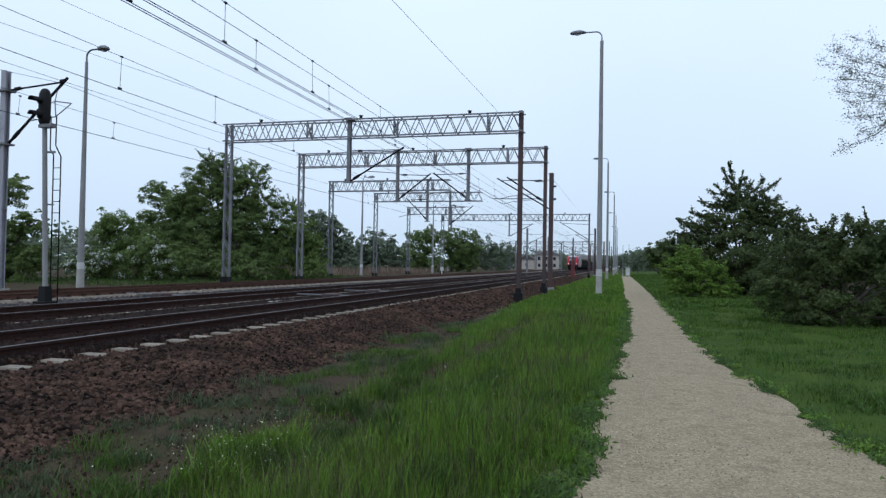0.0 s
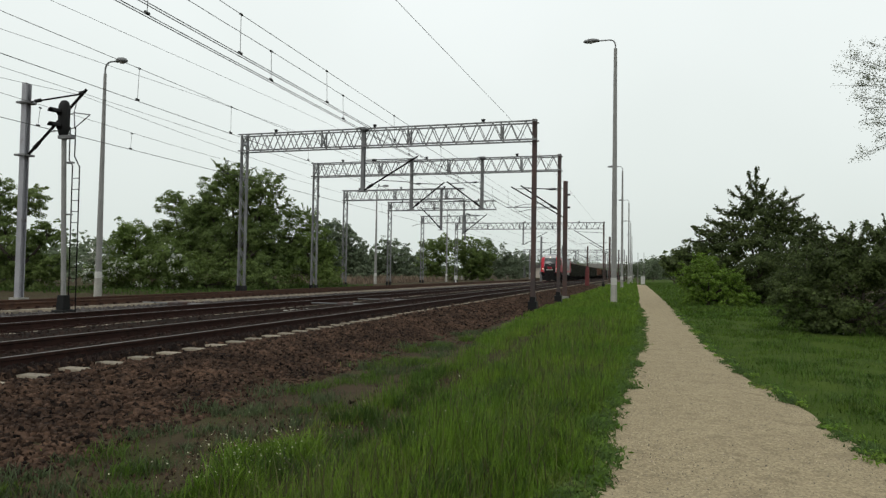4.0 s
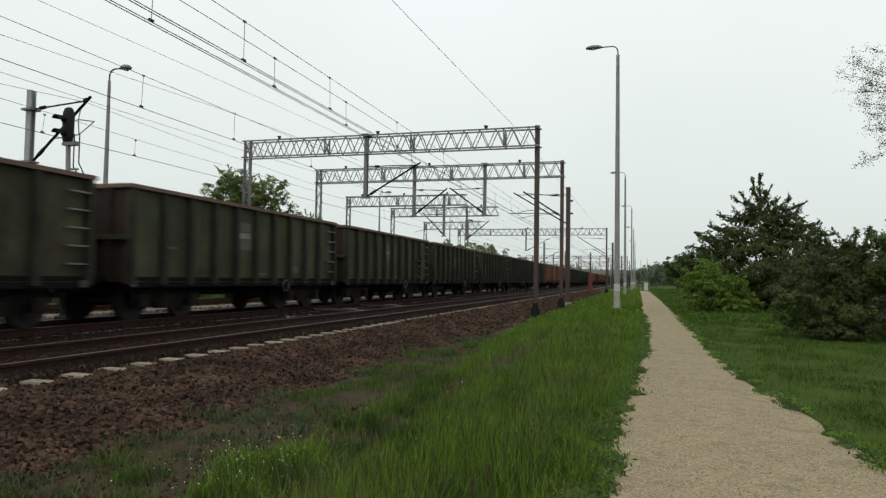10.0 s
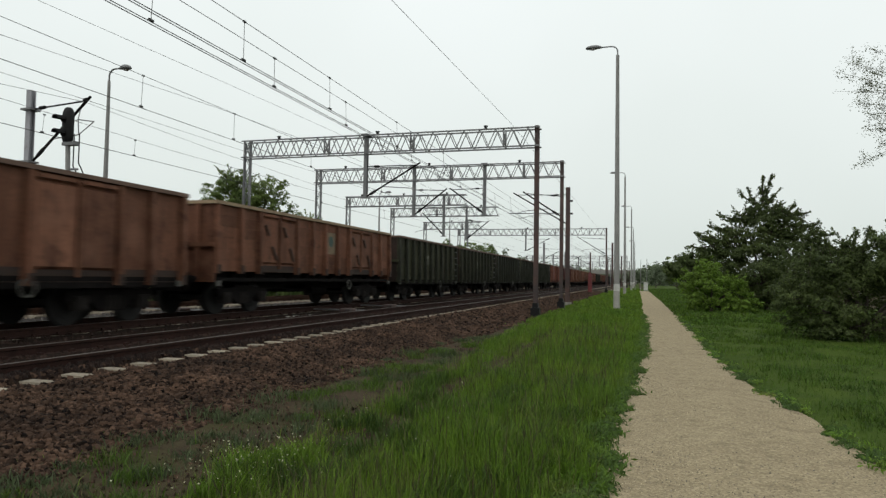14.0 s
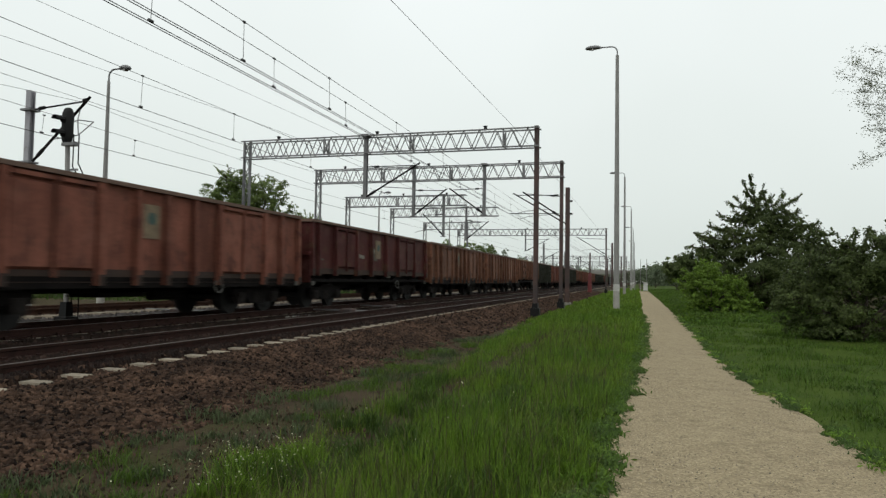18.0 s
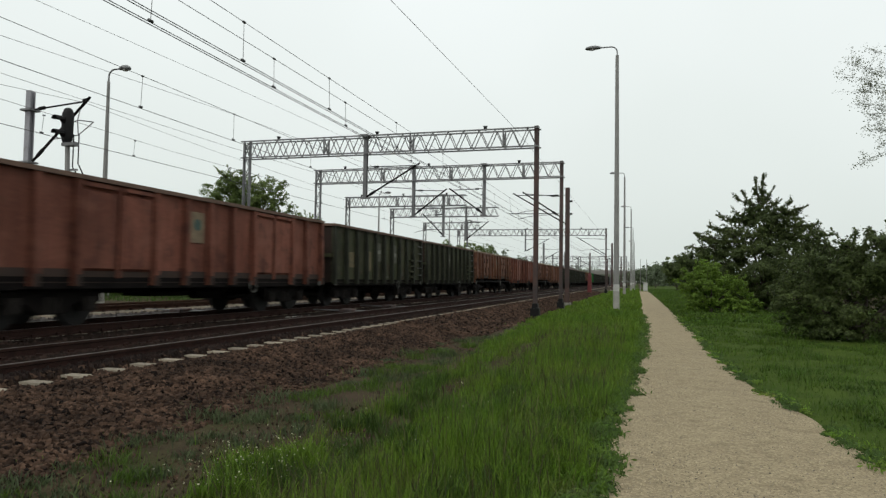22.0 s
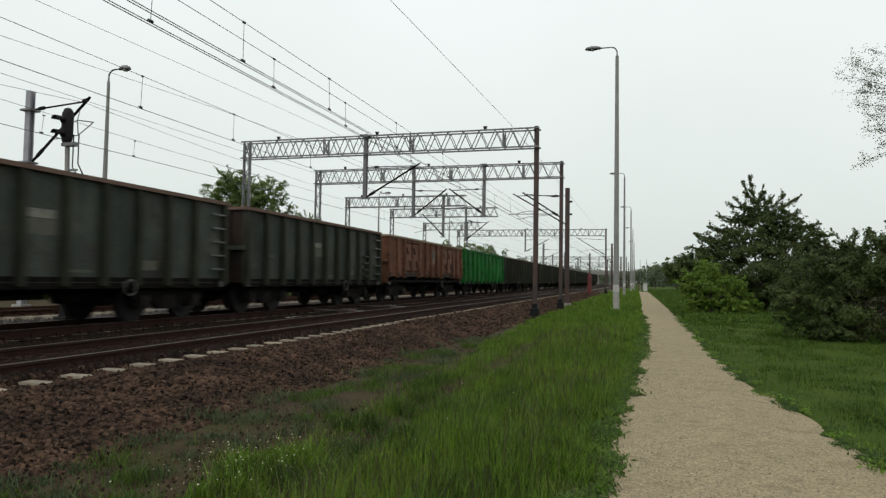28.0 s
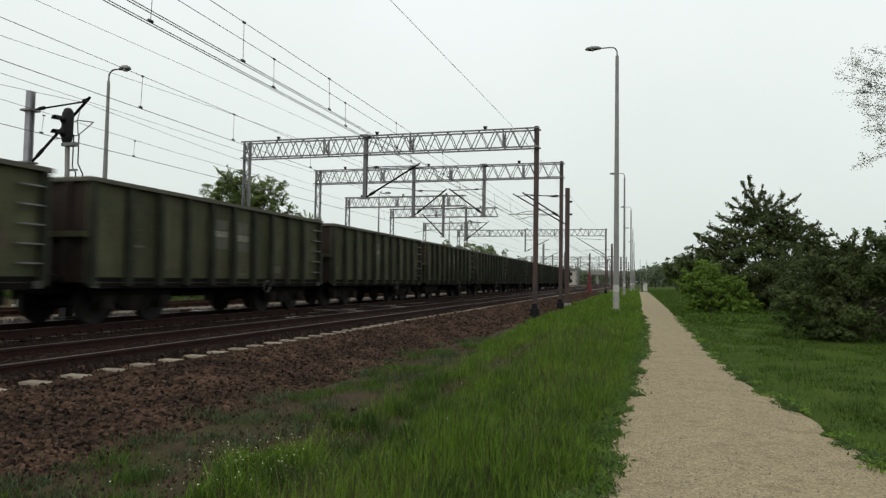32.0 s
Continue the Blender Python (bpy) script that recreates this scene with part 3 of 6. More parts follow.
# colour-light signal with its ladder
sig = thing("railway_signal", "unlit black two-lamp colour-light signal on a pale post with a ladder", "railway signal", "", (-14.68, 14.25, 0.38))
part("post", Build().tube((0, 0, 0.3), (-0.18, 0, 4.75), 0.065, 0.06, 12), LAMPGREY, sig, "pale concrete tube", 40)
part("foot", Build().loft([[(x * w, y * w, z) for x, y in ((-1, -1), (1, -1), (1, 1), (-1, 1))] for z, w in ((-0.15, 0.2), (0.05, 0.19), (0.06, 0.12), (0.45, 0.1))]), BLACK, sig, "black tarred foot")
head = part("signal_head", Build().loft([[(-0.2 + 0.165 * k * math.cos(a), 0.13 * k * math.sin(a) * (1 if k > 0.6 else 0.9), z) for a in [2 * math.pi * (i + 0.5) / 8 for i in range(8)]] for z, k in ((4.72, 0.62), (4.82, 0.92), (4.95, 1.0), (5.45, 1.06), (5.58, 0.98), (5.67, 0.72), (5.71, 0.4))]), BLACK, sig, "black rounded lamp housing", 50)
for z in (4.98, 5.36):
    part("hood", Build().loft([[(-0.24 + 0.105 * math.cos(a), y, z + 0.105 * math.sin(a) - k) for a in [math.pi * i / 8 for i in range(9)]] + [(-0.24 + 0.09 * math.cos(a), y, z + 0.09 * math.sin(a) - k) for a in [math.pi * (8 - i) / 8 for i in range(9)]] for y, k in ((-0.12, 0), (-0.4, 0.02))]), BLACK, sig)
    part("lens", Build().disc((-0.22, -0.13, z), (0, 1, 0), 0.09, 0.03), GREASE, sig, "dark unlit lens")
rail_a, rail_b = (0.12, 0.12), (0.34, 0.12)
part("ladder_rail", Build().path([(0.06, 0.1, 0.0), (0.04, 0.1, 3.95), (-0.08, 0.1, 4.1), (-0.08, 0.1, 5.0)], 0.016, 6), GREASE, sig)
part("ladder_rail", Build().path([(0.3, 0.1, 0.0), (0.28, 0.1, 3.9), (0.1, 0.1, 4.2), (0.1, 0.1, 5.0)], 0.016, 6), GREASE, sig)
for i in range(12):
    part("rung", Build().tube((0.05, 0.1, 0.3 + i * 0.3), (0.29, 0.1, 0.3 + i * 0.3), 0.01, n=6), GREASE, sig)
part("bracket", Build().box(-0.3, 0.12, -0.09, 0.09, 4.66, 4.75).box(-0.14, 0.1, 0.05, 0.11, 4.0, 4.05).box(-0.14, 0.1, 0.05, 0.11, 2.6, 2.64), GALV, sig)

# small red signal cabinet far down the line
red = thing("red_post_box", "narrow red trackside cabinet standing far down the line", "cabinet", "", (-5.4, 80.0, 0.3))
REDPAINT = material("red_signal_paint", (0.13, 0.013, 0.013), (0.1, 0.011, 0.011), 3, 0.6, fine=30, bump=0.05)
part("case", Build().loft([[(x * w, y * w, z) for x, y in ((-1, -1), (1, -1), (1, 1), (-1, 1))] for z, w in ((0, 0.24), (0.9, 0.24), (0.92, 0.21), (2.0, 0.21), (2.1, 0.16))]), REDPAINT, red)
part("cap", Build().box(-0.12, 0.12, -0.12, 0.12, 2.1, 2.3), REDPAINT, red)


DARK_PANE = material("dark_house_pane", (0.02, 0.022, 0.025), (0.03, 0.032, 0.035), 1.0, 0.1, fine=5, bump=0)

# ---------- brackets that carry the wires ----------
def cantilever(parent, y, foot, tip, tie=None):
    """A sloping bracket tube, its tie rod and insulators, under a portal or mast; points as (x, z)."""
    a, b = Vector((foot[0], y, foot[1])), Vector((tip[0], y, tip[1]))
    part("bracket_tube", Build().tube(a, b, 0.04, n=8), GREASE, parent)
    d = (b - a).normalized()
    part("insulator", Build().disc(a + d * 0.35, d, 0.07, 0.3, 10), BLACK, parent, "ribbed brown insulator")
    if tie:
        c = Vector((tie[0], y, tie[1]))
        e = a.lerp(b, 0.93)
        part("tie_rod", Build().tube(c, e, 0.022, n=6), GREASE, parent)
        part("insulator", Build().disc(c.lerp(e, 0.2), e - c, 0.05, 0.22, 10), BLACK, parent, "ribbed brown insulator")
    s = 1 if b.x > a.x else -1
    m = a.lerp(b, 0.3)
    part("registration_arm", Build().path([m, m + Vector((s * 1.3, 0, -0.1)), m + Vector((s * 1.9, 0, -0.25))], 0.018, 6), GALV, parent)


PORTALS = [o for o in scene.objects if o.name.startswith("catenary_portal")]
p1, p2, p3, p4, p5, p6 = sorted(PORTALS, key=lambda o: o.location.y)
cantilever(p1, 0, (-12.1, 5.35), (-9.5, 6.85), (-12.1, 6.75))
cantilever(p2, 0, (-12.7, 5.4), (-10.77, 6.88), (-12.7, 6.85))
cantilever(p2, 0, (-8.55, 5.4), (-10.6, 6.91), (-8.55, 6.85))
cantilever(p2, 0, (-4.15, 5.18), (-6.26, 6.59), (-4.15, 6.3))
part("tie_rod", Build().tube((-4.2, 0, 5.34), (-7.06, 0, 5.37), 0.02, n=6), GREASE, p2)
cantilever(p3, 0, (-14.71, 5.0), (-16.48, 6.77), (-14.7, 6.7))
cantilever(p4, 0, (-15.17, 5.3), (-13.06, 6.95), (-15.1, 7.0))
cantilever(p6, 0, (-3.9, 5.0), (-7.47, 7.22), (-3.9, 6.9))
cantilever(p6, 0, (-13.9, 5.4), (-10.9, 7.0), (-13.9, 6.9))
cantilever(right_mast, 0, (-0.1, 5.17), (-3.47, 7.17), (-0.1, 6.99))
part("insulator", Build().disc((0.2, 0, 6.6), (1, 0, 0), 0.06, 0.2).disc((0.2, 0, 5.8), (1, 0, 0), 0.06, 0.2), BLACK, right_mast)

# masts further down the line
for k, (x, y, side) in enumerate(((-4.0, 112, -1), (-15.2, 112, 1), (-4.0, 140, -1), (-10.1, 150, -1), (-15.2, 146, 1), (-4.0, 175, -1), (-15.2, 180, 1), (-4.0, 215, -1), (-15.0, 220, 1), (-26, 170, 1), (-32, 200, 1), (-21, 240, 1), (-8.0, 190, -1), (-19.5, 160, 1), (-9.6, 250, 1), (-5.0, 260, -1))):
    fm = h_mast(x, y, 0.1, 7.9, GALV if side > 0 else RUSTMAST, "steel catenary mast far down the line", 0.15)
    cantilever(fm, 0, (0.1 * side, 5.2), (3.3 * side, 6.9), (0.1 * side, 6.9))
for y, xl, xr in ((185, -30, -2.8), (235, -33, -2.8), (285, -36, -2.6)):
    portal(y, xl, xr, 8.4, 0.3, 0.2, [(-10, 5.5), (-15, 5.5)], label="steel lattice portal far down the line")

# house beside the yard
HOUSEWALL = material("cream_render", (0.5, 0.45, 0.38), (0.43, 0.385, 0.325), 0.6, 0.9, fine=8, bump=0.1)
ROOFTILE = material("dark_roof", (0.09, 0.075, 0.07), (0.07, 0.06, 0.055), 0.8, 0.85, fine=10, bump=0.2)
house = thing("house", "plain cream two-storey house with a dark hipped roof", "house", "", (-24.0, 230, 0.2))
part("wall", Build().box(-4, 4, -3.5, 3.5, 0, 5.1), HOUSEWALL, house)
part("roof", Build().loft([[(-4.4, -3.9, 5.1), (4.4, -3.9, 5.1), (4.4, 3.9, 5.1), (-4.4, 3.9, 5.1)], [(-1.4, -0.3, 6.7), (1.4, -0.3, 6.7), (1.4, 0.3, 6.7), (-1.4, 0.3, 6.7)]]), ROOFTILE, house)
part("chimney", Build().box(0.4, 0.9, -0.2, 0.3, 6.2, 7.5), ROOFTILE, house)
for x in (-2.6, 0, 2.6):
    for z in (0.9, 3.2):
        w = part("window", Build().box(x - 0.55, x + 0.55, -3.54, -3.48, z, z + 1.3), WHITE, house)
        part("pane", Build().box(x - 0.46, x + 0.46, -3.56, -3.53, z + 0.08, z + 1.22), DARK_PANE, w)
for y in (-1.6, 1.6):
    for z in (0.9, 3.2):
        w = part("window", Build().box(3.98, 4.04, y - 0.5, y + 0.5, z, z + 1.3), WHITE, house)
        part("pane", Build().box(4.03, 4.06, y - 0.42, y + 0.42, z + 0.08, z + 1.22), DARK_PANE, w)

shed = thing("house", "low cream outbuilding with a dark gabled roof", "house", "", (-31.5, 235, 0.2))
part("wall", Build().box(-2.6, 2.6, -3, 3, 0, 3.6), HOUSEWALL, shed)
part("roof", Build().loft([[(-3.0, y, 3.5), (3.0, y, 3.5), (0.0, y, 5.2)] for y in (-3.4, 3.4)]), ROOFTILE, shed)
w = part("window", Build().box(-0.6, 0.6, -3.04, -2.98, 1.1, 2.3), WHITE, shed)
part("pane", Build().box(-0.5, 0.5, -3.06, -3.03, 1.18, 2.22), DARK_PANE, w)
# where the path bends away: a cabinet and two plain posts
box = thing("white_cabinet", "small white electric cabinet standing at the far end of the path", "cabinet", "", (1.35, 122, 0.05))
part("case", Build().loft([[(x * w_, y * 0.2, z) for x, y in ((-1, -1), (1, -1), (1, 1), (-1, 1))] for z, w_ in ((0, 0.38), (0.1, 0.38), (0.12, 0.35), (1.35, 0.35))]), WHITE, box)
part("cap", Build().loft([[(x * w_, y * w_ * 0.75, z) for x, y in ((-1, -1), (1, -1), (1, 1), (-1, 1))] for z, w_ in ((1.35, 0.4), (1.41, 0.4), (1.5, 0.25))]), CONCRETE, box)
for px_, py_, ph in ((0.5, 124, 5.6), (1.55, 125, 5.7), (-0.5, 132, 5.6)):
    sp = thing("signpost", "slender grey steel post at the far end of the path", "post", "posts at the path's end", (px_, py_, 0.05))
    part("pole", Build().tube((0, 0, -0.1), (0, 0, ph), 0.05, 0.04, 8), LAMPGREY, sp)
    part("foot", Build().tube((0, 0, -0.05), (0, 0, 0.35), 0.09, 0.07, 8), CONCRETE, sp)

# road bridge across the line
bridge = thing("road_bridge", "long grey concrete road bridge across the line far off", "bridge", "", (0, 340, 0))
part("deck", Build().box(-70, 30, -4, 4, 5.2, 6.2), CONCRETE, bridge)
part("parapet", Build().box(-70, 30, -4.1, -3.9, 6.2, 7.2), CONCRETE, bridge)
for x in range(-64, 30, 9):
    part("pier", Build().box(x - 0.5, x + 0.5, -3, 3, 0, 5.2), CONCRETE, bridge)

# ---------- point work between the main line and the siding ----------
pm1 = thing("point_machine", "grey cast point machine with its rod beside the track", "point machine", "point machines", (-9.95, 21.9, BED))
part("case", Build().loft([[(x * w, y * w * 1.6, z) for x, y in ((-1, -1), (1, -1), (1, 1), (-1, 1))] for z, w in ((-0.05, 0.2), (0.12, 0.2), (0.15, 0.17))]), RUSTMAST, pm1)
part("rod", Build().tube((-1.6, 0.2, 0.08), (0.9, 0.2, 0.08), 0.025, n=6), GALV, pm1)
part("bed_plate", Build().box(-0.5, 0.5, -0.7, 0.7, -0.06, -0.02), CONCRETE, pm1)
pm2 = copy_thing(pm1, pose(-10.0, 26.2, BED))
pm3 = copy_thing(pm1, pose(-14.65, 18.9, BED))
for x, y, l in ((-9.2, 15.9, 2.4), (-9.6, 22.6, 2.6), (-10.3, 18.2, 1.8)):
    cd = thing("cable_duct", "pale concrete cable duct lids between the tracks", "cable duct", "cable ducts", (x, y, BED - 0.05))
    for k in range(int(l / 0.5)):
        part("lid", Build().box(-0.12, 0.12, k * 0.5, k * 0.5 + 0.48, 0, 0.075), CONCRETE, cd)
dwarf = thing("dwarf_signal", "low white ground signal beside the siding", "ground signal", "", (-20.4, 76.0, 0.3))
part("post", Build().box(-0.06, 0.06, -0.06, 0.06, 0, 0.5), WHITE, dwarf)
part("head", Build().box(-0.18, 0.18, -0.1, 0.1, 0.5, 0.95), WHITE, dwarf)

# ---------- the freight train ----------
LOCO_RED = material("locomotive_red", (0.56, 0.01, 0.032), (0.5, 0.009, 0.029), 0.6, 0.34, fine=1.5, bump=0, spec=0.3)
LOCO_GREY = material("locomotive_grey", (0.34, 0.35, 0.36), (0.30, 0.31, 0.32), 0.5, 0.4, fine=1.6, bump=0, c=(0.26, 0.265, 0.27), spots=0.66, spec=0.4)
LOCO_ROOF = material("locomotive_roof_grey", (0.55, 0.56, 0.57), (0.45, 0.46, 0.46), 1.2, 0.55, fine=14, bump=0.05)
DARKGLASS = material("dark_window_glass", (0.006, 0.007, 0.008), (0.009, 0.01, 0.011), 1.0, 0.08, fine=5, bump=0, spec=0.16)
# base colour lightened to hold part of the sky's reflection
WINDSCREEN = material("sky_paled_windscreen_glass", (0.04, 0.045, 0.046), (0.05, 0.055, 0.056), 1.0, 0.12, fine=5, bump=0, spec=0.5)
STEELWHEEL = material("wheel_steel", (0.0095, 0.0075, 0.0068), (0.006, 0.005, 0.0046), 4.0, 0.8, 0.1, fine=30, bump=0.1)
HEADLIGHT = glow("headlight_glow", (1.0, 0.86, 0.58), 1.9)

SPINNERS = []                   # wheelsets, with their radius


def wheelset(y, r, parent):
    """Axle and two wheels, turning about the axle; its offset lies in the parent inverse."""
    b = Build().tube((-1.05, 0, 0), (1.05, 0, 0), 0.075, n=8)
    for s in (-1, 1):
        b.disc((s * GAUGE, 0, 0), (1, 0, 0), r, 0.12, 20)
        b.disc((s * (GAUGE - 0.065), 0, 0), (1, 0, 0), r + 0.03, 0.03, 20)
        b.disc((s * (GAUGE + 0.065), 0, 0), (1, 0, 0), r * 0.72, 0.03, 16)
    ob = part("wheelset", b, STEELWHEEL, parent)
    ob.matrix_parent_inverse = Matrix.Translation((0, y, r))
    return ob


def side_ring(zs, w, yfun, roof):
    """A body section: up the right side, over the roof and down the left one."""
    right = [(w * f, yfun(z), z) for z, f in zs]
    top = [(w * f, yfun(z), z) for z, f in roof]
    pts = right + top
    return pts + [(-x, y, z) for x, y, z in reversed(pts)]


ZS = [(1.1, 1.0), (1.45, 1.0), (1.75, 1.0), (2.2, 1.0), (2.8, 0.995), (3.3, 0.975), (3.55, 0.93)]
CAB_ZS = [(1.42, 1.0)] + ZS[2:]
ROOF = [(3.68, 0.82), (3.74, 0.5), (3.76, 0.2)]
LEN = 19.6
NOSE = ([0.5, 1.1, 1.9, 2.2, 3.3, 3.55, 3.8], [0.6, 0.4, 0.3, 0.36, 0.98, 1.22, 1.7])


def nose(z):
    return float(np.interp(z, *NOSE))


def joint(z):
    return 4.55 - (z - 1.1) * 0.72


def make_loco():
    th = thing("electric_locomotive", "red and grey six-axle electric freight locomotive with lit headlights", "locomotive", "freight train")
    part("body", Build().loft([side_ring(ZS, 1.5, joint, ROOF), side_ring(ZS, 1.5, lambda z: LEN / 2, ROOF), side_ring(ZS, 1.5, lambda z: LEN - joint(z), ROOF)]), LOCO_GREY, th, "grey body side", 30)
    part("roof_panel", Build().loft([[(x, y, z) for x, z in ((1.39, 3.56), (1.31, 3.76), (1.0, 3.9), (-1.0, 3.9), (-1.31, 3.76), (-1.39, 3.56))] for y in (3.2, LEN - 3.2)]), LOCO_ROOF, th, "pale grey roof", 30)
    for s in (-1, 1):
        part("roof_rail", Build().box(s * 1.42 - 0.03, s * 1.42 + 0.03, 3.2, LEN - 3.2, 3.5, 3.56), BLACK, th, "dark gutter strip")
        part("roof_seam", Build().box(s * 1.372 - 0.012, s * 1.372 + 0.012, 3.4, LEN - 3.4, 3.635, 3.665), GREASE, th)
        for y in np.linspace(5.2, LEN - 5.2, 6):
            part("roof_hatch", Build().loft([[(s * x, v, z) for x, z in ((1.385, 3.6), (1.325, 3.75), (1.3, 3.75), (1.35, 3.6))] for v in (y - 0.02, y + 0.02)]), GREASE, th)
        part("stripe", Build().quad(*[(s * 1.505, y, z) for y, z in ((joint(1.45), 1.45), (LEN - joint(1.45), 1.45), (LEN - joint(1.7), 1.7), (joint(1.7), 1.7))]), LOCO_RED, th, "red stripe")
        part("sill", Build().box(s * 1.49 - 0.02, s * 1.49 + 0.02, 4.6, LEN - 4.6, 1.06, 1.13), LOCO_GREY, th)
        for y in (4.65, LEN - 4.65):
            part("jacking_point", Build().box(s * 1.45 - 0.05, s * 1.45 + 0.05, y - 0.12, y + 0.12, 0.86, 1.12), LOCO_ROOF, th)
        for a, b_ in ((12.1, 12.91), (14.05, 14.88)):
            part("grille", Build().box(s * 1.49 - 0.02, s * 1.49 + 0.022, a, b_, 1.92, 2.5), GALV, th, "louvred air grille")
        part("panel_seam", Build().box(s * 1.495 - 0.01, s * 1.495 + 0.008, 13.2, 13.23, 1.15, 3.4).box(s * 1.495 - 0.01, s * 1.495 + 0.008, 15.35, 15.38, 1.15, 3.4).box(s * 1.495 - 0.01, s * 1.495 + 0.008, 6.4, 6.43, 1.15, 3.4), GREASE, th)
        part("lettering_bar", Build().box(s * 1.503 - 0.004, s * 1.503 + 0.004, 5.0, 6.6, 1.86, 1.95), BLACK, th, "small unreadable dark lettering")
        part("dark_louvre", Build().box(s * 1.49 - 0.02, s * 1.49 + 0.018, 15.45, 15.95, 2.45, 3.05), GALV, th, "dark louvred panel")
        part("equipment_plate", Build().box(s * 1.25 - 0.02, s * 1.25 + 0.02, 10.52, 10.66, 0.3, 0.46), WHITE, th, "small white plate")
        part("equipment_plate", Build().box(s * 1.25 - 0.02, s * 1.25 + 0.02, 13.3, 13.75, 0.86, 1.0), LOCO_ROOF, th, "small pale plate")
        part("name_bar", Build().box(s * 1.5 - 0.003, s * 1.5 + 0.003, 8.6, 10.55, 2.4, 2.82), LOCO_ROOF, th, "broad pale unreadable lettering")
        for c, d in ((8.1, -1), (11.08, 1)):
            out = [(0.42, -0.42), (0.12, -0.42), (-0.18, -0.2), (-0.18, 0.2), (0.12, 0.42), (0.42, 0.42), (0.42, 0.3), (0.17, 0.3), (-0.03, 0.13), (-0.03, -0.13), (0.17, -0.3), (0.42, -0.3)]
            pts = [(c - d * u, 2.56 + v) for u, v in out]
            b = Build()
            for i in range(5):
                q = [pts[i], pts[i + 1], pts[10 - i], pts[11 - i]]
                b.quad(*[(s * 1.506, y, z) for y, z in q])
            part("arrow_mark", b, LOCO_RED, th, "red angular mark")
    for end in (0, 1):
        def fy(y):
            return LEN - y if end else y

        rings = []
        for k, (t, w) in enumerate(((0.0, 0.94), (0.08, 1.22), (0.2, 1.42), (0.4, 1.485), (1.0, 1.5))):
            rings.append([(x, fy(y), z) for x, y, z in side_ring(CAB_ZS, w, lambda z: nose(z) + 0.1 + (joint(z) - nose(z) - 0.1) * t, ROOF)])
        part("cab", Build().loft(rings, True, False), LOCO_RED, th, "glossy red cab", 35)
        part("cab_roof", Build().loft([[(x, fy(nose(z) + y), z) for x, z in ((0.88, 3.5), (0.8, 3.64), (0.4, 3.74), (-0.4, 3.74), (-0.8, 3.64), (-0.88, 3.5))] for y in (0.0, 0.3)] + [[(x, fy(y), z + 0.04) for x, z in ((1.3, 3.55), (1.15, 3.76), (0.6, 3.9), (-0.6, 3.9), (-1.15, 3.76), (-1.3, 3.55))] for y in (2.2, 3.4)]), LOCO_ROOF, th, "pale roof over the cab", 35)
        part("roof_box", Build().loft([[(x * k, fy(y), 3.8 + (z - 3.8) * k) for x, z in ((0.62, 3.7), (0.58, 4.02), (0.4, 4.1), (-0.4, 4.1), (-0.58, 4.02), (-0.62, 3.7))] for y, k in ((2.15, 0.75), (2.4, 1.0), (3.3, 1.0), (3.45, 0.85))]), LOCO_ROOF, th, "roof air-conditioning box")

        def face(xr, z_list, off, name, mat, label=""):
            rows = []
            for z in z_list:
                w = float(np.interp(z, [0.5, 1.1, 2.2, 3.55], [0.88, 0.92, 0.92, 0.86]))
                rows.append([(u * w, fy(nose(z) + 0.1 * abs(u) ** 2 - off), z) for u in np.linspace(*xr, 9)])
            part(name, Build().loft(rows, False), mat, th, label, 35)

        face((-1.0, -0.93), (1.35, 1.5, 1.9, 2.2, 2.8, 3.3, 3.55), 0.0, "front_pillar", LOCO_RED)
        face((0.93, 1.0), (1.35, 1.5, 1.9, 2.2, 2.8, 3.3, 3.55), 0.0, "front_pillar", LOCO_RED)
        face((-0.93, 0.93), (1.1, 1.5, 1.9, 2.2, 2.45, 2.66), 0.0, "front_panel", BLACK, "black front panel")
        face((-0.96, 0.96), (2.66, 2.9, 3.3, 3.5), 0.004, "windscreen", WINDSCREEN, "dark sloping windscreen")
        face((-0.93, 0.93), (3.5, 3.54, 3.6), 0.004, "brow", LOCO_ROOF)
        face((-0.55, 0.55), (1.68, 1.79), 0.012, "number_bar", WHITE, "pale unreadable lettering")
        face((-0.2, 0.2), (2.5, 2.54), 0.015, "wiper_bar", WHITE)
        part("front_mark", Build().loft([[(0.32 * math.cos(a) * r, fy(nose(2.02 + 0.16 * math.sin(a) * r) - 0.012), 2.02 + 0.16 * math.sin(a) * r) for a in [2 * math.pi * i / 12 for i in range(12)]] for r in (1.0, 0.7)], True, False), LOCO_RED, th, "red angular mark")
        for s in (-1, 1):
            part("light_strip", Build().loft([[(s * x, fy(nose(z) + y), z) for x, y in ((0.83, 0.05), (0.9, 0.07), (0.9, 0.16), (0.83, 0.16))] for z in (1.44, 1.9, 2.5)]), LOCO_ROOF, th, "pale slanting trim")
            part("headlight", Build().disc((s * 1.04, fy(0.47), 1.88), (0.5 * s, -1 if not end else 1, 0), 0.068, 0.08), HEADLIGHT if not end else WHITE, th, "lit headlight" if not end else "unlit lamp")
            part("marker_lamp", Build().disc((s * 1.02, fy(0.5), 1.5), (0, 1, 0), 0.06, 0.05), WHITE, th)
            part("cab_window", Build().quad(*[(s * 1.503 * f, fy(y), z) for y, z, f in ((1.12, 2.45, 0.975), (1.85, 2.45, 1.0), (1.85, 3.2, 0.988), (1.62, 3.18, 0.975), (1.34, 2.98, 0.97), (1.2, 2.72, 0.97))]), DARKGLASS, th, "dark cab side window")
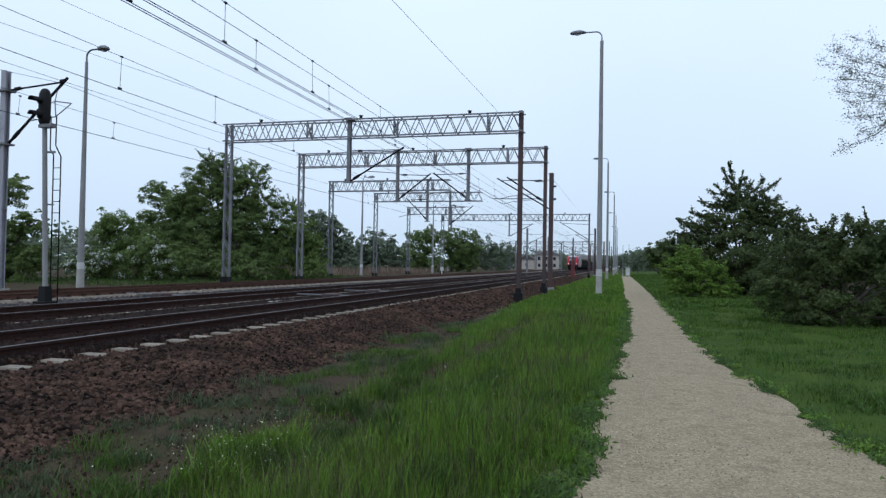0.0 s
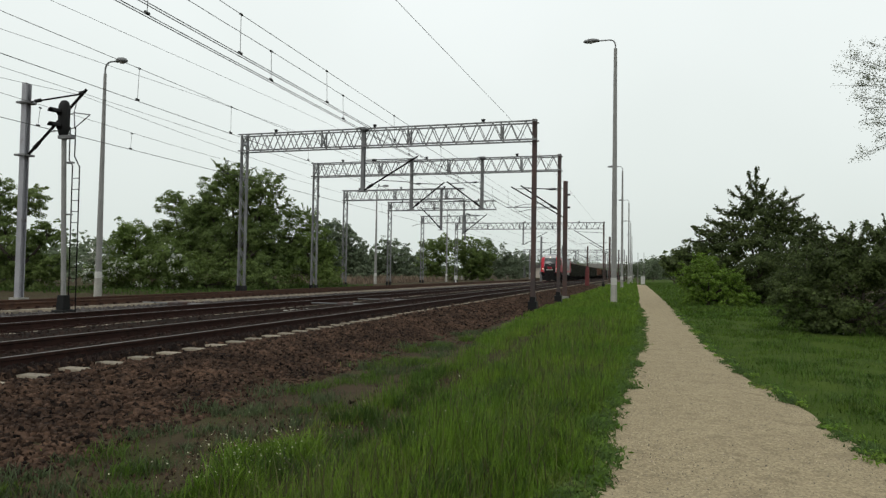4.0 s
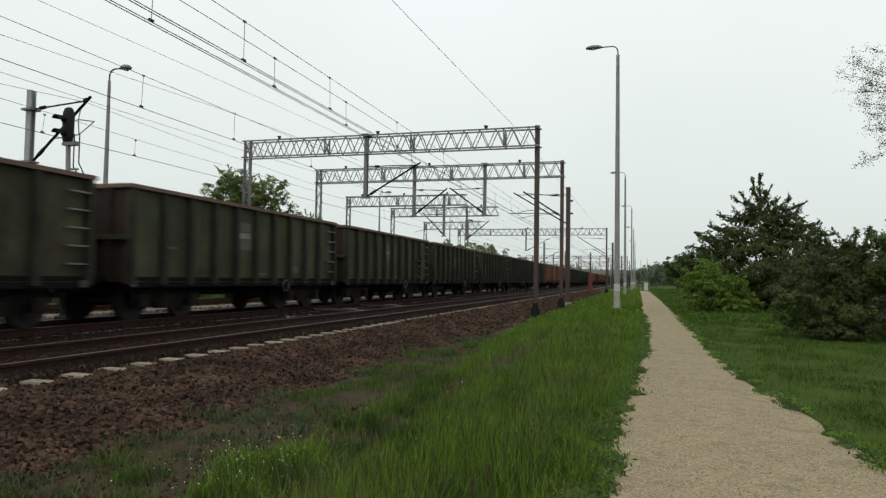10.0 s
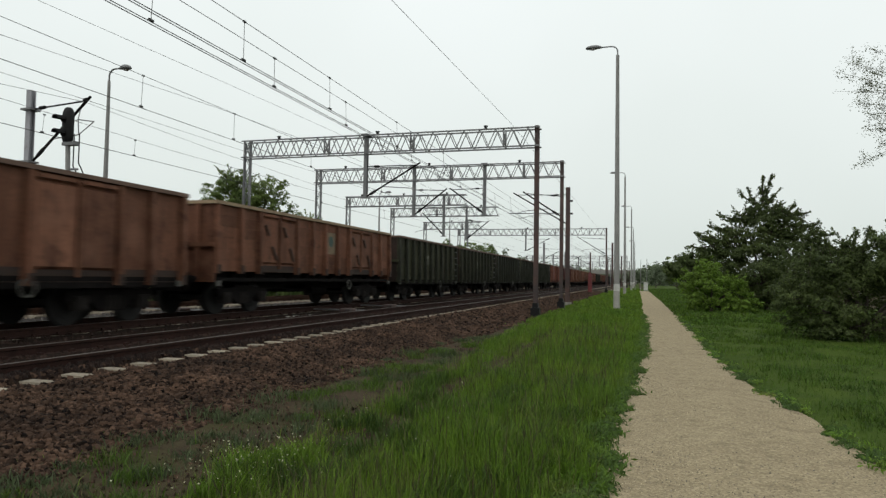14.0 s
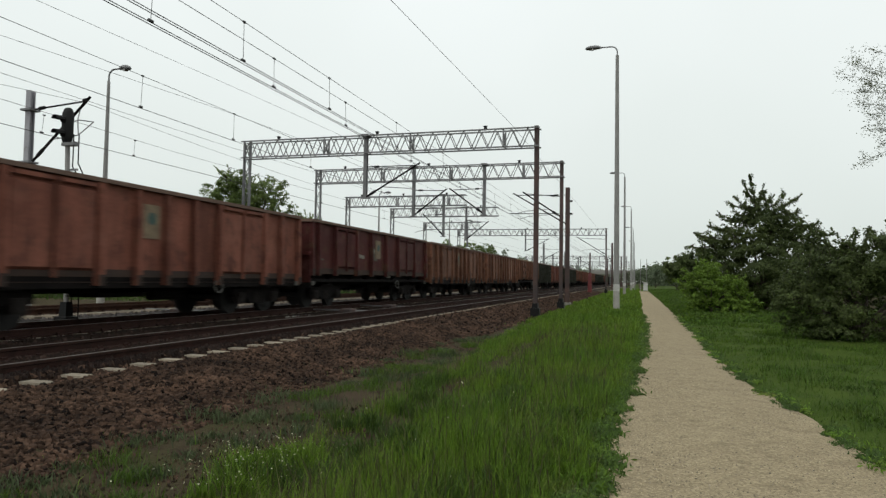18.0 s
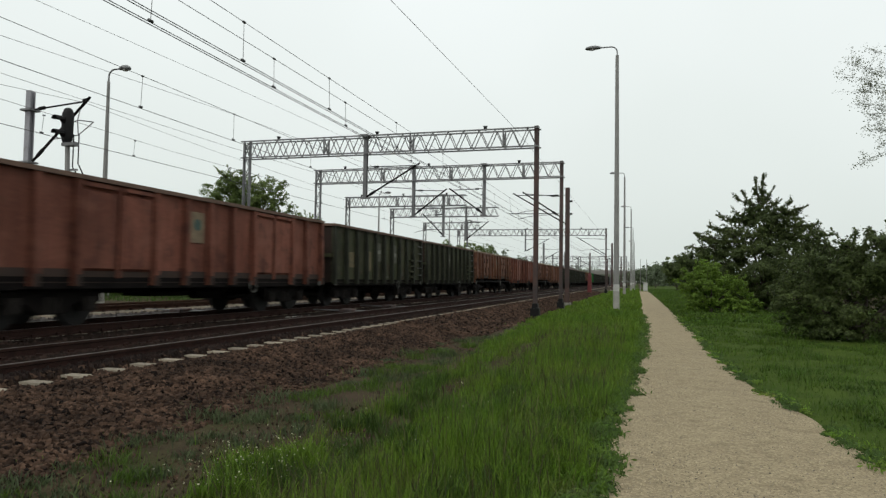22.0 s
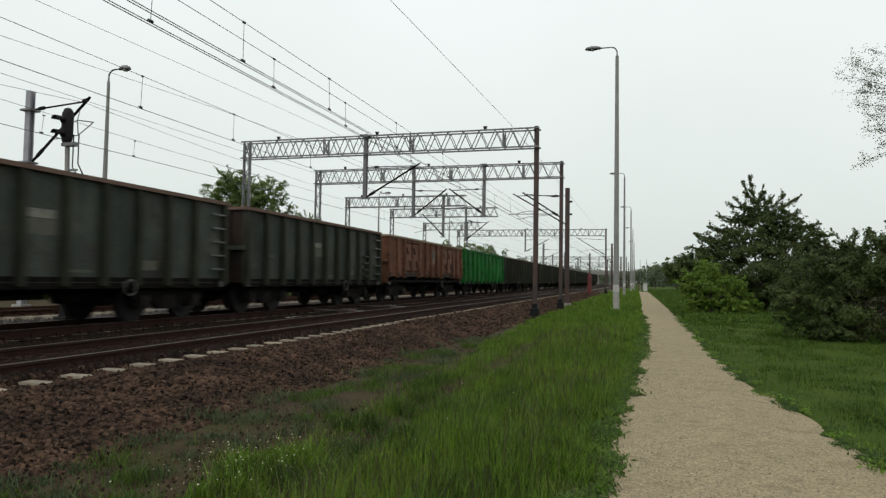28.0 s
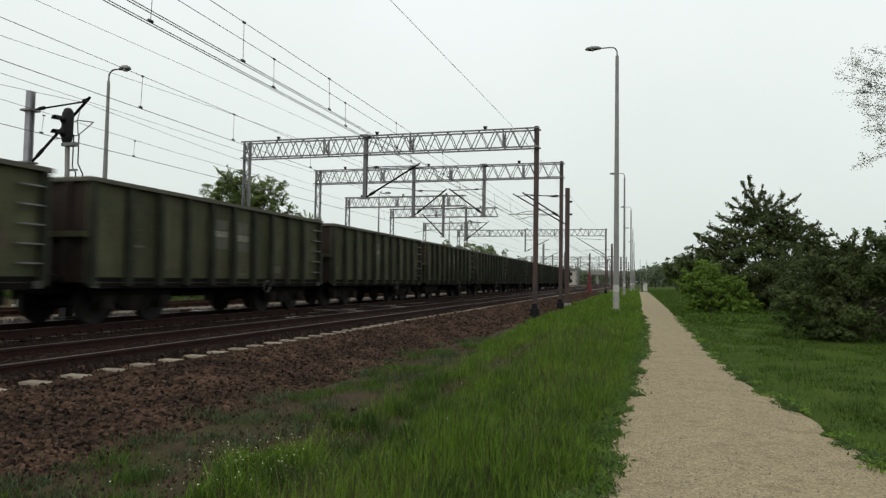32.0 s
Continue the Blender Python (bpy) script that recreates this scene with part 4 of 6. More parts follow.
            part("cab_door", Build().box(s * 1.497 - 0.01, s * 1.497 + 0.012, *sorted((fy(2.0), fy(2.65))), 1.45, 3.2), LOCO_RED, th)
            part("door_seam", Build().box(s * 1.497 - 0.012, s * 1.497 + 0.009, *sorted((fy(1.97), fy(2.68))), 1.43, 3.23), GREASE, th, "dark rubber door seal")
            part("handrail", Build().tube((s * 1.55, fy(2.74), 1.5), (s * 1.55, fy(2.74), 2.5), 0.015, n=6), GALV, th)
            part("door_window", Build().box(s * 1.5 - 0.01, s * 1.5 + 0.014, *sorted((fy(2.12), fy(2.55))), 2.5, 3.14), DARKGLASS, th)
            part("handrail", Build().tube((s * 1.55, fy(1.9), 1.5), (s * 1.55, fy(1.9), 2.5), 0.015, n=6), GALV, th)
            # pale upright grab rail on the cab side
            part("mirror", Build().box(s * 1.54 - 0.02, s * 1.54 + 0.03, *sorted((fy(1.57), fy(1.6))), 1.5, 2.2), LOCO_ROOF, th, "pale vertical grab rail")
            bu = part("buffer", Build().tube((s * 0.87, fy(0.5), 0.99), (s * 0.87, fy(0.02), 0.99), 0.1, n=12), GREASE, th)
            part("buffer_plate", Build().disc((s * 0.87, fy(-0.03), 0.99), (0, 1, 0), 0.24, 0.06, 16), GREASE, bu)
        if not end:
            part("top_headlight", Build().disc((0, fy(nose(3.5) - 0.02), 3.6), (0, 1, 0), 0.07, 0.08), HEADLIGHT, th, "lit top headlight")
        part("skirt", Build().loft([[(x, fy(y), z) for x, y in ((1.2 * k, 0.72), (0.8 * k, 0.42), (-0.8 * k, 0.42), (-1.2 * k, 0.72), (-1.25, 1.3), (1.25, 1.3))] for z, k in ((0.22, 0.9), (0.6, 1.0), (0.9, 0.8), (1.12, 1.0), (1.44, 1.0))]), BLACK, th, "black plough and skirt")
        part("coupling", Build().box(-0.12, 0.12, *sorted((fy(-0.2), fy(0.3))), 0.85, 1.05).tube((0, fy(-0.2), 0.95), (0, fy(-0.3), 0.55), 0.05, n=6), GREASE, th)
        part("steps", Build().box(1.2, 1.45, *sorted((fy(2.5), fy(3.1))), 0.5, 0.54).box(1.2, 1.45, *sorted((fy(2.5), fy(3.1))), 0.85, 0.89).box(-1.45, -1.2, *sorted((fy(2.5), fy(3.1))), 0.5, 0.54), GREASE, th)
        # bogie
        c = 5.2
        bo = part("bogie", Build().box(0.95, 1.15, *sorted((fy(2.5), fy(8.2))), 0.5, 0.98).box(-1.15, -0.95, *sorted((fy(2.5), fy(8.2))), 0.5, 0.98).box(-0.62, 0.62, *sorted((fy(2.6), fy(8.0))), 0.22, 0.95).box(-1.0, 1.0, *sorted((fy(c - 0.9), fy(c + 0.9))), 0.55, 1.0), GREASE, th, "three-axle bogie frame")
        for y in (3.3, 5.2, 7.1):
            ws = wheelset(fy(y), 0.6, bo)
            SPINNERS.append((ws, 0.6))
            for s in (-1, 1):
                part("axle_box", Build().box(s * 1.15 - 0.12, s * 1.15 + 0.12, fy(y) - 0.2, fy(y) + 0.2, 0.42, 0.8).tube((s * 1.1, fy(y) - 0.35, 0.8), (s * 1.1, fy(y) - 0.35, 1.05), 0.1, n=8).tube((s * 1.1, fy(y) + 0.35, 0.8), (s * 1.1, fy(y) + 0.35, 1.05), 0.1, n=8), GREASE, bo)
    part("underframe", Build().box(-1.3, 1.3, 1.0, LEN - 1.0, 0.95, 1.12).box(-1.28, 1.28, 0.6, 4.4, 1.1, 1.45).box(-1.28, 1.28, LEN - 4.4, LEN - 0.6, 1.1, 1.45).box(-1.2, 1.2, 8.3, LEN - 8.3, 0.25, 1.0).box(1.0, 1.3, 8.6, 9.4, 0.3, 0.95), GREASE, th, "dark underframe and boxes")
    # pantographs: the rear one raised
    for base, up in ((4.9, False), (LEN - 5.3, True)):
        pf = part("pantograph", Build().box(-0.6, 0.6, base - 0.6, base + 0.6, 3.82, 3.9).tube((0.5, base - 0.5, 3.8), (0.5, base - 0.5, 4.05), 0.06, n=8).tube((-0.5, base - 0.5, 3.8), (-0.5, base - 0.5, 4.05), 0.06, n=8).tube((0.5, base + 0.5, 3.8), (0.5, base + 0.5, 4.05), 0.06, n=8).tube((-0.5, base + 0.5, 3.8), (-0.5, base + 0.5, 4.05), 0.06, n=8), GREASE, th, "raised current collector" if up else "folded current collector")
        z = 5.34 if up else 4.25
        knee = (0, base - 0.9 if up else base - 1.2, 4.45 if up else 4.14)
        part("lower_arm", Build().tube((0, base + 0.55, 4.0), knee, 0.05, n=8), GREASE, pf)
        part("upper_arm", Build().tube((-0.1, knee[1], knee[2]), (-0.35, base + 0.4, z - 0.05), 0.03, n=6).tube((0.1, knee[1], knee[2]), (0.35, base + 0.4, z - 0.05), 0.03, n=6), GREASE, pf)
        part("collector_head", Build().path([(-0.98, base + 0.25, z - 0.2), (-0.6, base + 0.25, z), (0.6, base + 0.25, z), (0.98, base + 0.25, z - 0.2)], 0.03, 6).path([(-0.98, base + 0.6, z - 0.2), (-0.6, base + 0.6, z), (0.6, base + 0.6, z), (0.98, base + 0.6, z - 0.2)], 0.03, 6), GREASE, pf)
    part("roof_gear", Build().box(-0.5, 0.5, 6.6, 8.6, 3.76, 3.95).box(-0.6, 0.6, 9.6, 11.8, 3.76, 3.9).tube((0.3, 6.5, 4.0), (0.3, 13, 4.0), 0.025, n=6), GALV, th, "roof ducts and busbar")
    return th


def paint(name, a, b, grime, lift=1.0):
    """Old wagon paint: faded blotches, rain streaks down the side and flecks of rust."""
    a, b, grime = (tuple(v * lift for v in col) for col in (a, b, grime))
    mat = material(name, a, b, 1.1, 0.62, fine=16, bump=0.06, c=grime, spots=0.55, random_amount=0.24, spec=0.12)
    nt, ln = mat.node_tree.nodes, mat.node_tree.links
    bsdf = nt["Principled BSDF"]
    col = bsdf.inputs["Base Color"].links[0].from_socket
    co = nt.new("ShaderNodeTexCoord").outputs["Object"]

    def streaks(scale, lo, hi, detail):
        mp = nt.new("ShaderNodeMapping")
        mp.inputs["Scale"].default_value = scale
        ln.new(co, mp.inputs["Vector"])
        n = nt.new("ShaderNodeTexNoise")
        n.inputs["Scale"].default_value, n.inputs["Detail"].default_value = 1.0, detail
        ln.new(mp.outputs[0], n.inputs["Vector"])
        r = nt.new("ShaderNodeMapRange")
        r.inputs["From Min"].default_value, r.inputs["From Max"].default_value = lo, hi
        ln.new(n.outputs["Fac"], r.inputs["Value"])
        return r.outputs[0]

    hsv = nt.new("ShaderNodeHueSaturation")
    ln.new(ramp_out(nt, ln, streaks((3, 7, 0.7), 0.3, 0.7, 5), 0.72, 1.25), hsv.inputs["Value"])
    ln.new(col, hsv.inputs["Color"])
    worn = nt.new("ShaderNodeMixRGB")
    ln.new(ramp_out(nt, ln, streaks((7, 7, 4), 0.6, 0.7, 8), 0.0, 0.6), worn.inputs[0])
    ln.new(hsv.outputs[0], worn.inputs[1])
    worn.inputs[2].default_value = (0.085, 0.046, 0.03, 1)
    pale = nt.new("ShaderNodeMixRGB")
    ln.new(ramp_out(nt, ln, streaks((0.9, 0.9, 1.3), 0.53, 0.68, 6), 0.0, 0.38), pale.inputs[0])
    ln.new(worn.outputs[0], pale.inputs[1])
    pale.inputs[2].default_value = (*(v * 1.2 + 0.045 - 0.008 * k for k, v in enumerate(a)), 1)
    ln.new(pale.outputs[0], bsdf.inputs["Base Color"])
    return mat


PAINT = {
    "green": paint("dull_dark_green_paint", (0.035, 0.037, 0.0215), (0.048, 0.0485, 0.028), (0.034, 0.029, 0.021), 1.3),
    "olive": paint("olive_green_paint", (0.039, 0.043, 0.023), (0.052, 0.054, 0.03), (0.045, 0.038, 0.025), 1.25),
    "blue": paint("blue_green_paint", (0.032, 0.0375, 0.032), (0.043, 0.047, 0.04), (0.033, 0.033, 0.029), 1.5),
    "moss": paint("moss_green_paint", (0.047, 0.05, 0.0275), (0.062, 0.0635, 0.034), (0.06, 0.052, 0.035), 1.3),
    "brown": paint("rusty_brown_paint", (0.153, 0.066, 0.04), (0.198, 0.09, 0.055), (0.112, 0.05, 0.032)),
    "red": paint("red_brown_paint", (0.172, 0.062, 0.042), (0.215, 0.082, 0.056), (0.12, 0.046, 0.033)),
    "maroon": paint("maroon_paint", (0.068, 0.018, 0.017), (0.092, 0.026, 0.023), (0.09, 0.042, 0.026)),
    "bright": paint("fresh_green_paint", (0.016, 0.145, 0.026), (0.018, 0.17, 0.032), (0.02, 0.11, 0.028)),
}
COPING = {"green": material("green_top_rail", (0.075, 0.075, 0.05), (0.1, 0.085, 0.06), 2.0, 0.7, fine=30, bump=0.2), "bright": PAINT["bright"], "dark": material("rusty_top_rail", (0.17, 0.1, 0.07), (0.12, 0.072, 0.052), 2.0, 0.8, fine=30, bump=0.2), "pale": material("worn_pale_top_rail", (0.34, 0.25, 0.15), (0.26, 0.18, 0.11), 2.0, 0.8, fine=30, bump=0.2)}
DECAL = material("faded_white_stencil", (0.27, 0.26, 0.21), (0.15, 0.145, 0.12), 5.0, 0.8, fine=20, bump=0)
EMBLEM = material("faded_emblem_green", (0.04, 0.085, 0.07), (0.06, 0.1, 0.085), 6.0, 0.7, fine=20, bump=0)
PLATE = material("faded_pale_plate", (0.24, 0.18, 0.11), (0.17, 0.12, 0.075), 5.0, 0.8, fine=20, bump=0)
DUSTY = material("dusty_dark_iron", (0.03, 0.0255, 0.023), (0.017, 0.0145, 0.013), 6.0, 0.9, fine=30, bump=0.2, spec=0.1)
GRIME = material("brown_grime", (0.03, 0.019, 0.0145), (0.05, 0.027, 0.018), 2.0, 0.9, fine=18, bump=0.1)
BRACE = material("rusty_brace_iron", (0.085, 0.045, 0.031), (0.06, 0.034, 0.025), 2.0, 0.85, fine=20, bump=0.1)
# the ribs' shading put into the colour: a darker copy of the wagon paint
RIB = material("shaded_rib_paint", (0.04, 0.042, 0.029), (0.028, 0.029, 0.021), 2.0, 0.75, fine=20, bump=0.1, spec=0.12)
DULL_IRON = material("dull_grey_iron", (0.13, 0.125, 0.11), (0.08, 0.078, 0.07), 5.0, 0.8, fine=20, bump=0.1)
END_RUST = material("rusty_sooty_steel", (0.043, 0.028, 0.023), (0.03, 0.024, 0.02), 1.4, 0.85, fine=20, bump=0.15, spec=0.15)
FADED = material("faded_paint_patch", (0.105, 0.102, 0.074), (0.075, 0.075, 0.054), 4.0, 0.75, fine=20, bump=0)
YELLOW = material("faded_yellow_spray", (0.19, 0.15, 0.075), (0.12, 0.1, 0.055), 5.0, 0.8, fine=20, bump=0)

HALF, SILL, TOP = 1.46, 0.91, 3.04
SHORT, LONG = 11.31, 13.85


def ring_mesh(x, y, z, r, thick):
    """An upright ring, its axle along x."""
    turn = [2 * math.pi * i / 14 for i in range(15)]
    return Build().loft([[(x + thick * math.cos(c), y + (r + thick * math.sin(c)) * math.cos(a), z + (r + thick * math.sin(c)) * math.sin(a)) for c in [2 * math.pi * k / 5 for k in range(5)]] for a in turn])


def bogie(th, y):
    bo = part("bogie", Build().box(-1.0, 1.0, y - 0.25, y + 0.25, 0.45, 0.85).loft([[(1.12 * 1, y + u, z), (0.98, y + u, z), (0.98, y + u, z2), (1.12, y + u, z2)] for u, z, z2 in ((-1.25, 0.5, 0.72), (-0.6, 0.5, 0.75), (-0.35, 0.28, 0.8), (0.35, 0.28, 0.8), (0.6, 0.5, 0.75), (1.25, 0.5, 0.72))]).loft([[(-1.12, y + u, z), (-0.98, y + u, z), (-0.98, y + u, z2), (-1.12, y + u, z2)] for u, z, z2 in ((-1.25, 0.5, 0.72), (-0.6, 0.5, 0.75), (-0.35, 0.28, 0.8), (0.35, 0.28, 0.8), (0.6, 0.5, 0.75), (1.25, 0.5, 0.72))]), GREASE, th, "cast bogie frame")
    for dy in (-0.9, 0.9):
        SPINNERS.append((wheelset(y + dy, 0.46, bo), 0.46))
        for s in (-1, 1):
            part("axle_box", Build().box(s * 1.09 - 0.11, s * 1.09 + 0.11, y + dy - 0.16, y + dy + 0.16, 0.32, 0.62).disc((s * 1.21, y + dy, 0.46), (1, 0, 0), 0.11, 0.05, 10), DUSTY, bo, "dusty axle box")
    for s in (-1, 1):
        for u in (-0.14, 0.0, 0.14):
            part("spring", Build().tube((s * 1.1, y + u, 0.3), (s * 1.1, y + u, 0.62), 0.055, n=6), DUSTY, bo)
    return bo


def make_wagon(kind, tone, label, decals=0, steps=False, coping="dark"):
    """An open coal wagon. kind: plain (short, ribbed), door (long, with double doors), brace (long, doors with diagonal braces)."""
    th = thing("open_freight_wagon", label, "freight wagon", "freight train")
    mat = PAINT[tone]
    long_ = kind != "plain"
    L = (LONG if long_ else SHORT) - 1.05
    y0, y1 = -L / 2, L / 2
    if kind == "door" and tone == "bright":
        ribs = list(np.linspace(y0 + 1.1, y1 - 1.3, 9))
    elif tone == "maroon":
        ribs = [y0 + v for v in (0.55, 1.93, 3.83, 5.37, 7.06, 8.6, 10.9)]
    elif long_:
        ribs = [y0 + L * f for f in (0.09, 0.165, 0.34, 0.425, 0.5, 0.58, 0.66, 0.835, 0.91)]
    else:
        ribs = list(np.linspace(y0 + 1.1, y1 - 1.3, 9))
    sill = SILL + (0.3 if kind == "brace" or tone == "maroon" else 0.0)
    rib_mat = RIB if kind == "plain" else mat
    end_mat = END_RUST if kind == "plain" else mat
    bounds = [y0] + ribs + [y1]
    for s in (-1, 1):
        for a, b_ in zip(bounds, bounds[1:]):
            if kind == "brace" and s > 0 and b_ - a < 1.7:
                step = (TOP - 0.02 - sill) / 6
                for k in range(6):
                    d = 0.008 if k % 2 else 0.0
                    part("plank", Build().box(s * (HALF - 0.07) - 0.018, s * (HALF - 0.07) + 0.012 + d, a, b_, sill + k * step + (0.014 if k else 0), sill + (k + 1) * step), mat, th)
            part("side_panel", Build().box(s * (HALF - 0.09) - 0.02, s * (HALF - 0.09) + 0.02, a, b_, sill, TOP - 0.02), mat, th)
        for y in ribs + [y0 + 0.06, y1 - 0.06]:
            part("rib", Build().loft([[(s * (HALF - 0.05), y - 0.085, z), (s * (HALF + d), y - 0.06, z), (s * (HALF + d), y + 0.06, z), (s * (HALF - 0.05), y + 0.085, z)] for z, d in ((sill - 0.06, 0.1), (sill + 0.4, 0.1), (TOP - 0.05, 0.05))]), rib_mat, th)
        part("top_rail", Build().box(s * HALF - 0.09, s * HALF + 0.06, y0, y1, TOP - 0.04, TOP + 0.05), COPING[coping], th, "worn rusty top rail")
        if sill > SILL:
            part("sole_bar", Build().box(s * 1.02 - 0.05, s * 1.02 + 0.05, y0 + 0.1, y1 - 0.1, SILL - 0.02, sill), GREASE, th)
            for y in ribs * (s > 0):
                part("rib_bracket", Build().loft([[(s * 1.04, y - 0.05, z), (s * x, y - 0.05, z), (s * x, y + 0.05, z), (s * 1.04, y + 0.05, z)] for z, x in ((SILL + 0.05, 1.12), (sill, HALF - 0.02))]), GREASE, th)
        else:
            part("sole_bar", Build().box(s * (HALF - 0.1) - 0.05, s * (HALF - 0.1) + 0.05, y0 + 0.1, y1 - 0.1, SILL - 0.12, sill - 0.005), GREASE, th)
        if long_:
            part("grimy_band", Build().box(s * (HALF - 0.07) - 0.01, s * (HALF - 0.07) + 0.006, y0, y1, sill + 0.0, sill + (0.1 if tone == "bright" else 0.2 if sill > SILL else 0.28)), GREASE if tone == "bright" else GRIME, th, "grime along the foot")
            for y in ribs + [y0 + 0.06, y1 - 0.06]:
                part("rib_foot", Build().box(s * (HALF + 0.03) - 0.08, s * (HALF + 0.03) + 0.074, y - 0.064, y + 0.064, sill - 0.065, sill + (0.06 if tone == "bright" else 0.17)), GRIME, th, "grimy rib foot")
            gates = ((0.84, 0.93),) if tone == "bright" else ((1.93 / L, 3.83 / L), (8.6 / L, 10.9 / L)) if tone == "maroon" else ((0.165, 0.34), (0.66, 0.835))
            for f in gates:
                a, b_ = y0 + L * f[0] + 0.1, y0 + L * f[1] - 0.1
                c = (a + b_) / 2
                for p, q in ((a, c - 0.04), (c + 0.04, b_)):
                    part("door", Build().loft([[(s * (HALF - 0.07), y, z) for y, z in ((p, sill + 0.24), (q, sill + 0.24), (q, TOP - 0.2), (p, TOP - 0.2))], [(s * (HALF + 0.01), y, z) for y, z in ((p + 0.05, sill + 0.3), (q - 0.05, sill + 0.3), (q - 0.05, TOP - 0.26), (p + 0.05, TOP - 0.26))]]), mat, th)
                    if kind == "brace":
                        top_, low_ = Vector((s * (HALF + 0.02), p + 0.14, TOP - 0.42)), Vector((s * (HALF + 0.02), q - 0.16, sill + 0.38))
                        for u, v in ((0, 0.3), (0.62, 1.0)):
                            part("diagonal_brace", Build().bar(top_.lerp(low_, u), top_.lerp(low_, v), 0.1, 0.06), BRACE, th, "rusty angle-iron brace")
                    part("hinge", Build().box(s * HALF - 0.06, s * HALF + 0.04, p + 0.05, q - 0.05, TOP - 0.16, TOP - 0.08), mat, th)
                part("door_bar", Build().box(s * HALF - 0.01, s * HALF + 0.05, c - 0.03, c + 0.03, sill + 0.1, TOP - 0.1), mat, th)
        if kind == "plain" and s > 0:
            for k in range(5):
                z = sill + 0.35 + k * 0.36
                part("rung", Build().box(s * HALF - 0.0, s * HALF + 0.07, y1 - 0.62, y1 - 0.14, z, z + 0.03), GALV, th, "pale steel rung")
            if steps:
                for k in range(4):
                    z = sill + 0.22 + k * 0.27
                    part("step", Build().box(s * HALF - 0.05, s * HALF + 0.06, y1 - 1.75, y1 - 1.1, z, z + 0.07), mat, th)
        if long_ and tone != "bright":
            ey, ew = (y0 + L * 0.54, 0.36) if kind == "brace" else (y0 + L * (0.485 if tone == "maroon" else 0.462), 0.27)
            part("emblem_plate", Build().box(s * (HALF - 0.045) - 0.03, s * (HALF - 0.045) + 0.006, ey - ew, ey + ew, 1.92, 2.7), PLATE, th, "faded pale plate")
            part("emblem", Build().disc((s * (HALF - 0.037), ey, 2.38), (1, 0, 0), ew * 0.55, 0.008), EMBLEM, th, "faded round mark")
        for k in range(decals * (s > 0)):
            a = ribs[(3 + (1 if tone == "moss" else 2) * k) % (len(ribs) - 1)] + 0.2
            part("stencil", Build().box(s * (HALF - 0.068) - 0.002, s * (HALF - 0.068) + 0.003, a - 0.1, a + 0.6, 2.14 - 0.06 * k, 2.31 - 0.06 * k), DECAL, th, "faded unreadable stencil")
            part("faded_patch", Build().box(s * (HALF - 0.068) - 0.002, s * (HALF - 0.068) + 0.003, a - 0.1, a + 0.62, 1.82 - 0.03 * k, 2.12 - 0.06 * k), FADED, th, "faded patch of paint")
            if decals > 1 or tone in ("olive", "moss"):
                part("faded_patch", Build().box(s * (HALF - 0.068) - 0.002, s * (HALF - 0.068) + 0.003, a - 0.08, a + 0.58, 2.34 - 0.06 * k, 2.6), FADED, th, "faded patch of paint")
        if decals and s > 0:
            for y, z, w_ in ((ribs[6], 1.2, 0.5), (ribs[0], 1.7, 0.35), (ribs[4], 1.12, 0.55)):
                part("faint_mark", Build().box(s * (HALF - 0.068) - 0.002, s * (HALF - 0.068) + 0.003, y + 0.2, y + 0.2 + w_, z, z + (0.22 if w_ == 0.5 else 0.06)), FADED, th, "faint unreadable marking")
        if tone == "maroon":
            part("spray_mark", Build().bar((s * (HALF - 0.06), ribs[2] + 0.15, 2.2), (s * (HALF - 0.06), ribs[2] + 0.3, 1.95), 0.05, 0.1).bar((s * (HALF - 0.06), ribs[2] + 0.25, 1.98), (s * (HALF - 0.06), ribs[2] + 0.85, 1.92), 0.05, 0.14), DECAL, th, "pale sprayed scrawl")
        if tone == "olive" and decals > 1:
            part("spray_mark", Build().box(s * (HALF - 0.068) - 0.002, s * (HALF - 0.068) + 0.003, ribs[0] + 0.15, ribs[1] - 0.1, 1.5, 2.1), YELLOW, th, "faded yellow spray paint")
            part("spray_mark", Build().box(s * (HALF - 0.068) - 0.002, s * (HALF - 0.068) + 0.003, ribs[2] + 0.15, ribs[3] - 0.3, 1.4, 2.2), YELLOW, th, "faded yellow spray paint")
        part("hand_wheel", ring_mesh(s * (HALF + 0.03), y0 + L * 0.66, SILL - 0.1, 0.17, 0.02), DULL_IRON, th, "brake hand wheel")
        part("wheel_shaft", Build().tube((s * 1.0, y0 + L * 0.66, SILL - 0.1), (s * (HALF + 0.04), y0 + L * 0.66, SILL - 0.1), 0.03, n=6), GREASE, th)
        for y in (y0 + 0.15, y1 - 0.15):
            part("lamp_bracket", Build().box(s * HALF - 0.03, s * HALF + 0.05, y - 0.06, y + 0.06, SILL - 0.1, SILL + 0.04), DULL_IRON, th)
    for y, d in ((y0, -1), (y1, 1)):
        part("end_wall", Build().box(-HALF + 0.03, HALF - 0.03, y - 0.03 * d - 0.02, y - 0.03 * d + 0.02, SILL, TOP), end_mat, th)
        for x in (-0.9, -0.3, 0.3, 0.9):
            part("end_rib", Build().box(x - 0.06, x + 0.06, *sorted((y, y + 0.07 * d)), SILL, TOP - 0.04), end_mat, th)
        part("end_rail", Build().box(-HALF - 0.05, HALF + 0.05, y - 0.07, y + 0.07, TOP - 0.04, TOP + 0.05), COPING[coping], th)
        part("end_bar", Build().box(-HALF + 0.02, HALF - 0.02, *sorted((y, y + 0.09 * d)), 1.85, 1.97), mat, th)
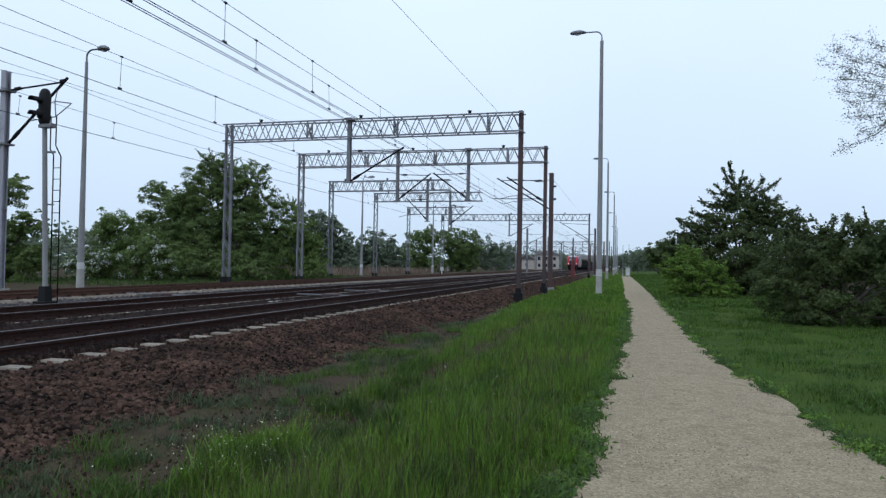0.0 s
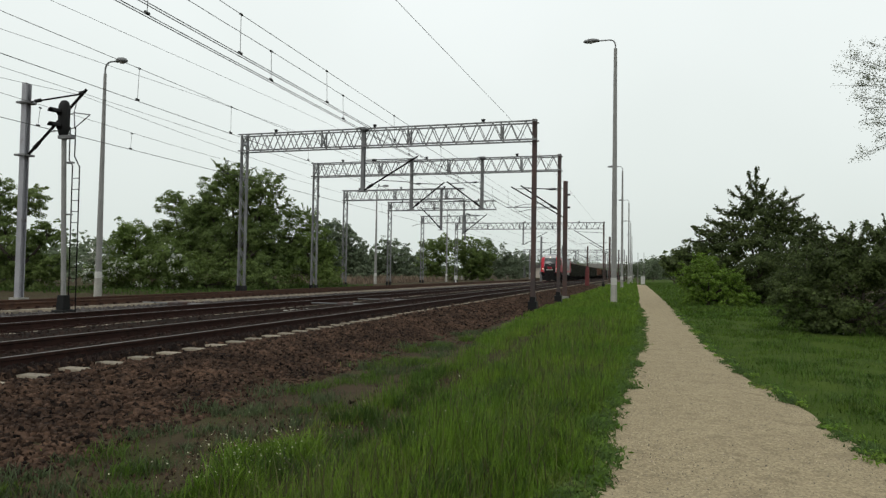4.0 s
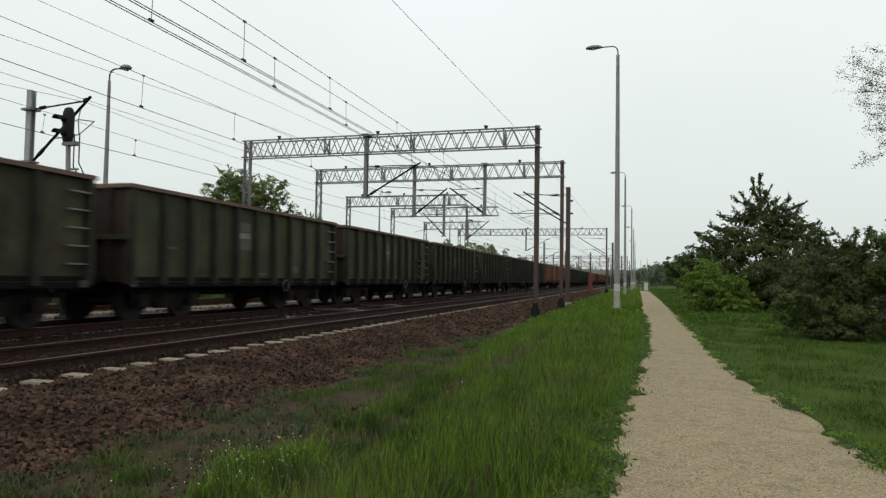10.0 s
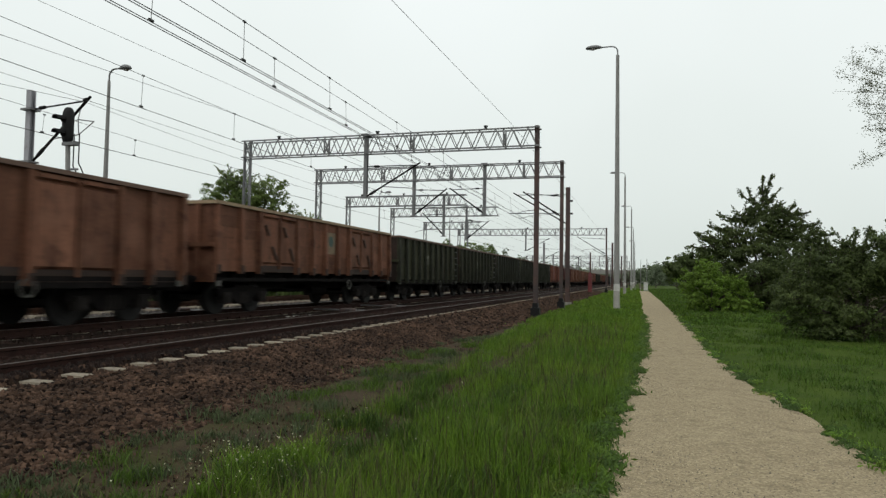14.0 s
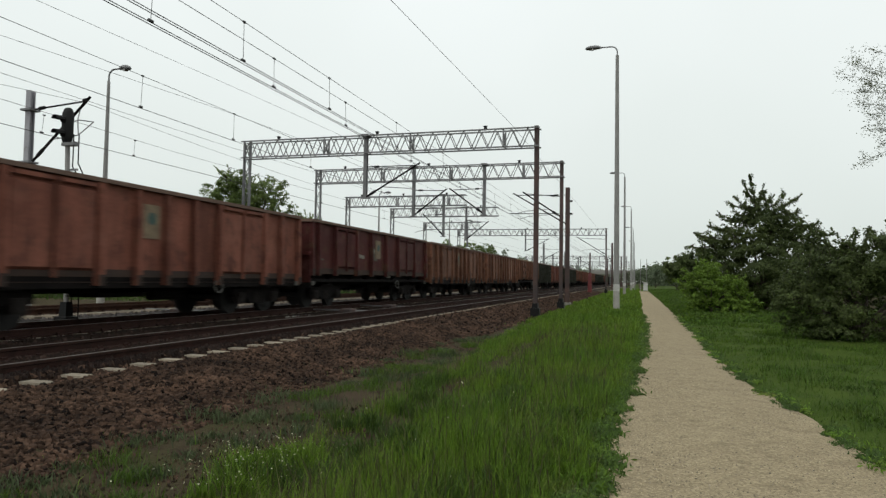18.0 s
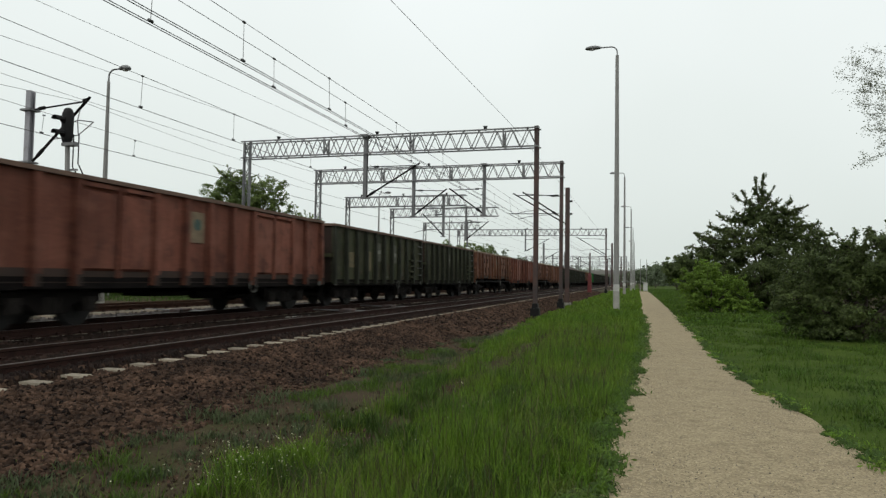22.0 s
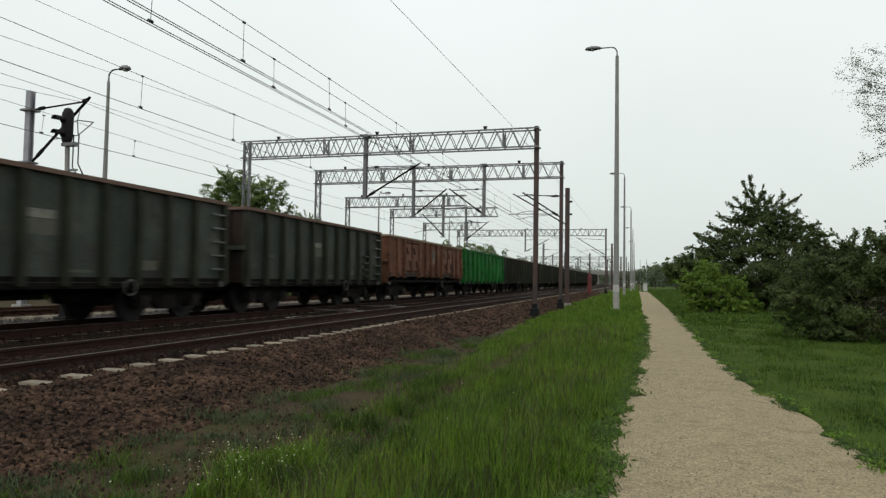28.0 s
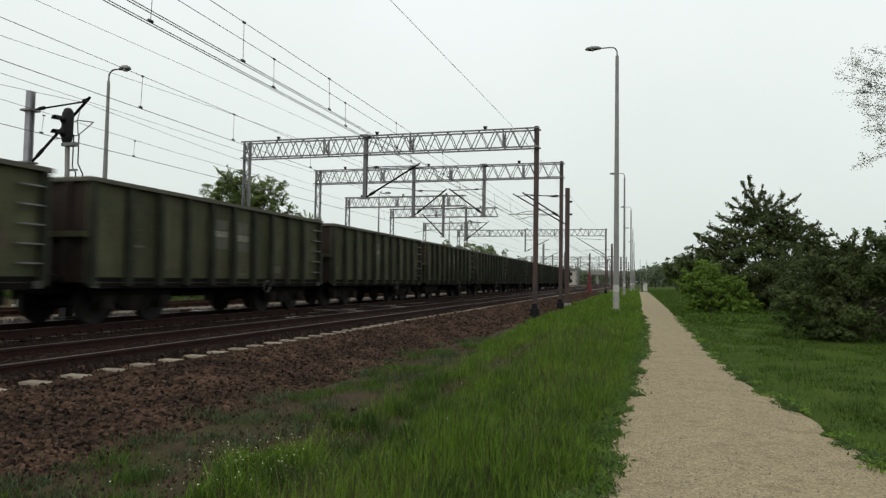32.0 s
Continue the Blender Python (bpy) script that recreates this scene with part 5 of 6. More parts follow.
        for s in (-1, 1):
            part("buffer", Build().tube((s * 0.87, y - 0.1 * d, 0.99), (s * 0.87, y + 0.45 * d, 0.99), 0.09, n=8).disc((s * 0.87, y + 0.5 * d, 0.99), (0, 1, 0), 0.22, 0.05, 12), GREASE, th)
        part("coupling", Build().box(-0.08, 0.08, *sorted((y, y + 0.52 * d)), 0.9, 1.02), GREASE, th)
    part("floor", Build().box(-HALF + 0.05, HALF - 0.05, y0 + 0.05, y1 - 0.05, SILL + 0.02, SILL + 0.12), GREASE, th)
    part("underframe", Build().box(-0.5, 0.5, y0, y1, SILL - 0.25, SILL).box(-0.4, 0.5, -1.0, 0.4, 0.55, 0.8).tube((0.5, 0.6, 0.62), (0.5, 1.8, 0.62), 0.17, n=10), GREASE, th, "dark underframe with brake gear")
    part("coal_load", Build().loft([[(x, y, z) for x, z in ((-HALF + 0.1, TOP - 0.5), (-0.6, TOP - 0.25 - w), (0.6, TOP - 0.22 - w), (HALF - 0.1, TOP - 0.5))] for y, w in ((y0 + 0.1, 0.25), (y0 + L * .3, 0.0), (0, 0.12), (y0 + L * .7, 0.0), (y1 - 0.1, 0.25))]), BLACK, th, "dull black coal")
    off = L / 2 - (1.9 if long_ else 1.75)
    bogie(th, -off)
    bogie(th, off)
    return th


LABELS = {
    "green": "dull dark green open coal wagon with vertical ribs and rusty rim",
    "olive": "olive green open coal wagon with vertical ribs and faded paint",
    "blue": "blue-green open coal wagon with vertical ribs and a side ladder",
    "moss": "mossy green open coal wagon with dark ribs and faded patches",
    "brown": "rusty orange-brown open wagon with double doors and grimy foot",
    "red": "red-brown open wagon with double doors and a pale mark",
    "maroon": "dark maroon open wagon with double doors and faded marks",
    "bright": "freshly painted bright green open wagon with vertical ribs",
}
P, D, X = "plain", "door", "brace"
ORDER = ([(P, "green", 0, 0), (P, "olive", 1, 0), (P, "olive", 1, 1), (P, "green", 1, 0), (P, "olive", 2, 1), (P, "green", 1, 0), (P, "green", 1, 0)]
         + [(D, "brown", 0, 0), (X, "brown", 0, 0), (P, "green", 1, 0), (P, "green", 1, 1), (P, "blue", 0, 1), (P, "olive", 1, 1), (P, "olive", 1, 0)]
         + [(D, "red", 0, 0), (D, "maroon", 1, 0), (D, "brown", 0, 0), (D, "brown", 0, 0), (X, "brown", 0, 0), (P, "blue", 1, 0), (D, "red", 0, 0)]
         + [(P, "olive", 2, 1), (P, "olive", 1, 1), (X, "brown", 0, 0), (D, "red", 0, 0), (X, "brown", 0, 0), (D, "brown", 0, 0)]
         + [(P, "green", 1, 1), (P, "olive", 1, 0), (P, "blue", 1, 0), (P, "blue", 1, 1), (X, "brown", 0, 0), (D, "bright", 0, 0)]
         + [(P, "green", 1, 0), (P, "green", 1, 0), (P, "moss", 2, 0), (P, "moss", 2, 0)] + [(P, "moss", 1, 0), (P, "moss", 2, 0)] * 4)

TRAIN = []                      # (thing, distance behind the reference point)
loco = make_loco()
TRAIN.append((loco, -216.4))
MODELS = {}
behind = -197.03
# coupled lengths vary a little with the slack
SLACK = [0, 0.03, -0.15, 0.16, 0.03, -0.15, 0.03, 0.09, 0.36, 0, 0, 0, -0.1, -0.08, -0.14, -0.26, -0.13, 0.04, -0.4, 0.36, 0, -0.15, -0.15, -0.02, 0.14, -0.27, 0.0, 0.05, 0.02, 0.09, -0.23, 0.2, -0.52, -0.23, 0.07, 0.12, -0.16]
for number, item in enumerate(ORDER):
    kind, tone, decals, steps = item
    pitch = (SHORT if kind == P else LONG) + (SLACK[number] if number < len(SLACK) else 0)
    if item not in MODELS:
        MODELS[item] = make_wagon(kind, tone, LABELS[tone], decals, bool(steps), "pale" if kind == X else "green" if tone == "moss" else "bright" if tone == "bright" else "dark")
        w = MODELS[item]
    else:
        w = copy_thing(MODELS[item], Matrix.Identity(4))
        SPINNERS += [(o, 0.46) for o in w.children_recursive if o.name.startswith("wheelset")]
    TRAIN.append((w, behind + pitch / 2 + 0.525))
    behind += pitch


def run(t):
    """How far the train has come since second 20."""
    return 19.611 * (t - 20) - 0.00547 * (t - 20) ** 2

# ---------- plants ----------
def leaf_mat(name, a, b, c=None, thin=0.3, island=0.4):
    return material(name, a, b, 0.6, 0.6, fine=6, bump=0, island=island, coords="World", c=c, spots=0.6, spec=0.25, thin=thin)


LEAF = leaf_mat("tree_leaves", (0.168, 0.228, 0.062), (0.126, 0.182, 0.05), thin=0.45)
LEAF_LIGHT = leaf_mat("young_leaves", (0.17, 0.27, 0.036), (0.14, 0.23, 0.032), thin=0.45)
LEAF_MID = leaf_mat("light_tree_leaves", (0.18, 0.25, 0.06), (0.14, 0.205, 0.048), thin=0.45)
LEAF_DARK = leaf_mat("hawthorn_leaves", (0.1, 0.132, 0.038), (0.074, 0.102, 0.033), thin=0.45, island=0.5)
# distance haze painted into the leaf colour: paler and bluer than the near trees
LEAF_GREY = leaf_mat("haze_paled_leaves", (0.17, 0.21, 0.125), (0.145, 0.185, 0.11), thin=0.4)
LEAF_BUD = leaf_mat("sparse_spring_leaves", (0.3, 0.32, 0.24), (0.25, 0.27, 0.2), thin=0.5)
PALE_BARK = material("pale_twigs", (0.36, 0.35, 0.32), (0.28, 0.27, 0.25), 5.0, 0.95, fine=25, bump=0.2)
BLOSSOM = leaf_mat("white_blossom", (0.72, 0.74, 0.66), (0.55, 0.58, 0.5), thin=0.2)
GRASS = leaf_mat("grass_blades", (0.088, 0.172, 0.015), (0.135, 0.215, 0.022), c=(0.16, 0.195, 0.04), island=0.55)
# grass about a third darker than the verge blades
DARK_GRASS = leaf_mat("dark_grass_blades", (0.06, 0.118, 0.014), (0.088, 0.145, 0.018), c=(0.1, 0.13, 0.03), island=0.45)
WEED = leaf_mat("weed_leaves", (0.065, 0.118, 0.017), (0.05, 0.092, 0.016))
DULL_WEED = leaf_mat("dull_weed_leaves", (0.085, 0.115, 0.05), (0.065, 0.088, 0.038))
DRY = leaf_mat("dry_stalks", (0.17, 0.165, 0.06), (0.12, 0.125, 0.045))
SEED = leaf_mat("dark_seed_stalks", (0.05, 0.042, 0.024), (0.07, 0.055, 0.03))
REED = leaf_mat("dry_reeds", (0.24, 0.18, 0.13), (0.18, 0.135, 0.095))


def leaves_at(name, p, size, rng, aspect=1.6, facing=None):
    """Small folded quads at the points p; facing: the way each leaf turns its upper side, roughly."""
    n = len(p)
    if facing is None:
        u = rng.normal(0, 1, (n, 3)) * np.array([1, 1, 0.6])
        w = np.cross(u, rng.normal(0, 1, (n, 3)) + np.array([0, 0, 0.8]))
    else:
        k = facing + rng.normal(0, 0.42, (n, 3))
        u = np.cross(k, rng.normal(0, 1, (n, 3)))
        w = np.cross(k, u)
    u /= np.linalg.norm(u, axis=1, keepdims=True) + 1e-6
    w /= np.linalg.norm(w, axis=1, keepdims=True) + 1e-6
    s = (size * rng.uniform(0.55, 1.35, n))[:, None]
    a, b = u * s * aspect / 2, w * s / 2
    fold = np.cross(u, w) * s * 0.18
    v = np.stack([p - a, p + b + fold, p + a, p - b + fold], 1).reshape(-1, 3)
    return np_mesh(name, v, np.arange(n * 4).reshape(n, 4))


SWAYING = []                    # (limbs, their pivot)


def tree(name, label, at, lobes, leaf, mat, seed, cover=3.0, trunk_r=0.15, trunk_h=1.0, group="trees", extra=None, category="tree", fringe=5, squash=0.92, bark=None, shoots=0, spines=(), sparse=1.0, clumps=1.0, sway=None):
    """A tapered trunk, limbs, and a crown of leafy sprays. lobes: (x, depth offset, z, radius), x and z as in the world."""
    rng = np.random.default_rng(seed)
    x0, y0, z0 = at
    th = thing(name, label, category, group, at)
    b = Build()
    fork = Vector((0, 0, trunk_h))
    b.tube((0, 0, -0.3), fork, trunk_r * 1.3, trunk_r * 0.85, 8)
    pts, ways = [], []
    small = []
    for x, dy, z, r in lobes:
        for _ in range(fringe):
            d = rng.normal(0, 1, 3)
            d /= np.linalg.norm(d)
            d[2] = abs(d[2]) if rng.uniform() < 0.75 else d[2]
            k = rng.uniform(0.95, 1.25)
            small.append((x + d[0] * r * k, dy + d[1] * r * k, z + d[2] * r * k * 0.95, r * rng.uniform(0.14, 0.3)))
    for i, (x, dy, z, r) in enumerate(list(lobes) + small):
        c = Vector((x - x0, dy, z - z0))
        big = i < len(lobes)
        if big:
            mid = fork.lerp(c, 0.55) + Vector(rng.normal(0, 0.12 * r, 3))
            b.tube(fork, mid, trunk_r * 0.6, trunk_r * 0.36, 6).tube(mid, c, trunk_r * 0.36, trunk_r * 0.15, 5)
            for _ in range(6):
                d = Vector(rng.normal(0, 1, 3)).normalized()
                b.tube(c, c + d * r * 0.85, trunk_r * 0.14, trunk_r * 0.04, 4, False)
        # leafy sprays on the lobe, thinner and sparser below, with hollows between them
        rc = min(max(r * 0.3, leaf * 2.2), 0.75) * (1 if big else 0.8)
        ns = max(3, int(clumps * 5.0 * (r / rc) ** 2 * (1 if big else 0.5)))
        d = rng.normal(0, 1, (ns, 3))
        d /= np.linalg.norm(d, axis=1, keepdims=True)
        d = d[rng.uniform(0, 1, ns) < np.clip(0.85 + 0.5 * d[:, 2], 0.3, 1)]
        ns = len(d)
        rad = r * rng.uniform(0.1, 1.12, ns) ** 0.45
        q = np.array(c) + d * rad[:, None] * np.array([1, 1, squash])
        rr = rc * rng.uniform(0.55, 1.3, ns)
        per = max(4, int(cover * 1.0 * rc * rc / (leaf * leaf)))
        e = rng.normal(0, 1, (ns, per, 3)) + np.array([0, 0, 0.45]) + d[:, None] * 0.5
        e /= np.linalg.norm(e, axis=2, keepdims=True)
        q = q[:, None] + e * (rr[:, None] * rng.uniform(0.3, 1.08, (ns, per)) ** 0.6)[..., None] * np.array([1, 1, 0.62])
        pts.append(q.reshape(-1, 3))
        ways.append((e * 0.9 + d[:, None] * 0.5 + np.array([0, 0, 0.35])).reshape(-1, 3))
    tops = sorted(lobes, key=lambda l: -l[2])[: max(1, int(len(lobes) * 0.6))]
    for _ in range(shoots):
        x, dy, z, r = tops[rng.integers(0, len(tops))]
        d = np.array([rng.normal(0, 0.55), rng.normal(0, 0.4), rng.uniform(0.35, 1.0)])
        d /= np.linalg.norm(d)
        a = np.array([x - x0, dy, z - z0]) + d * r * 0.6
        ln = rng.uniform(0.5, 1.15) * max(0.7, r)
        b.tube(a, a + d * ln, trunk_r * 0.12, trunk_r * 0.05, 4, False)
        k = int(30 * ln * 0.13 / leaf)
        t = rng.uniform(0.1, 1.02, k)[:, None]
        pts.append(a + d * ln * t + rng.normal(0, 1, (k, 3)) * leaf * 0.9 * (1.25 - t))
        ways.append(rng.normal(0, 0.6, (k, 3)) + np.array([0, 0, 0.5]))
    still = (b, pts, ways)
    limbs = (Build(), [], [])               # the limbs that sway, first in the list
    for i, (xa, za, xb, zb, r) in enumerate(spines):
        b, pts, ways = limbs if sway and i < sway[0] else still
        # a leafy limb that tapers and turns up at its tip, with short spurs
        dy = rng.uniform(-0.5, 0.5)
        p0, p1 = np.array([xa - x0, dy * 0.4, za - z0]), np.array([xb - x0, dy, zb - z0])
        ln = np.linalg.norm(p1 - p0)
        bow = np.array([0, 0, -0.12 * ln * (abs(xb - xa) / ln)])
        b.tube(p0, (p0 + p1) / 2 + bow, trunk_r * 0.3, trunk_r * 0.2, 5).tube((p0 + p1) / 2 + bow, p1, trunk_r * 0.2, trunk_r * 0.06, 5)
        k = int(70 * ln * (r / 0.18) * (0.11 / leaf) ** 2 * sparse)
        t = rng.uniform(0, 1, k)[:, None]
        wave = 0.65 + 0.45 * np.sin(t * ln * 7 + rng.uniform(0, 6))
        pts.append(p0 + (p1 - p0) * t + bow * 4 * t * (1 - t) + rng.normal(0, 0.55, (k, 3)) * r * (1.15 - 0.75 * t) * wave)
        ways.append(rng.normal(0, 0.5, (k, 3)) + np.array([0, -0.2, 0.6]))
        for _ in range(int(ln * 2.2 / sparse ** 0.5)):
            t1 = rng.uniform(0.25, 0.95)
            q0 = p0 + (p1 - p0) * t1 + bow * 4 * t1 * (1 - t1)
            q1 = q0 + np.array([rng.normal(0, 0.16), rng.normal(0, 0.2), rng.uniform(-0.08, 0.42)])
            b.tube(q0, q1, trunk_r * 0.07, trunk_r * 0.04, 4, False)
            m = int(16 * (0.11 / leaf) ** 2 * sparse)
            pts.append(q0 + (q1 - q0) * rng.uniform(0.1, 1, m)[:, None] + rng.normal(0, 0.055, (m, 3)))
            ways.append(rng.normal(0, 0.5, (m, 3)) + np.array([0, -0.2, 0.6]))
    b, pts, ways = still
    part("trunk", b, bark or BARK, th)
    if sway:
        pivot = Vector((sway[1] - x0, 0, sway[2] - z0))
        me = limbs[0].mesh("swaying_limbs")
        me.transform(Matrix.Translation(-pivot))
        SWAYING.append((part("swaying_limbs", me, bark or BARK, th, "bare upper limbs that sway in the wind"), pivot))
        me = leaves_at("limb_leaves", np.concatenate(limbs[1]) - np.array(pivot), leaf, rng, facing=np.concatenate(limbs[2]))
        part("limb_leaves", me, mat, SWAYING[-1][0])
    pts, ways = np.concatenate(pts), np.concatenate(ways)
    above = pts[:, 2] > 0.05
    pts, ways = pts[above], ways[above]
    part("crown", leaves_at("crown", pts, leaf, rng, facing=ways), mat, th)
    if extra:
        seeds = pts[rng.choice(len(pts), 60, replace=False)]
        front = pts[pts[:, 1] < np.quantile(pts[:, 1], 0.45)]
        near = np.min(np.linalg.norm(front[:, None] - seeds[None], axis=2), axis=1)
        out = front[(near < 0.3) & (rng.uniform(0, 1, len(front)) < extra[1])]
        part("blossom", leaves_at("blossom", out + np.array([0, -0.16, 0.05]), leaf * 0.9, rng, 1.1), extra[0], th, "clusters of white blossom")
    return th


def grow(spec, depth=0.5):
    """Lobes from (x, z, r), with some spread in depth."""
    rng = np.random.default_rng(len(spec) * 7 + int(abs(spec[0][0]) * 10))
    return [(x, float(rng.uniform(-1, 1)) * r * depth, z, r) for x, z, r in spec]


# beyond the siding
tree("deciduous_tree", "broad leafy green tree beyond the siding", (-26, 40, 0.2), grow([(-28.1, 6.9, 1.5), (-27.0, 7.9, 1.1), (-28.9, 5.6, 1.2), (-24.2, 7.0, 1.25), (-23.2, 5.3, 1.1), (-24.8, 5.2, 1.2), (-29.3, 4.1, 1.6), (-26.6, 5.6, 1.2), (-26.1, 3.8, 1.7), (-22.4, 3.5, 1.0), (-23.9, 1.9, 1.5), (-27.5, 1.9, 1.6), (-27.9, 3.6, 1.4), (-23.7, 3.7, 1.3), (-25.6, 2.2, 1.4), (-30.6, 3.2, 1.3), (-30.0, 5.2, 0.9), (-25.4, 6.2, 0.9), (-26.2, 7.0, 1.1), (-25.2, 4.6, 1.3), (-22.9, 2.4, 1.2)]), 0.075, LEAF, 11, 4.0, 0.22, 1.8, fringe=7, shoots=60)
tree("deciduous_tree", "light green young tree beside the broad tree", (-21.2, 41, 0.2), grow([(-21.6, 4.9, 0.85), (-20.8, 4.0, 0.95), (-20.3, 2.7, 1.0), (-21.6, 2.9, 1.2), (-20.4, 1.4, 1.1), (-22.2, 1.5, 1.4), (-19.7, 1.0, 0.8)]), 0.075, LEAF_MID, 24, 4.0, 0.1, 1.0, shoots=20)
tree("shrub", "dark low undergrowth at the feet of the trees", (-27, 37.5, 0.2), grow([(-29.5, 1.0, 1.1), (-27.6, 1.0, 1.2), (-25.6, 1.0, 1.2), (-24.0, 1.0, 1.2), (-22.6, 0.8, 1.0), (-31.5, 1.0, 1.1), (-33.4, 1.0, 1.1)]), 0.1, LEAF, 25, 3.6, 0.06, 0.3, "shrubs", category="shrub")
tree("deciduous_tree", "leafy green tree beyond the siding", (-32.2, 42, 0.2), grow([(-33.1, 6.2, 1.1), (-32.5, 4.2, 1.8), (-30.6, 5.2, 1.5), (-32.9, 2.1, 1.8), (-34.6, 3.0, 1.3)]), 0.08, LEAF, 12, 4.6, 0.16, 1.4)
tree("shrub", "light green shrub beyond the siding", (-32, 37, 0.2), grow([(-32.0, 3.7, 1.25), (-32.9, 2.4, 1.45), (-30.8, 1.7, 1.45), (-33.6, 3.1, 0.8)]), 0.072, LEAF_MID, 13, 4.0, 0.1, 0.6, "shrubs", category="shrub")
tree("hawthorn", "hawthorn bush dotted with white blossom", (-26.8, 34, 0.2), grow([(-26.9, 1.9, 1.3), (-25.5, 1.6, 1.0), (-28.1, 1.2, 0.9), (-26.5, 0.8, 0.8)]), 0.11, LEAF, 14, 4.0, 0.09, 0.5, "shrubs", (BLOSSOM, 0.8), "shrub")
tree("hawthorn", "hawthorn bush dotted with white blossom", (-31, 34, 0.2), grow([(-31.4, 1.3, 0.9), (-30.3, 1.5, 0.75), (-30.8, 0.8, 0.8), (-32.6, 1.0, 0.7)]), 0.11, LEAF, 15, 4.0, 0.08, 0.4, "shrubs", (BLOSSOM, 0.8), "shrub")
tree("deciduous_tree", "leafy green tree behind the steel mast", (-32, 28, 0.2), grow([(-33.2, 5.3, 1.15), (-31.5, 5.0, 0.9), (-30.4, 3.3, 0.8), (-32.3, 2.8, 1.5), (-30.0, 1.6, 0.75), (-33.0, 0.9, 1.5), (-30.9, 1.0, 1.0), (-34.5, 4.0, 1.4), (-36, 3.0, 1.6)]), 0.07, LEAF, 16, 6.0, 0.18, 1.2)
tree("deciduous_tree", "slight leafless young tree beyond the siding", (-33, 34.5, 0.2), grow([(-32.7, 2.6, 0.7), (-33.2, 2.0, 0.6)]), 0.08, LEAF_BUD, 17, 0.35, 0.05, 1.0, fringe=3)
for i, (y, spec) in enumerate((
        (75, [(-36.5, 6.6, 1.6), (-34.9, 6.0, 1.5), (-33.4, 5.0, 1.4), (-32.4, 3.4, 1.5), (-37.0, 4.6, 2.0), (-35.4, 2.8, 2.1), (-38.4, 2.8, 2.0), (-34.3, 3.6, 1.5), (-40.5, 3.2, 2.2)]),
        (92, [(-35.3, 4.2, 2.2), (-33.5, 3.8, 2.3), (-37.9, 2.7, 2.0), (-31.8, 2.6, 2.0)]),
        (110, [(-33.7, 4.8, 2.8), (-30.7, 5.7, 2.6), (-34.7, 2.6, 2.4)]),
        (113, [(-28.6, 4.5, 2.7), (-25.7, 4.9, 2.7), (-26.6, 2.7, 2.7)]),
        (150, [(-34, 4, 3), (-30, 5, 3), (-27, 3.6, 2.6)]),
        (60, [(-44, 3.6, 2.4), (-47, 3, 2.6), (-41, 2.6, 1.8)]),
        (200, [(-40, 4, 3.5), (-34, 5, 3.5), (-45, 4, 4)]))):
    bright = i in (2, 3)
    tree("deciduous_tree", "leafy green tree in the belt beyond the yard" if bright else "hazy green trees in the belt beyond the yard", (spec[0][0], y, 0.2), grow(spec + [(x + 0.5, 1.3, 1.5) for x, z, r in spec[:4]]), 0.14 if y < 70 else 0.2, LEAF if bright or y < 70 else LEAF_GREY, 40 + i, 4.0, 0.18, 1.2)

# hedge on the other side of the path
tree("hawthorn", "dense dark hawthorn bush beside the path", (5.9, 20.5, 0.05), grow([(4.6, 1.75, 0.75), (4.1, 1.15, 0.6), (5.2, 2.0, 0.7), (5.5, 1.2, 1.1), (6.0, 2.1, 0.85), (4.9, 0.8, 0.75), (6.8, 1.7, 1.15), (8.2, 1.8, 1.3), (7.2, 2.15, 0.7), (5.4, 0.35, 0.75), (6.6, 0.4, 0.8), (7.8, 0.5, 0.9), (4.4, 0.45, 0.5)]), 0.048, LEAF_DARK, 18, 3.2, 0.1, 0.4, "hedge", category="shrub", shoots=50,
     spines=[(5.9, 2.5, 6.15, 3.2, 0.13), (5.6, 2.4, 5.78, 3.08, 0.12), (5.4, 2.3, 5.4, 2.8, 0.12), (6.3, 2.5, 6.5, 3.0, 0.14), (6.1, 2.6, 6.4, 2.95, 0.12), (6.9, 2.4, 7.2, 3.1, 0.15)])
TIERS = [(6.6, 5.7, 0.75), (7.3, 5.55, 0.7), (5.9, 5.2, 0.6), (7.9, 5.2, 0.7), (6.8, 4.9, 1.0), (8.6, 4.7, 0.75), (5.3, 4.3, 0.75), (8.0, 4.3, 1.1), (9.3, 4.1, 0.65), (6.4, 4.1, 1.2),
         (4.5, 3.9, 0.7), (4.1, 3.2, 0.85), (3.7, 4.1, 0.35), (5.4, 3.2, 1.2), (7.0, 3.2, 1.5), (8.8, 3.2, 1.3), (10.0, 3.2, 0.9), (4.6, 2.2, 1.2), (6.2, 2.2, 1.5), (8.2, 2.2, 1.6), (10.4, 2.3, 1.2), (11.6, 2.4, 1.3), (5.0, 1.3, 1.1), (7.2, 1.2, 1.3), (9.4, 1.2, 1.3), (5.6, 0.6, 1.0), (7.2, 0.6, 1.1)]
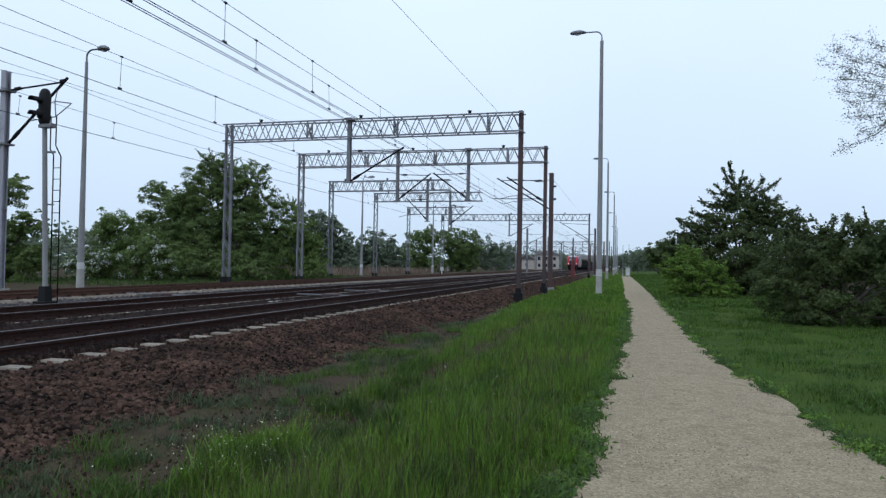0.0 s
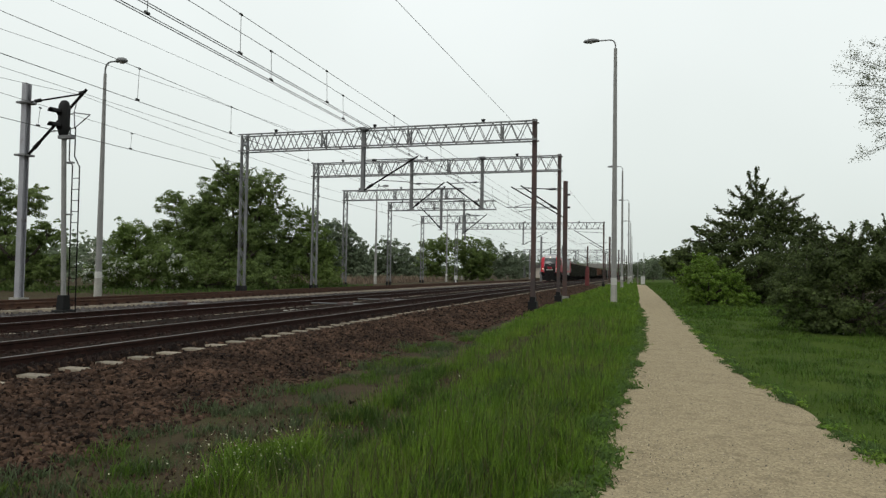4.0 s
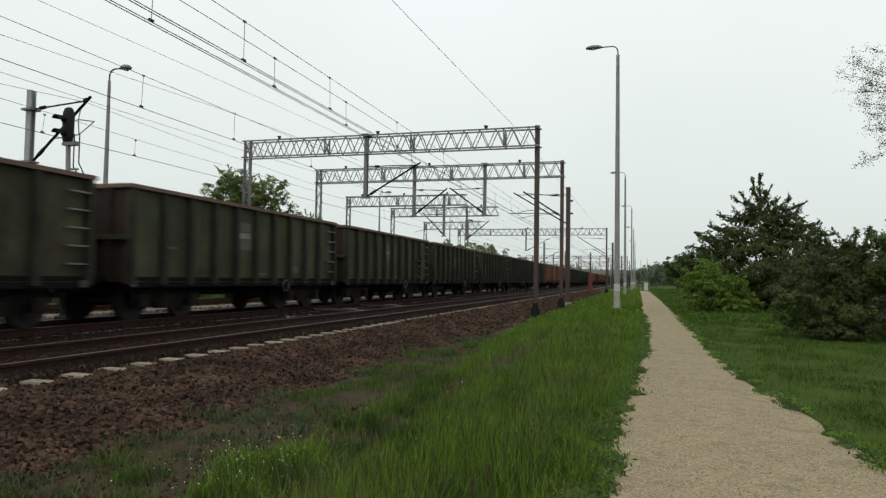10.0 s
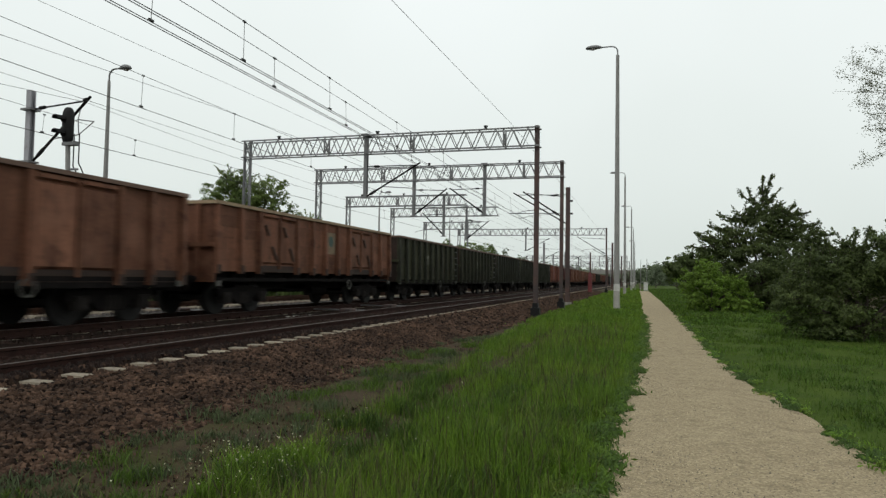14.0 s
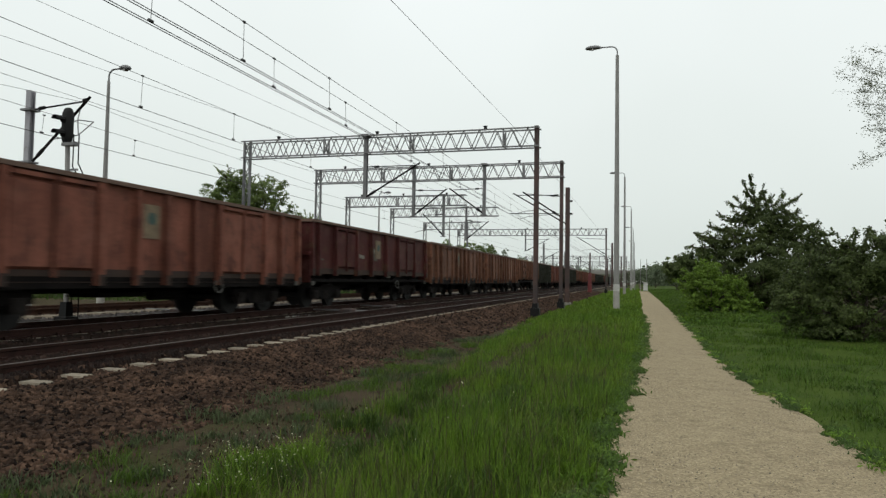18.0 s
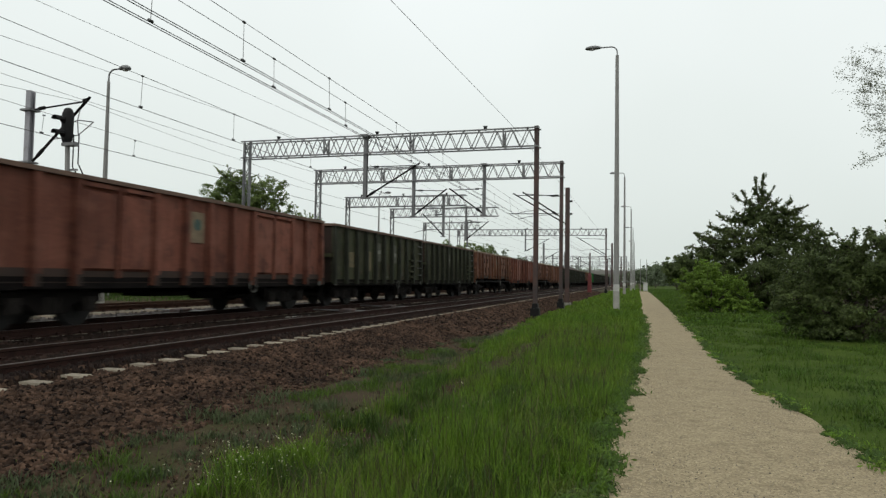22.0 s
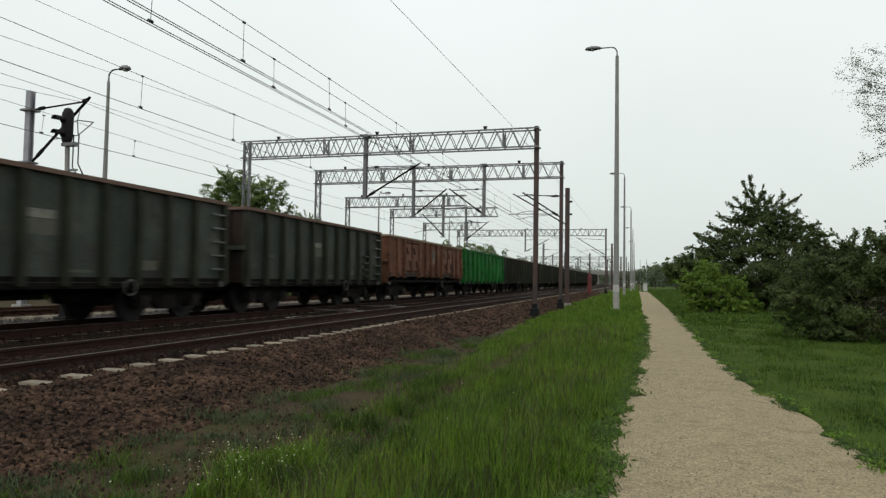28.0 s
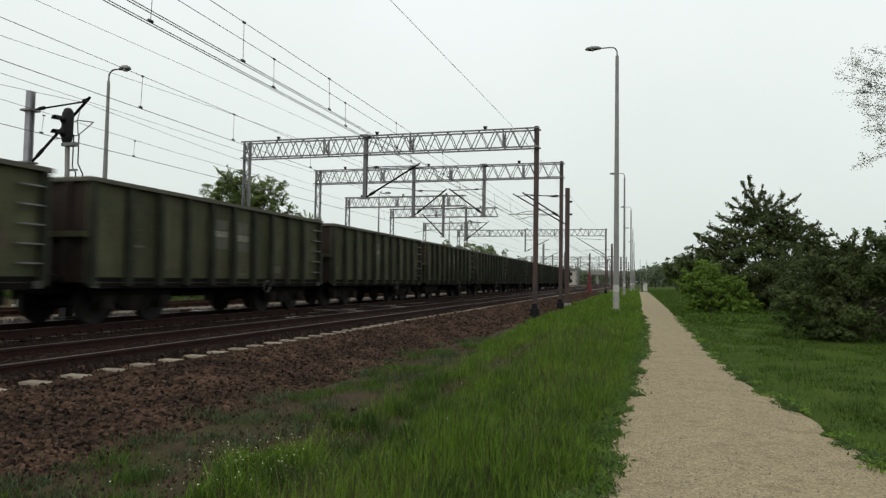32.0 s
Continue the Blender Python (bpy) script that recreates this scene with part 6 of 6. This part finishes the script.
HAWTHORN_LIMBS = [(6.6, 5.9, 6.47, 7.92, 0.24), (6.5, 6.0, 6.0, 7.62, 0.24), (6.6, 6.0, 7.1, 7.2, 0.2), (6.6, 6.3, 6.05, 7.0, 0.25), (6.3, 6.0, 5.05, 6.45, 0.24), (6.2, 5.9, 5.4, 6.75, 0.18), (7.0, 6.0, 7.65, 6.6, 0.2), (7.3, 5.9, 8.2, 6.58, 0.26), (7.6, 5.8, 8.95, 6.4, 0.24), (8.0, 5.5, 8.75, 5.75, 0.24),
         (6.0, 5.4, 4.35, 5.6, 0.27), (5.9, 5.3, 4.7, 5.3, 0.22), (5.3, 4.8, 3.85, 4.9, 0.25), (5.2, 4.6, 4.2, 4.7, 0.22), (4.3, 4.2, 3.1, 4.5, 0.22), (3.9, 3.7, 2.95, 3.75, 0.22), (8.6, 4.9, 9.6, 5.0, 0.3), (9.2, 4.5, 10.35, 4.4, 0.3), (7.0, 6.2, 6.85, 6.9, 0.2)]
tree("hawthorn", "tall dark hawthorn with ragged spiky limbs beside the path", (7.0, 41, 0.05), grow(TIERS, 0.8), 0.075, LEAF_DARK, 19, 3.3, 0.14, 0.8, "hedge", fringe=5, squash=0.6, shoots=20, spines=HAWTHORN_LIMBS, sway=(9, 6.7, 5.2))
tree("shrub", "bright green low shrub at the hedge foot", (3.6, 36.5, 0.05), grow([(3.5, 2.2, 0.62), (2.9, 1.9, 0.6), (2.5, 1.4, 0.5), (3.4, 1.5, 0.8), (4.2, 1.5, 0.6), (4.8, 1.4, 0.45), (3.0, 0.8, 0.7), (4.1, 0.8, 0.6), (2.9, 0.35, 0.5), (3.6, 0.35, 0.55), (4.4, 0.35, 0.6), (5.2, 0.5, 0.7)]), 0.07, LEAF_LIGHT, 20, 3.6, 0.1, 0.4, "hedge", category="shrub", shoots=14)
for i, (y, spec) in enumerate((
        (95, [(5.8, 3.4, 1.9), (7.4, 4.4, 1.8), (4.8, 2.7, 1.6), (6.7, 2.4, 2.2), (9, 3, 2.2)]),
        (130, [(7, 3.4, 2.2), (5, 2.6, 1.6), (9, 3.6, 2.4)]),
        (180, [(4.5, 3.0, 2.2), (7.3, 3.8, 2.5), (10, 4, 3)]),
        (30, [(9.5, 1.9, 1.4), (11, 2.1, 1.4), (12.5, 1.9, 1.4)]),
        (250, [(3, 3.6, 3), (-1, 3.6, 2.6), (7, 4, 3.6)]),
        (330, [(2, 4, 4), (8, 5, 5), (-4, 4, 3.4), (14, 5, 5)]))):
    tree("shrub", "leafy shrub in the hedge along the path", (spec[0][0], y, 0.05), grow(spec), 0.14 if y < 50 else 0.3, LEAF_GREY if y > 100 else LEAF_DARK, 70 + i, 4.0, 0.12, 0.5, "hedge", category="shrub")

# thinly leaved branches that reach in from a tree beyond the hedge
tree("deciduous_tree", "tall tree with thin twigs and few young leaves", (7.6, 16.5, 0.05), [(6.6, 0, 7, 0.9), (7.5, 0, 7.8, 1.3), (8.5, 0, 6.6, 1.4)], 0.024, LEAF_BUD, 23, 0.03, 0.045, 3.2, fringe=2, bark=PALE_BARK, sparse=0.08,
     spines=[(6.9, 6.0, 4.21, 6.33, 0.32), (6.9, 6.2, 4.55, 6.73, 0.32), (6.6, 6.5, 4.95, 6.8, 0.32), (6.8, 6.0, 5.0, 6.3, 0.34), (6.8, 5.9, 4.6, 5.85, 0.34), (6.8, 5.8, 4.58, 5.6, 0.32), (6.7, 5.7, 4.61, 5.29, 0.32), (6.6, 5.6, 4.79, 5.03, 0.32), (6.4, 5.5, 4.64, 4.28, 0.24), (6.2, 5.3, 5.1, 4.7, 0.26)])


def far_wood(name, n, boxes, size, seed, mat, label):
    """Distant woods: leaf clumps along strips (x0, x1, y0, y1, height), one mesh."""
    rng = np.random.default_rng(seed)
    out = []
    for x0, x1, y0, y1, h in boxes:
        k = int(n * (abs(x1 - x0) + abs(y1 - y0)) / sum(abs(b[1] - b[0]) + abs(b[3] - b[2]) for b in boxes))
        u = rng.uniform(0, 1, k)
        x, y = x0 + (x1 - x0) * u + rng.normal(0, 1.5, k), y0 + (y1 - y0) * u + rng.normal(0, 1.5, k)
        top = h * (0.72 + 0.16 * np.sin(u * 37 + seed) + 0.1 * np.sin(u * 91 + 2) + 0.06 * np.sin(u * 211))
        out.append(np.stack([x, y, 0.1 + top * rng.uniform(0, 1, k) ** 0.7], -1))
    me = leaves_at(name, np.concatenate(out), size, rng, 1.3)
    me.materials.append(mat)
    return tagged(new(name, me), label, "woods", kind="stuff")


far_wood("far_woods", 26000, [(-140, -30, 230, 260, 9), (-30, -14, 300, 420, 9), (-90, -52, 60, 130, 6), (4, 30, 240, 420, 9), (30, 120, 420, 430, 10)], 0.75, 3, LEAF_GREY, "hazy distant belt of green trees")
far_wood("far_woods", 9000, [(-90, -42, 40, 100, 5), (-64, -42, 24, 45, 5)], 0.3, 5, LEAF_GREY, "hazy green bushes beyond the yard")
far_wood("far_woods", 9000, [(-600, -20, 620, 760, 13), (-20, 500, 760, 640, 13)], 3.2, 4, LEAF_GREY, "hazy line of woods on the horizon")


def blades(name, n, xr, yr, h, w, seed, mat, label, dens=None, skew=2.0, zoff=0.0, clump=0.0):
    """Grass blades: narrow bent triangles, three to a blade; clump: the share that grows in tussocks and leans out of them."""
    rng = np.random.default_rng(seed)
    x = rng.uniform(*xr, n)
    y = yr[0] + (yr[1] - yr[0]) * rng.uniform(0, 1, n) ** skew
    b = rng.uniform(0, 6.28, n)
    tall = np.ones(n)
    if clump:
        m = max(1, n // 55)
        cx, cy = rng.uniform(*xr, m), yr[0] + (yr[1] - yr[0]) * rng.uniform(0, 1, m) ** skew
        size = rng.uniform(0.35, 1.5, m) ** 1.3
        k = rng.integers(0, m, n)
        inside = rng.uniform(0, 1, n) < clump
        ox, oy = (rng.normal(0, 0.075, n) * np.sqrt(size[k]) * np.clip(y / 7, 1, 3) for _ in range(2))
        x, y = np.where(inside, cx[k] + ox, x), np.where(inside, cy[k] + oy, y)
        b = np.where(inside, np.arctan2(oy, ox) + rng.normal(0, 0.5, n), b)
        tall = np.where(inside, size[k], rng.uniform(0.4, 0.75, n))
        keep = (x > xr[0]) & (x < xr[1]) & (y > yr[0])
        x, y, b, tall = x[keep], y[keep], b[keep], tall[keep]
        n = len(x)
    if dens is not None:
        keep = rng.uniform(0, 1, n) < dens(x, y)
        x, y, b, tall = x[keep], y[keep], b[keep], tall[keep]
        n = len(x)
    hh = h * rng.uniform(0.45, 1.15, n) * tall * (0.8 + 0.35 * wavy(x * 1.3, y * 1.1))
    gap = np.minimum(np.abs(x - np.interp(y, PY, PL)), np.abs(x - np.interp(y, PY, PR)))
    hh *= np.clip(0.6 + gap * 1.4, 0.6, 1) * (1 - 0.5 * dip(x, y)) * np.clip(1.0 - 0.45 * (np.interp(x, [-3.4, -2.6], [1, 0]) * (y < 40)), 0.5, 1)
    ww = w * rng.uniform(0.6, 1.3, n) * np.clip(y / 9, 1, 3)
    a, lean = rng.uniform(0, 6.28, n), rng.uniform(0.05, 0.55, n) * hh
    side = np.stack([np.cos(a), np.sin(a), np.zeros(n)], -1)
    fall = np.stack([np.cos(b), np.sin(b), np.zeros(n)], -1) * lean[:, None]
    base = np.stack([x, y, lay(x) + zoff - 0.01], -1)
    up = np.array([0, 0, 1.0])
    mid = base + up * (hh * 0.6)[:, None] + fall * 0.3
    tip = base + up * (hh * 0.9)[:, None] + fall
    s = side * ww[:, None] / 2
    v = np.stack([base - s, base + s, mid + s * 0.7, mid - s * 0.7, tip], 1).reshape(-1, 3)
    k = (np.arange(n) * 5)[:, None]
    f = np.concatenate([k + np.array([[0, 1, 2]]), k + np.array([[0, 2, 3]]), k + np.array([[3, 2, 4]])])
    me = np_mesh(name, v, f)
    me.materials.append(mat)
    return tagged(new(name, me), label, "grass", kind="stuff")


def off_path(x, y, over=0.0):
    return 1.0 * ((y > 118) | (x < np.interp(y, PY, PL) + over) | (x > np.interp(y, PY, PR) - over))


def patchy(x, y):
    """Broad uneven patches, about -1 to 1."""
    return (wavy(x * 1.1, y * 0.8) + wavy(y * 1.7 + 3, x * 2.1) + 0.7 * wavy(x * 3.3 + y * 2.0, y * 2.6 - x)) / 1.8


def dip(x, y):
    """1 in the shallow trough that runs through the verge, 0 beside it."""
    line = np.interp(y, [3, 5.3, 7.6, 11.3, 15, 34], [-2.35, -2.4, -2.5, -2.3, -2.3, -2.6]) + 0.07 * np.sin(y * 1.9) + 0.04 * np.sin(y * 5.3)
    return np.exp(-((x - line) / np.interp(y, [3, 12, 34], [0.17, 0.22, 0.3])) ** 2) * np.interp(y, [14, 22], [1, 0])


def verge(x, y):
    edge = np.interp(y, [3, 4.6, 6.2, 8.2, 10.7, 17, 24, 28], [-2.75, -2.9, -3.05, -3.05, -3.05, -3.75, -4.06, -4.1])
    return off_path(x, y, 0.07 * np.sin(x * 40 + y * 23)) * np.clip((x - edge) / 0.25 + 0.5 * patchy(x, y), 0.004, 1) * np.clip(0.95 + 0.6 * patchy(x * 0.9 + 5, y * 0.9), 0.35, 1) * (1 - 0.88 * dip(x, y))


# turf under the grass
ty = np.unique(np.concatenate([np.linspace(-30, 3, 12), np.linspace(3, 40, 190), np.linspace(40, 120, 60), np.linspace(120, 620, 20)]))
for nm, xs, lab in (("turf_verge", np.linspace(-5.2, 0.4, 60), "dense green turf between the ballast and the path"), ("turf_hedge_side", np.linspace(1.5, 14, 70), "short green turf between the path and the hedge")):
    sheet(nm, xs, ty, lambda x, y: lay(x) + 0.012 + 0.025 * wavy(x, y) * np.clip((np.abs(x - 0.8) - 1.6) * 2, 0, 1) - 0.1 * (np.minimum(np.abs(x - np.interp(y, PY, PL)), np.abs(x - np.interp(y, PY, PR))) > 0.1) * (off_path(x, y) < 0.5) - 0.1 * ((verge(x, y) < 0.8) & (x < -1)), TURF, lab, "turf")

blades("verge_grass", 250000, (-4.8, 0.6), (3.0, 34), 0.25, 0.006, 1, GRASS, "lush green grass in tussocks between the track and the path", verge, clump=0.72)
blades("verge_grass", 40000, (-5.0, 0.6), (3.0, 24), 0.2, 0.0075, 5, WEED, "darker coarse grass and weeds between the track and the path", lambda x, y: verge(x, y) * np.clip(0.3 + 1.4 * patchy(x * 1.2 + 2, y * 1.2), 0, 1), clump=0.6)
blades("verge_grass", 42000, (-4.8, 0.6), (28, 150), 0.22, 0.03, 2, GRASS, "lush green grass along the track", lambda x, y: off_path(x, y) * (x > -4.1 + 0.2 * np.sin(y * 0.9)), 1.6)
blades("grass_stalks", 1500, (-3.0, -0.3), (3.2, 20), 0.5, 0.005, 7, DRY, "thin pale flowering grass stalks", off_path)
blades("grass_stalks", 1500, (-2.6, -0.3), (3.2, 20), 0.5, 0.007, 71, SEED, "thin dark brown seed stalks among the grass", off_path)
blades("path_side_grass", 70000, (1.3, 8.0), (4.0, 36), 0.16, 0.0085, 3, DARK_GRASS, "short green grass right up to the hedge", lambda x, y: off_path(x, y, 0.07 * np.sin(x * 40 + y * 23)), clump=0.65)
blades("dead_grass", 8000, (-4.2, -0.4), (3.0, 16), 0.12, 0.005, 8, DRY, "dead brown grass under the green blades", lambda x, y: np.clip(0.2 + 1.2 * patchy(x * 1.6 + 4, y * 1.4 + 1), 0, 1), clump=0.6)
blades("path_side_grass", 24000, (1.3, 8.0), (4.0, 30), 0.14, 0.012, 6, WEED, "darker low weeds in the grass by the hedge", lambda x, y: off_path(x, y) * np.clip(0.1 + 1.5 * patchy(x * 1.1 + 7, y * 0.9), 0, 1), clump=0.5)
blades("path_side_grass", 30000, (0.3, 9), (28, 150), 0.2, 0.04, 4, DARK_GRASS, "green grass along the path", off_path, 1.5)


def tufts(name, n, xr, yr, h, spread, per, seed, mat, label, w=0.016):
    """Separate tufts of leaves on bare ground, as one mesh."""
    rng = np.random.default_rng(seed)
    cx, cy = rng.uniform(*xr, n), yr[0] + (yr[1] - yr[0]) * rng.uniform(0, 1, n) ** 1.5
    size = rng.uniform(0.5, 1.4, n)
    x = np.repeat(cx, per) + rng.normal(0, 1, n * per) * np.repeat(size, per) * spread
    y = np.repeat(cy, per) + rng.normal(0, 1, n * per) * np.repeat(size, per) * spread
    hh = h * np.repeat(size, per) * rng.uniform(0.4, 1.1, n * per)
    m = n * per
    a, b = rng.uniform(0, 6.28, m), rng.uniform(0, 6.28, m)
    side = np.stack([np.cos(a), np.sin(a), np.zeros(m)], -1) * (w * rng.uniform(0.6, 1.4, m))[:, None]
    fall = np.stack([np.cos(b), np.sin(b), np.zeros(m)], -1) * (hh * rng.uniform(0.1, 0.8, m))[:, None]
    z = np.maximum(lay(x), np.where(x < TOE + 0.3, bed(x, y), -1))
    base = np.stack([x, y, z - 0.01], -1)
    up = np.array([0, 0, 1.0])
    mid, tip = base + up * (hh * 0.55)[:, None] + fall * 0.4, base + up * (hh * 0.9)[:, None] + fall
    v = np.stack([base - side * 0.5, base + side * 0.5, mid + side, mid - side, tip], 1).reshape(-1, 3)
    k = (np.arange(m) * 5)[:, None]
    f = np.concatenate([k + np.array([[0, 1, 2]]), k + np.array([[0, 2, 3]]), k + np.array([[3, 2, 4]])])
    me = np_mesh(name, v, f)
    me.materials.append(mat)
    return tagged(new(name, me), label, "weeds", kind="stuff")


tufts("weeds", 70, (-4.5, -3.2), (3.2, 18), 0.12, 0.11, 110, 21, DULL_WEED, "low weeds on the bare soil below the ballast", 0.005)
tufts("weeds", 26, (-4.2, -3.1), (3.2, 16), 0.15, 0.1, 170, 22, DARK_GRASS, "lush tufts of grass and weeds on bare soil", 0.0035)
tufts("verge_weeds", 90, (-3.0, -0.4), (3.2, 10), 0.17, 0.085, 170, 28, WEED, "dark leafy tussocks in the verge grass", 0.005)
tufts("verge_weeds", 60, (2.5, 5.0), (5.5, 14), 0.1, 0.13, 110, 29, WEED, "dark low weeds in the grass by the hedge", 0.008)
tufts("edge_weeds", 60, (-0.85, -0.36), (4.6, 9), 0.12, 0.06, 130, 30, GRASS, "leafy weeds along the edge of the path", 0.008)
blades("rough_grass", 9000, (-36, -20.6), (26, 52), 0.42, 0.014, 13, WEED, "rough green grass at the feet of the trees", None, 1.0)
blades("reeds", 14000, (-46, -26.5), (48, 96), 1.0, 0.03, 12, REED, "strip of dry straw-coloured reeds beyond the yard", None, 1.0)
# small white flowers in the near verge, thickest in one clump
rng_f = np.random.default_rng(9)
fx = np.concatenate([rng_f.normal(-2.72, 0.2, 90), rng_f.normal(-2.7, 0.26, 110), rng_f.uniform(-3.4, -0.8, 50)])
fy_ = np.concatenate([rng_f.normal(4.3, 0.4, 90), np.abs(rng_f.normal(0, 1.0, 110)) + 3.7, rng_f.uniform(3.8, 9, 50)])
flower_me = leaves_at("white_flowers", np.stack([fx, fy_, lay(fx) + rng_f.uniform(0.16, 0.3, 250)], -1), 0.0105, rng_f, 1.4)
flower_me.materials.append(leaf_mat("cream_petals", (0.62, 0.6, 0.42), (0.5, 0.48, 0.34), thin=0.2))
tagged(new("white_flowers", flower_me), "tiny white flowers scattered in the verge grass", "flowers", kind="stuff")
tufts("flower_weeds", 14, (-2.95, -2.5), (3.7, 5.2), 0.22, 0.07, 170, 27, GRASS, "leafy clump of flowering weeds at the edge of the verge", 0.004)
blades("short_grass", 20000, (-4.4, -2.4), (3.0, 24), 0.07, 0.005, 15, DULL_WEED, "sparse short grass on bare soil", lambda x, y: np.clip(0.35 + 0.8 * patchy(x * 1.5, y * 1.5), 0.03, 1), clump=0.5)
scatter_stones("soil_crumbs", 5000, (-4.7, -2.0), (3.0, 18), 0.022, 17, lambda x, y: lay(x), "small stones and crumbs of soil", STONE)
# crumbs of gravel on the path, thickest along its edge towards the track
PEBBLE = material("path_pebble", (0.42, 0.35, 0.23), (0.3, 0.245, 0.16), 3.0, 0.9, fine=30, coords="World", bump=0, island=0.6)

DARK_PEBBLE = material("dark_path_pebble", (0.25, 0.205, 0.145), (0.17, 0.14, 0.1), 3.0, 0.9, fine=30, coords="World", bump=0, island=0.6)


def path_top(x, y):
    """Height of the gently crowned path."""
    left, right = np.interp(y, PY, PL), np.interp(y, PY, PR)
    return 0.012 + 0.02 * np.sin(np.clip((x - left) / (right - left), 0, 1) * np.pi)


def fringe_weeds(name, n, edge, inward, h, seed, mat, label, far=34):
    """Ragged tufts and creeping leaves along one edge of the path, as one mesh."""
    rng = np.random.default_rng(seed)
    y = 3.6 + (far - 3.6) * rng.uniform(0, 1, n) ** 1.8
    y += 0.25 * np.sin(y * 5.1 + seed)
    out = np.abs(rng.normal(0, 0.09, n)) - 0.1 * (rng.uniform(0, 1, n) < 0.3)
    x = np.interp(y, PY, edge) - inward * out
    per = 34
    size = rng.uniform(0.4, 1.5, n)
    px_ = np.repeat(x, per) + rng.normal(0, 0.045, n * per) * np.repeat(size, per)
    py_ = np.repeat(y, per) + rng.normal(0, 0.07, n * per) * np.repeat(size, per)
    z = 0.02 + h * np.repeat(size, per) * rng.uniform(0, 1, n * per) ** 1.5
    me = leaves_at(name, np.stack([px_, py_, z], -1), 0.017, rng, 3.6, np.tile(np.array([0.0, -0.7, 0.6]), (n * per, 1)))
    me.materials.append(mat)
    return tagged(new(name, me), label, "weeds", kind="stuff")


fringe_weeds("edge_weeds", 260, PL, 1, 0.07, 41, DARK_GRASS, "creeping weeds along the ragged path edge")
fringe_weeds("edge_weeds", 260, PL, 1, 0.05, 42, WEED, "dark flat weeds along the ragged path edge")
fringe_weeds("edge_weeds", 230, PR, -1, 0.03, 43, WEED, "dark weeds creeping over the path edge")
fringe_weeds("edge_weeds", 110, PR, -1, 0.04, 44, GRASS, "short grass creeping over the path edge")


def on_path(x, y):
    inner = x - np.interp(y, PY, PL)
    return (1 - off_path(x, y)) * np.clip(1.1 - inner * 0.9, 0.15, 1)


scatter_stones("path_pebbles", 7000, (-0.6, 2.4), (3.0, 18), 0.0105, 33, path_top, "loose dark pebbles trodden into the footpath", DARK_PEBBLE, lambda x, y: 1 - off_path(x, y), 0.15)
scatter_stones("path_pebbles", 15000, (-0.6, 2.4), (3.0, 14), 0.008, 31, path_top, "loose pale pebbles on the footpath", PEBBLE, on_path, 0.15)


# ---------- everything that moves ----------
def motions():
    for ob, behind_ in TRAIN:
        walk(ob, [(t, pose(T2, behind_ - run(t), RAIL)) for t in (0, 4, 8, 12, 16, 20, 24, 28, 32)])
    # how far the wind bends the hawthorn's top limbs, in degrees to the side
    gusts = [(0, -10), (1, -7), (2, -4), (3, 0), (4.5, 5), (6, 10), (7, 9), (8, 3), (9, 2), (10, 4), (11, 10), (12, 11), (13, 3), (14, 18), (15.5, 4), (17, -4), (18, -7), (19, -3),
             (20, 11), (21, 0), (22, 9), (23, 10), (24, -14), (25, 16), (26.5, 2), (28, -7), (29, -5), (30, -11), (31, -8), (31.5, -11), (32, -8)]
    for ob, pivot in SWAYING:
        walk(ob, [(t, Matrix.Translation(pivot) @ pose(0, 0, 0, 0, lean, 0)) for t, lean in gusts])
    turning = {}
    for ob, r in SPINNERS:
        if r not in turning:
            walk(ob, [((k / FPS), pose(0, 0, 0, math.degrees(run(k / FPS) / r) % 360)) for k in range(0, 961)])
            turning[r] = ob.animation_data
        else:
            ob.rotation_mode = "QUATERNION"
            ob.animation_data_create()
            ob.animation_data.action = turning[r].action
            ob.animation_data.action_slot = turning[r].action_slot


motions()
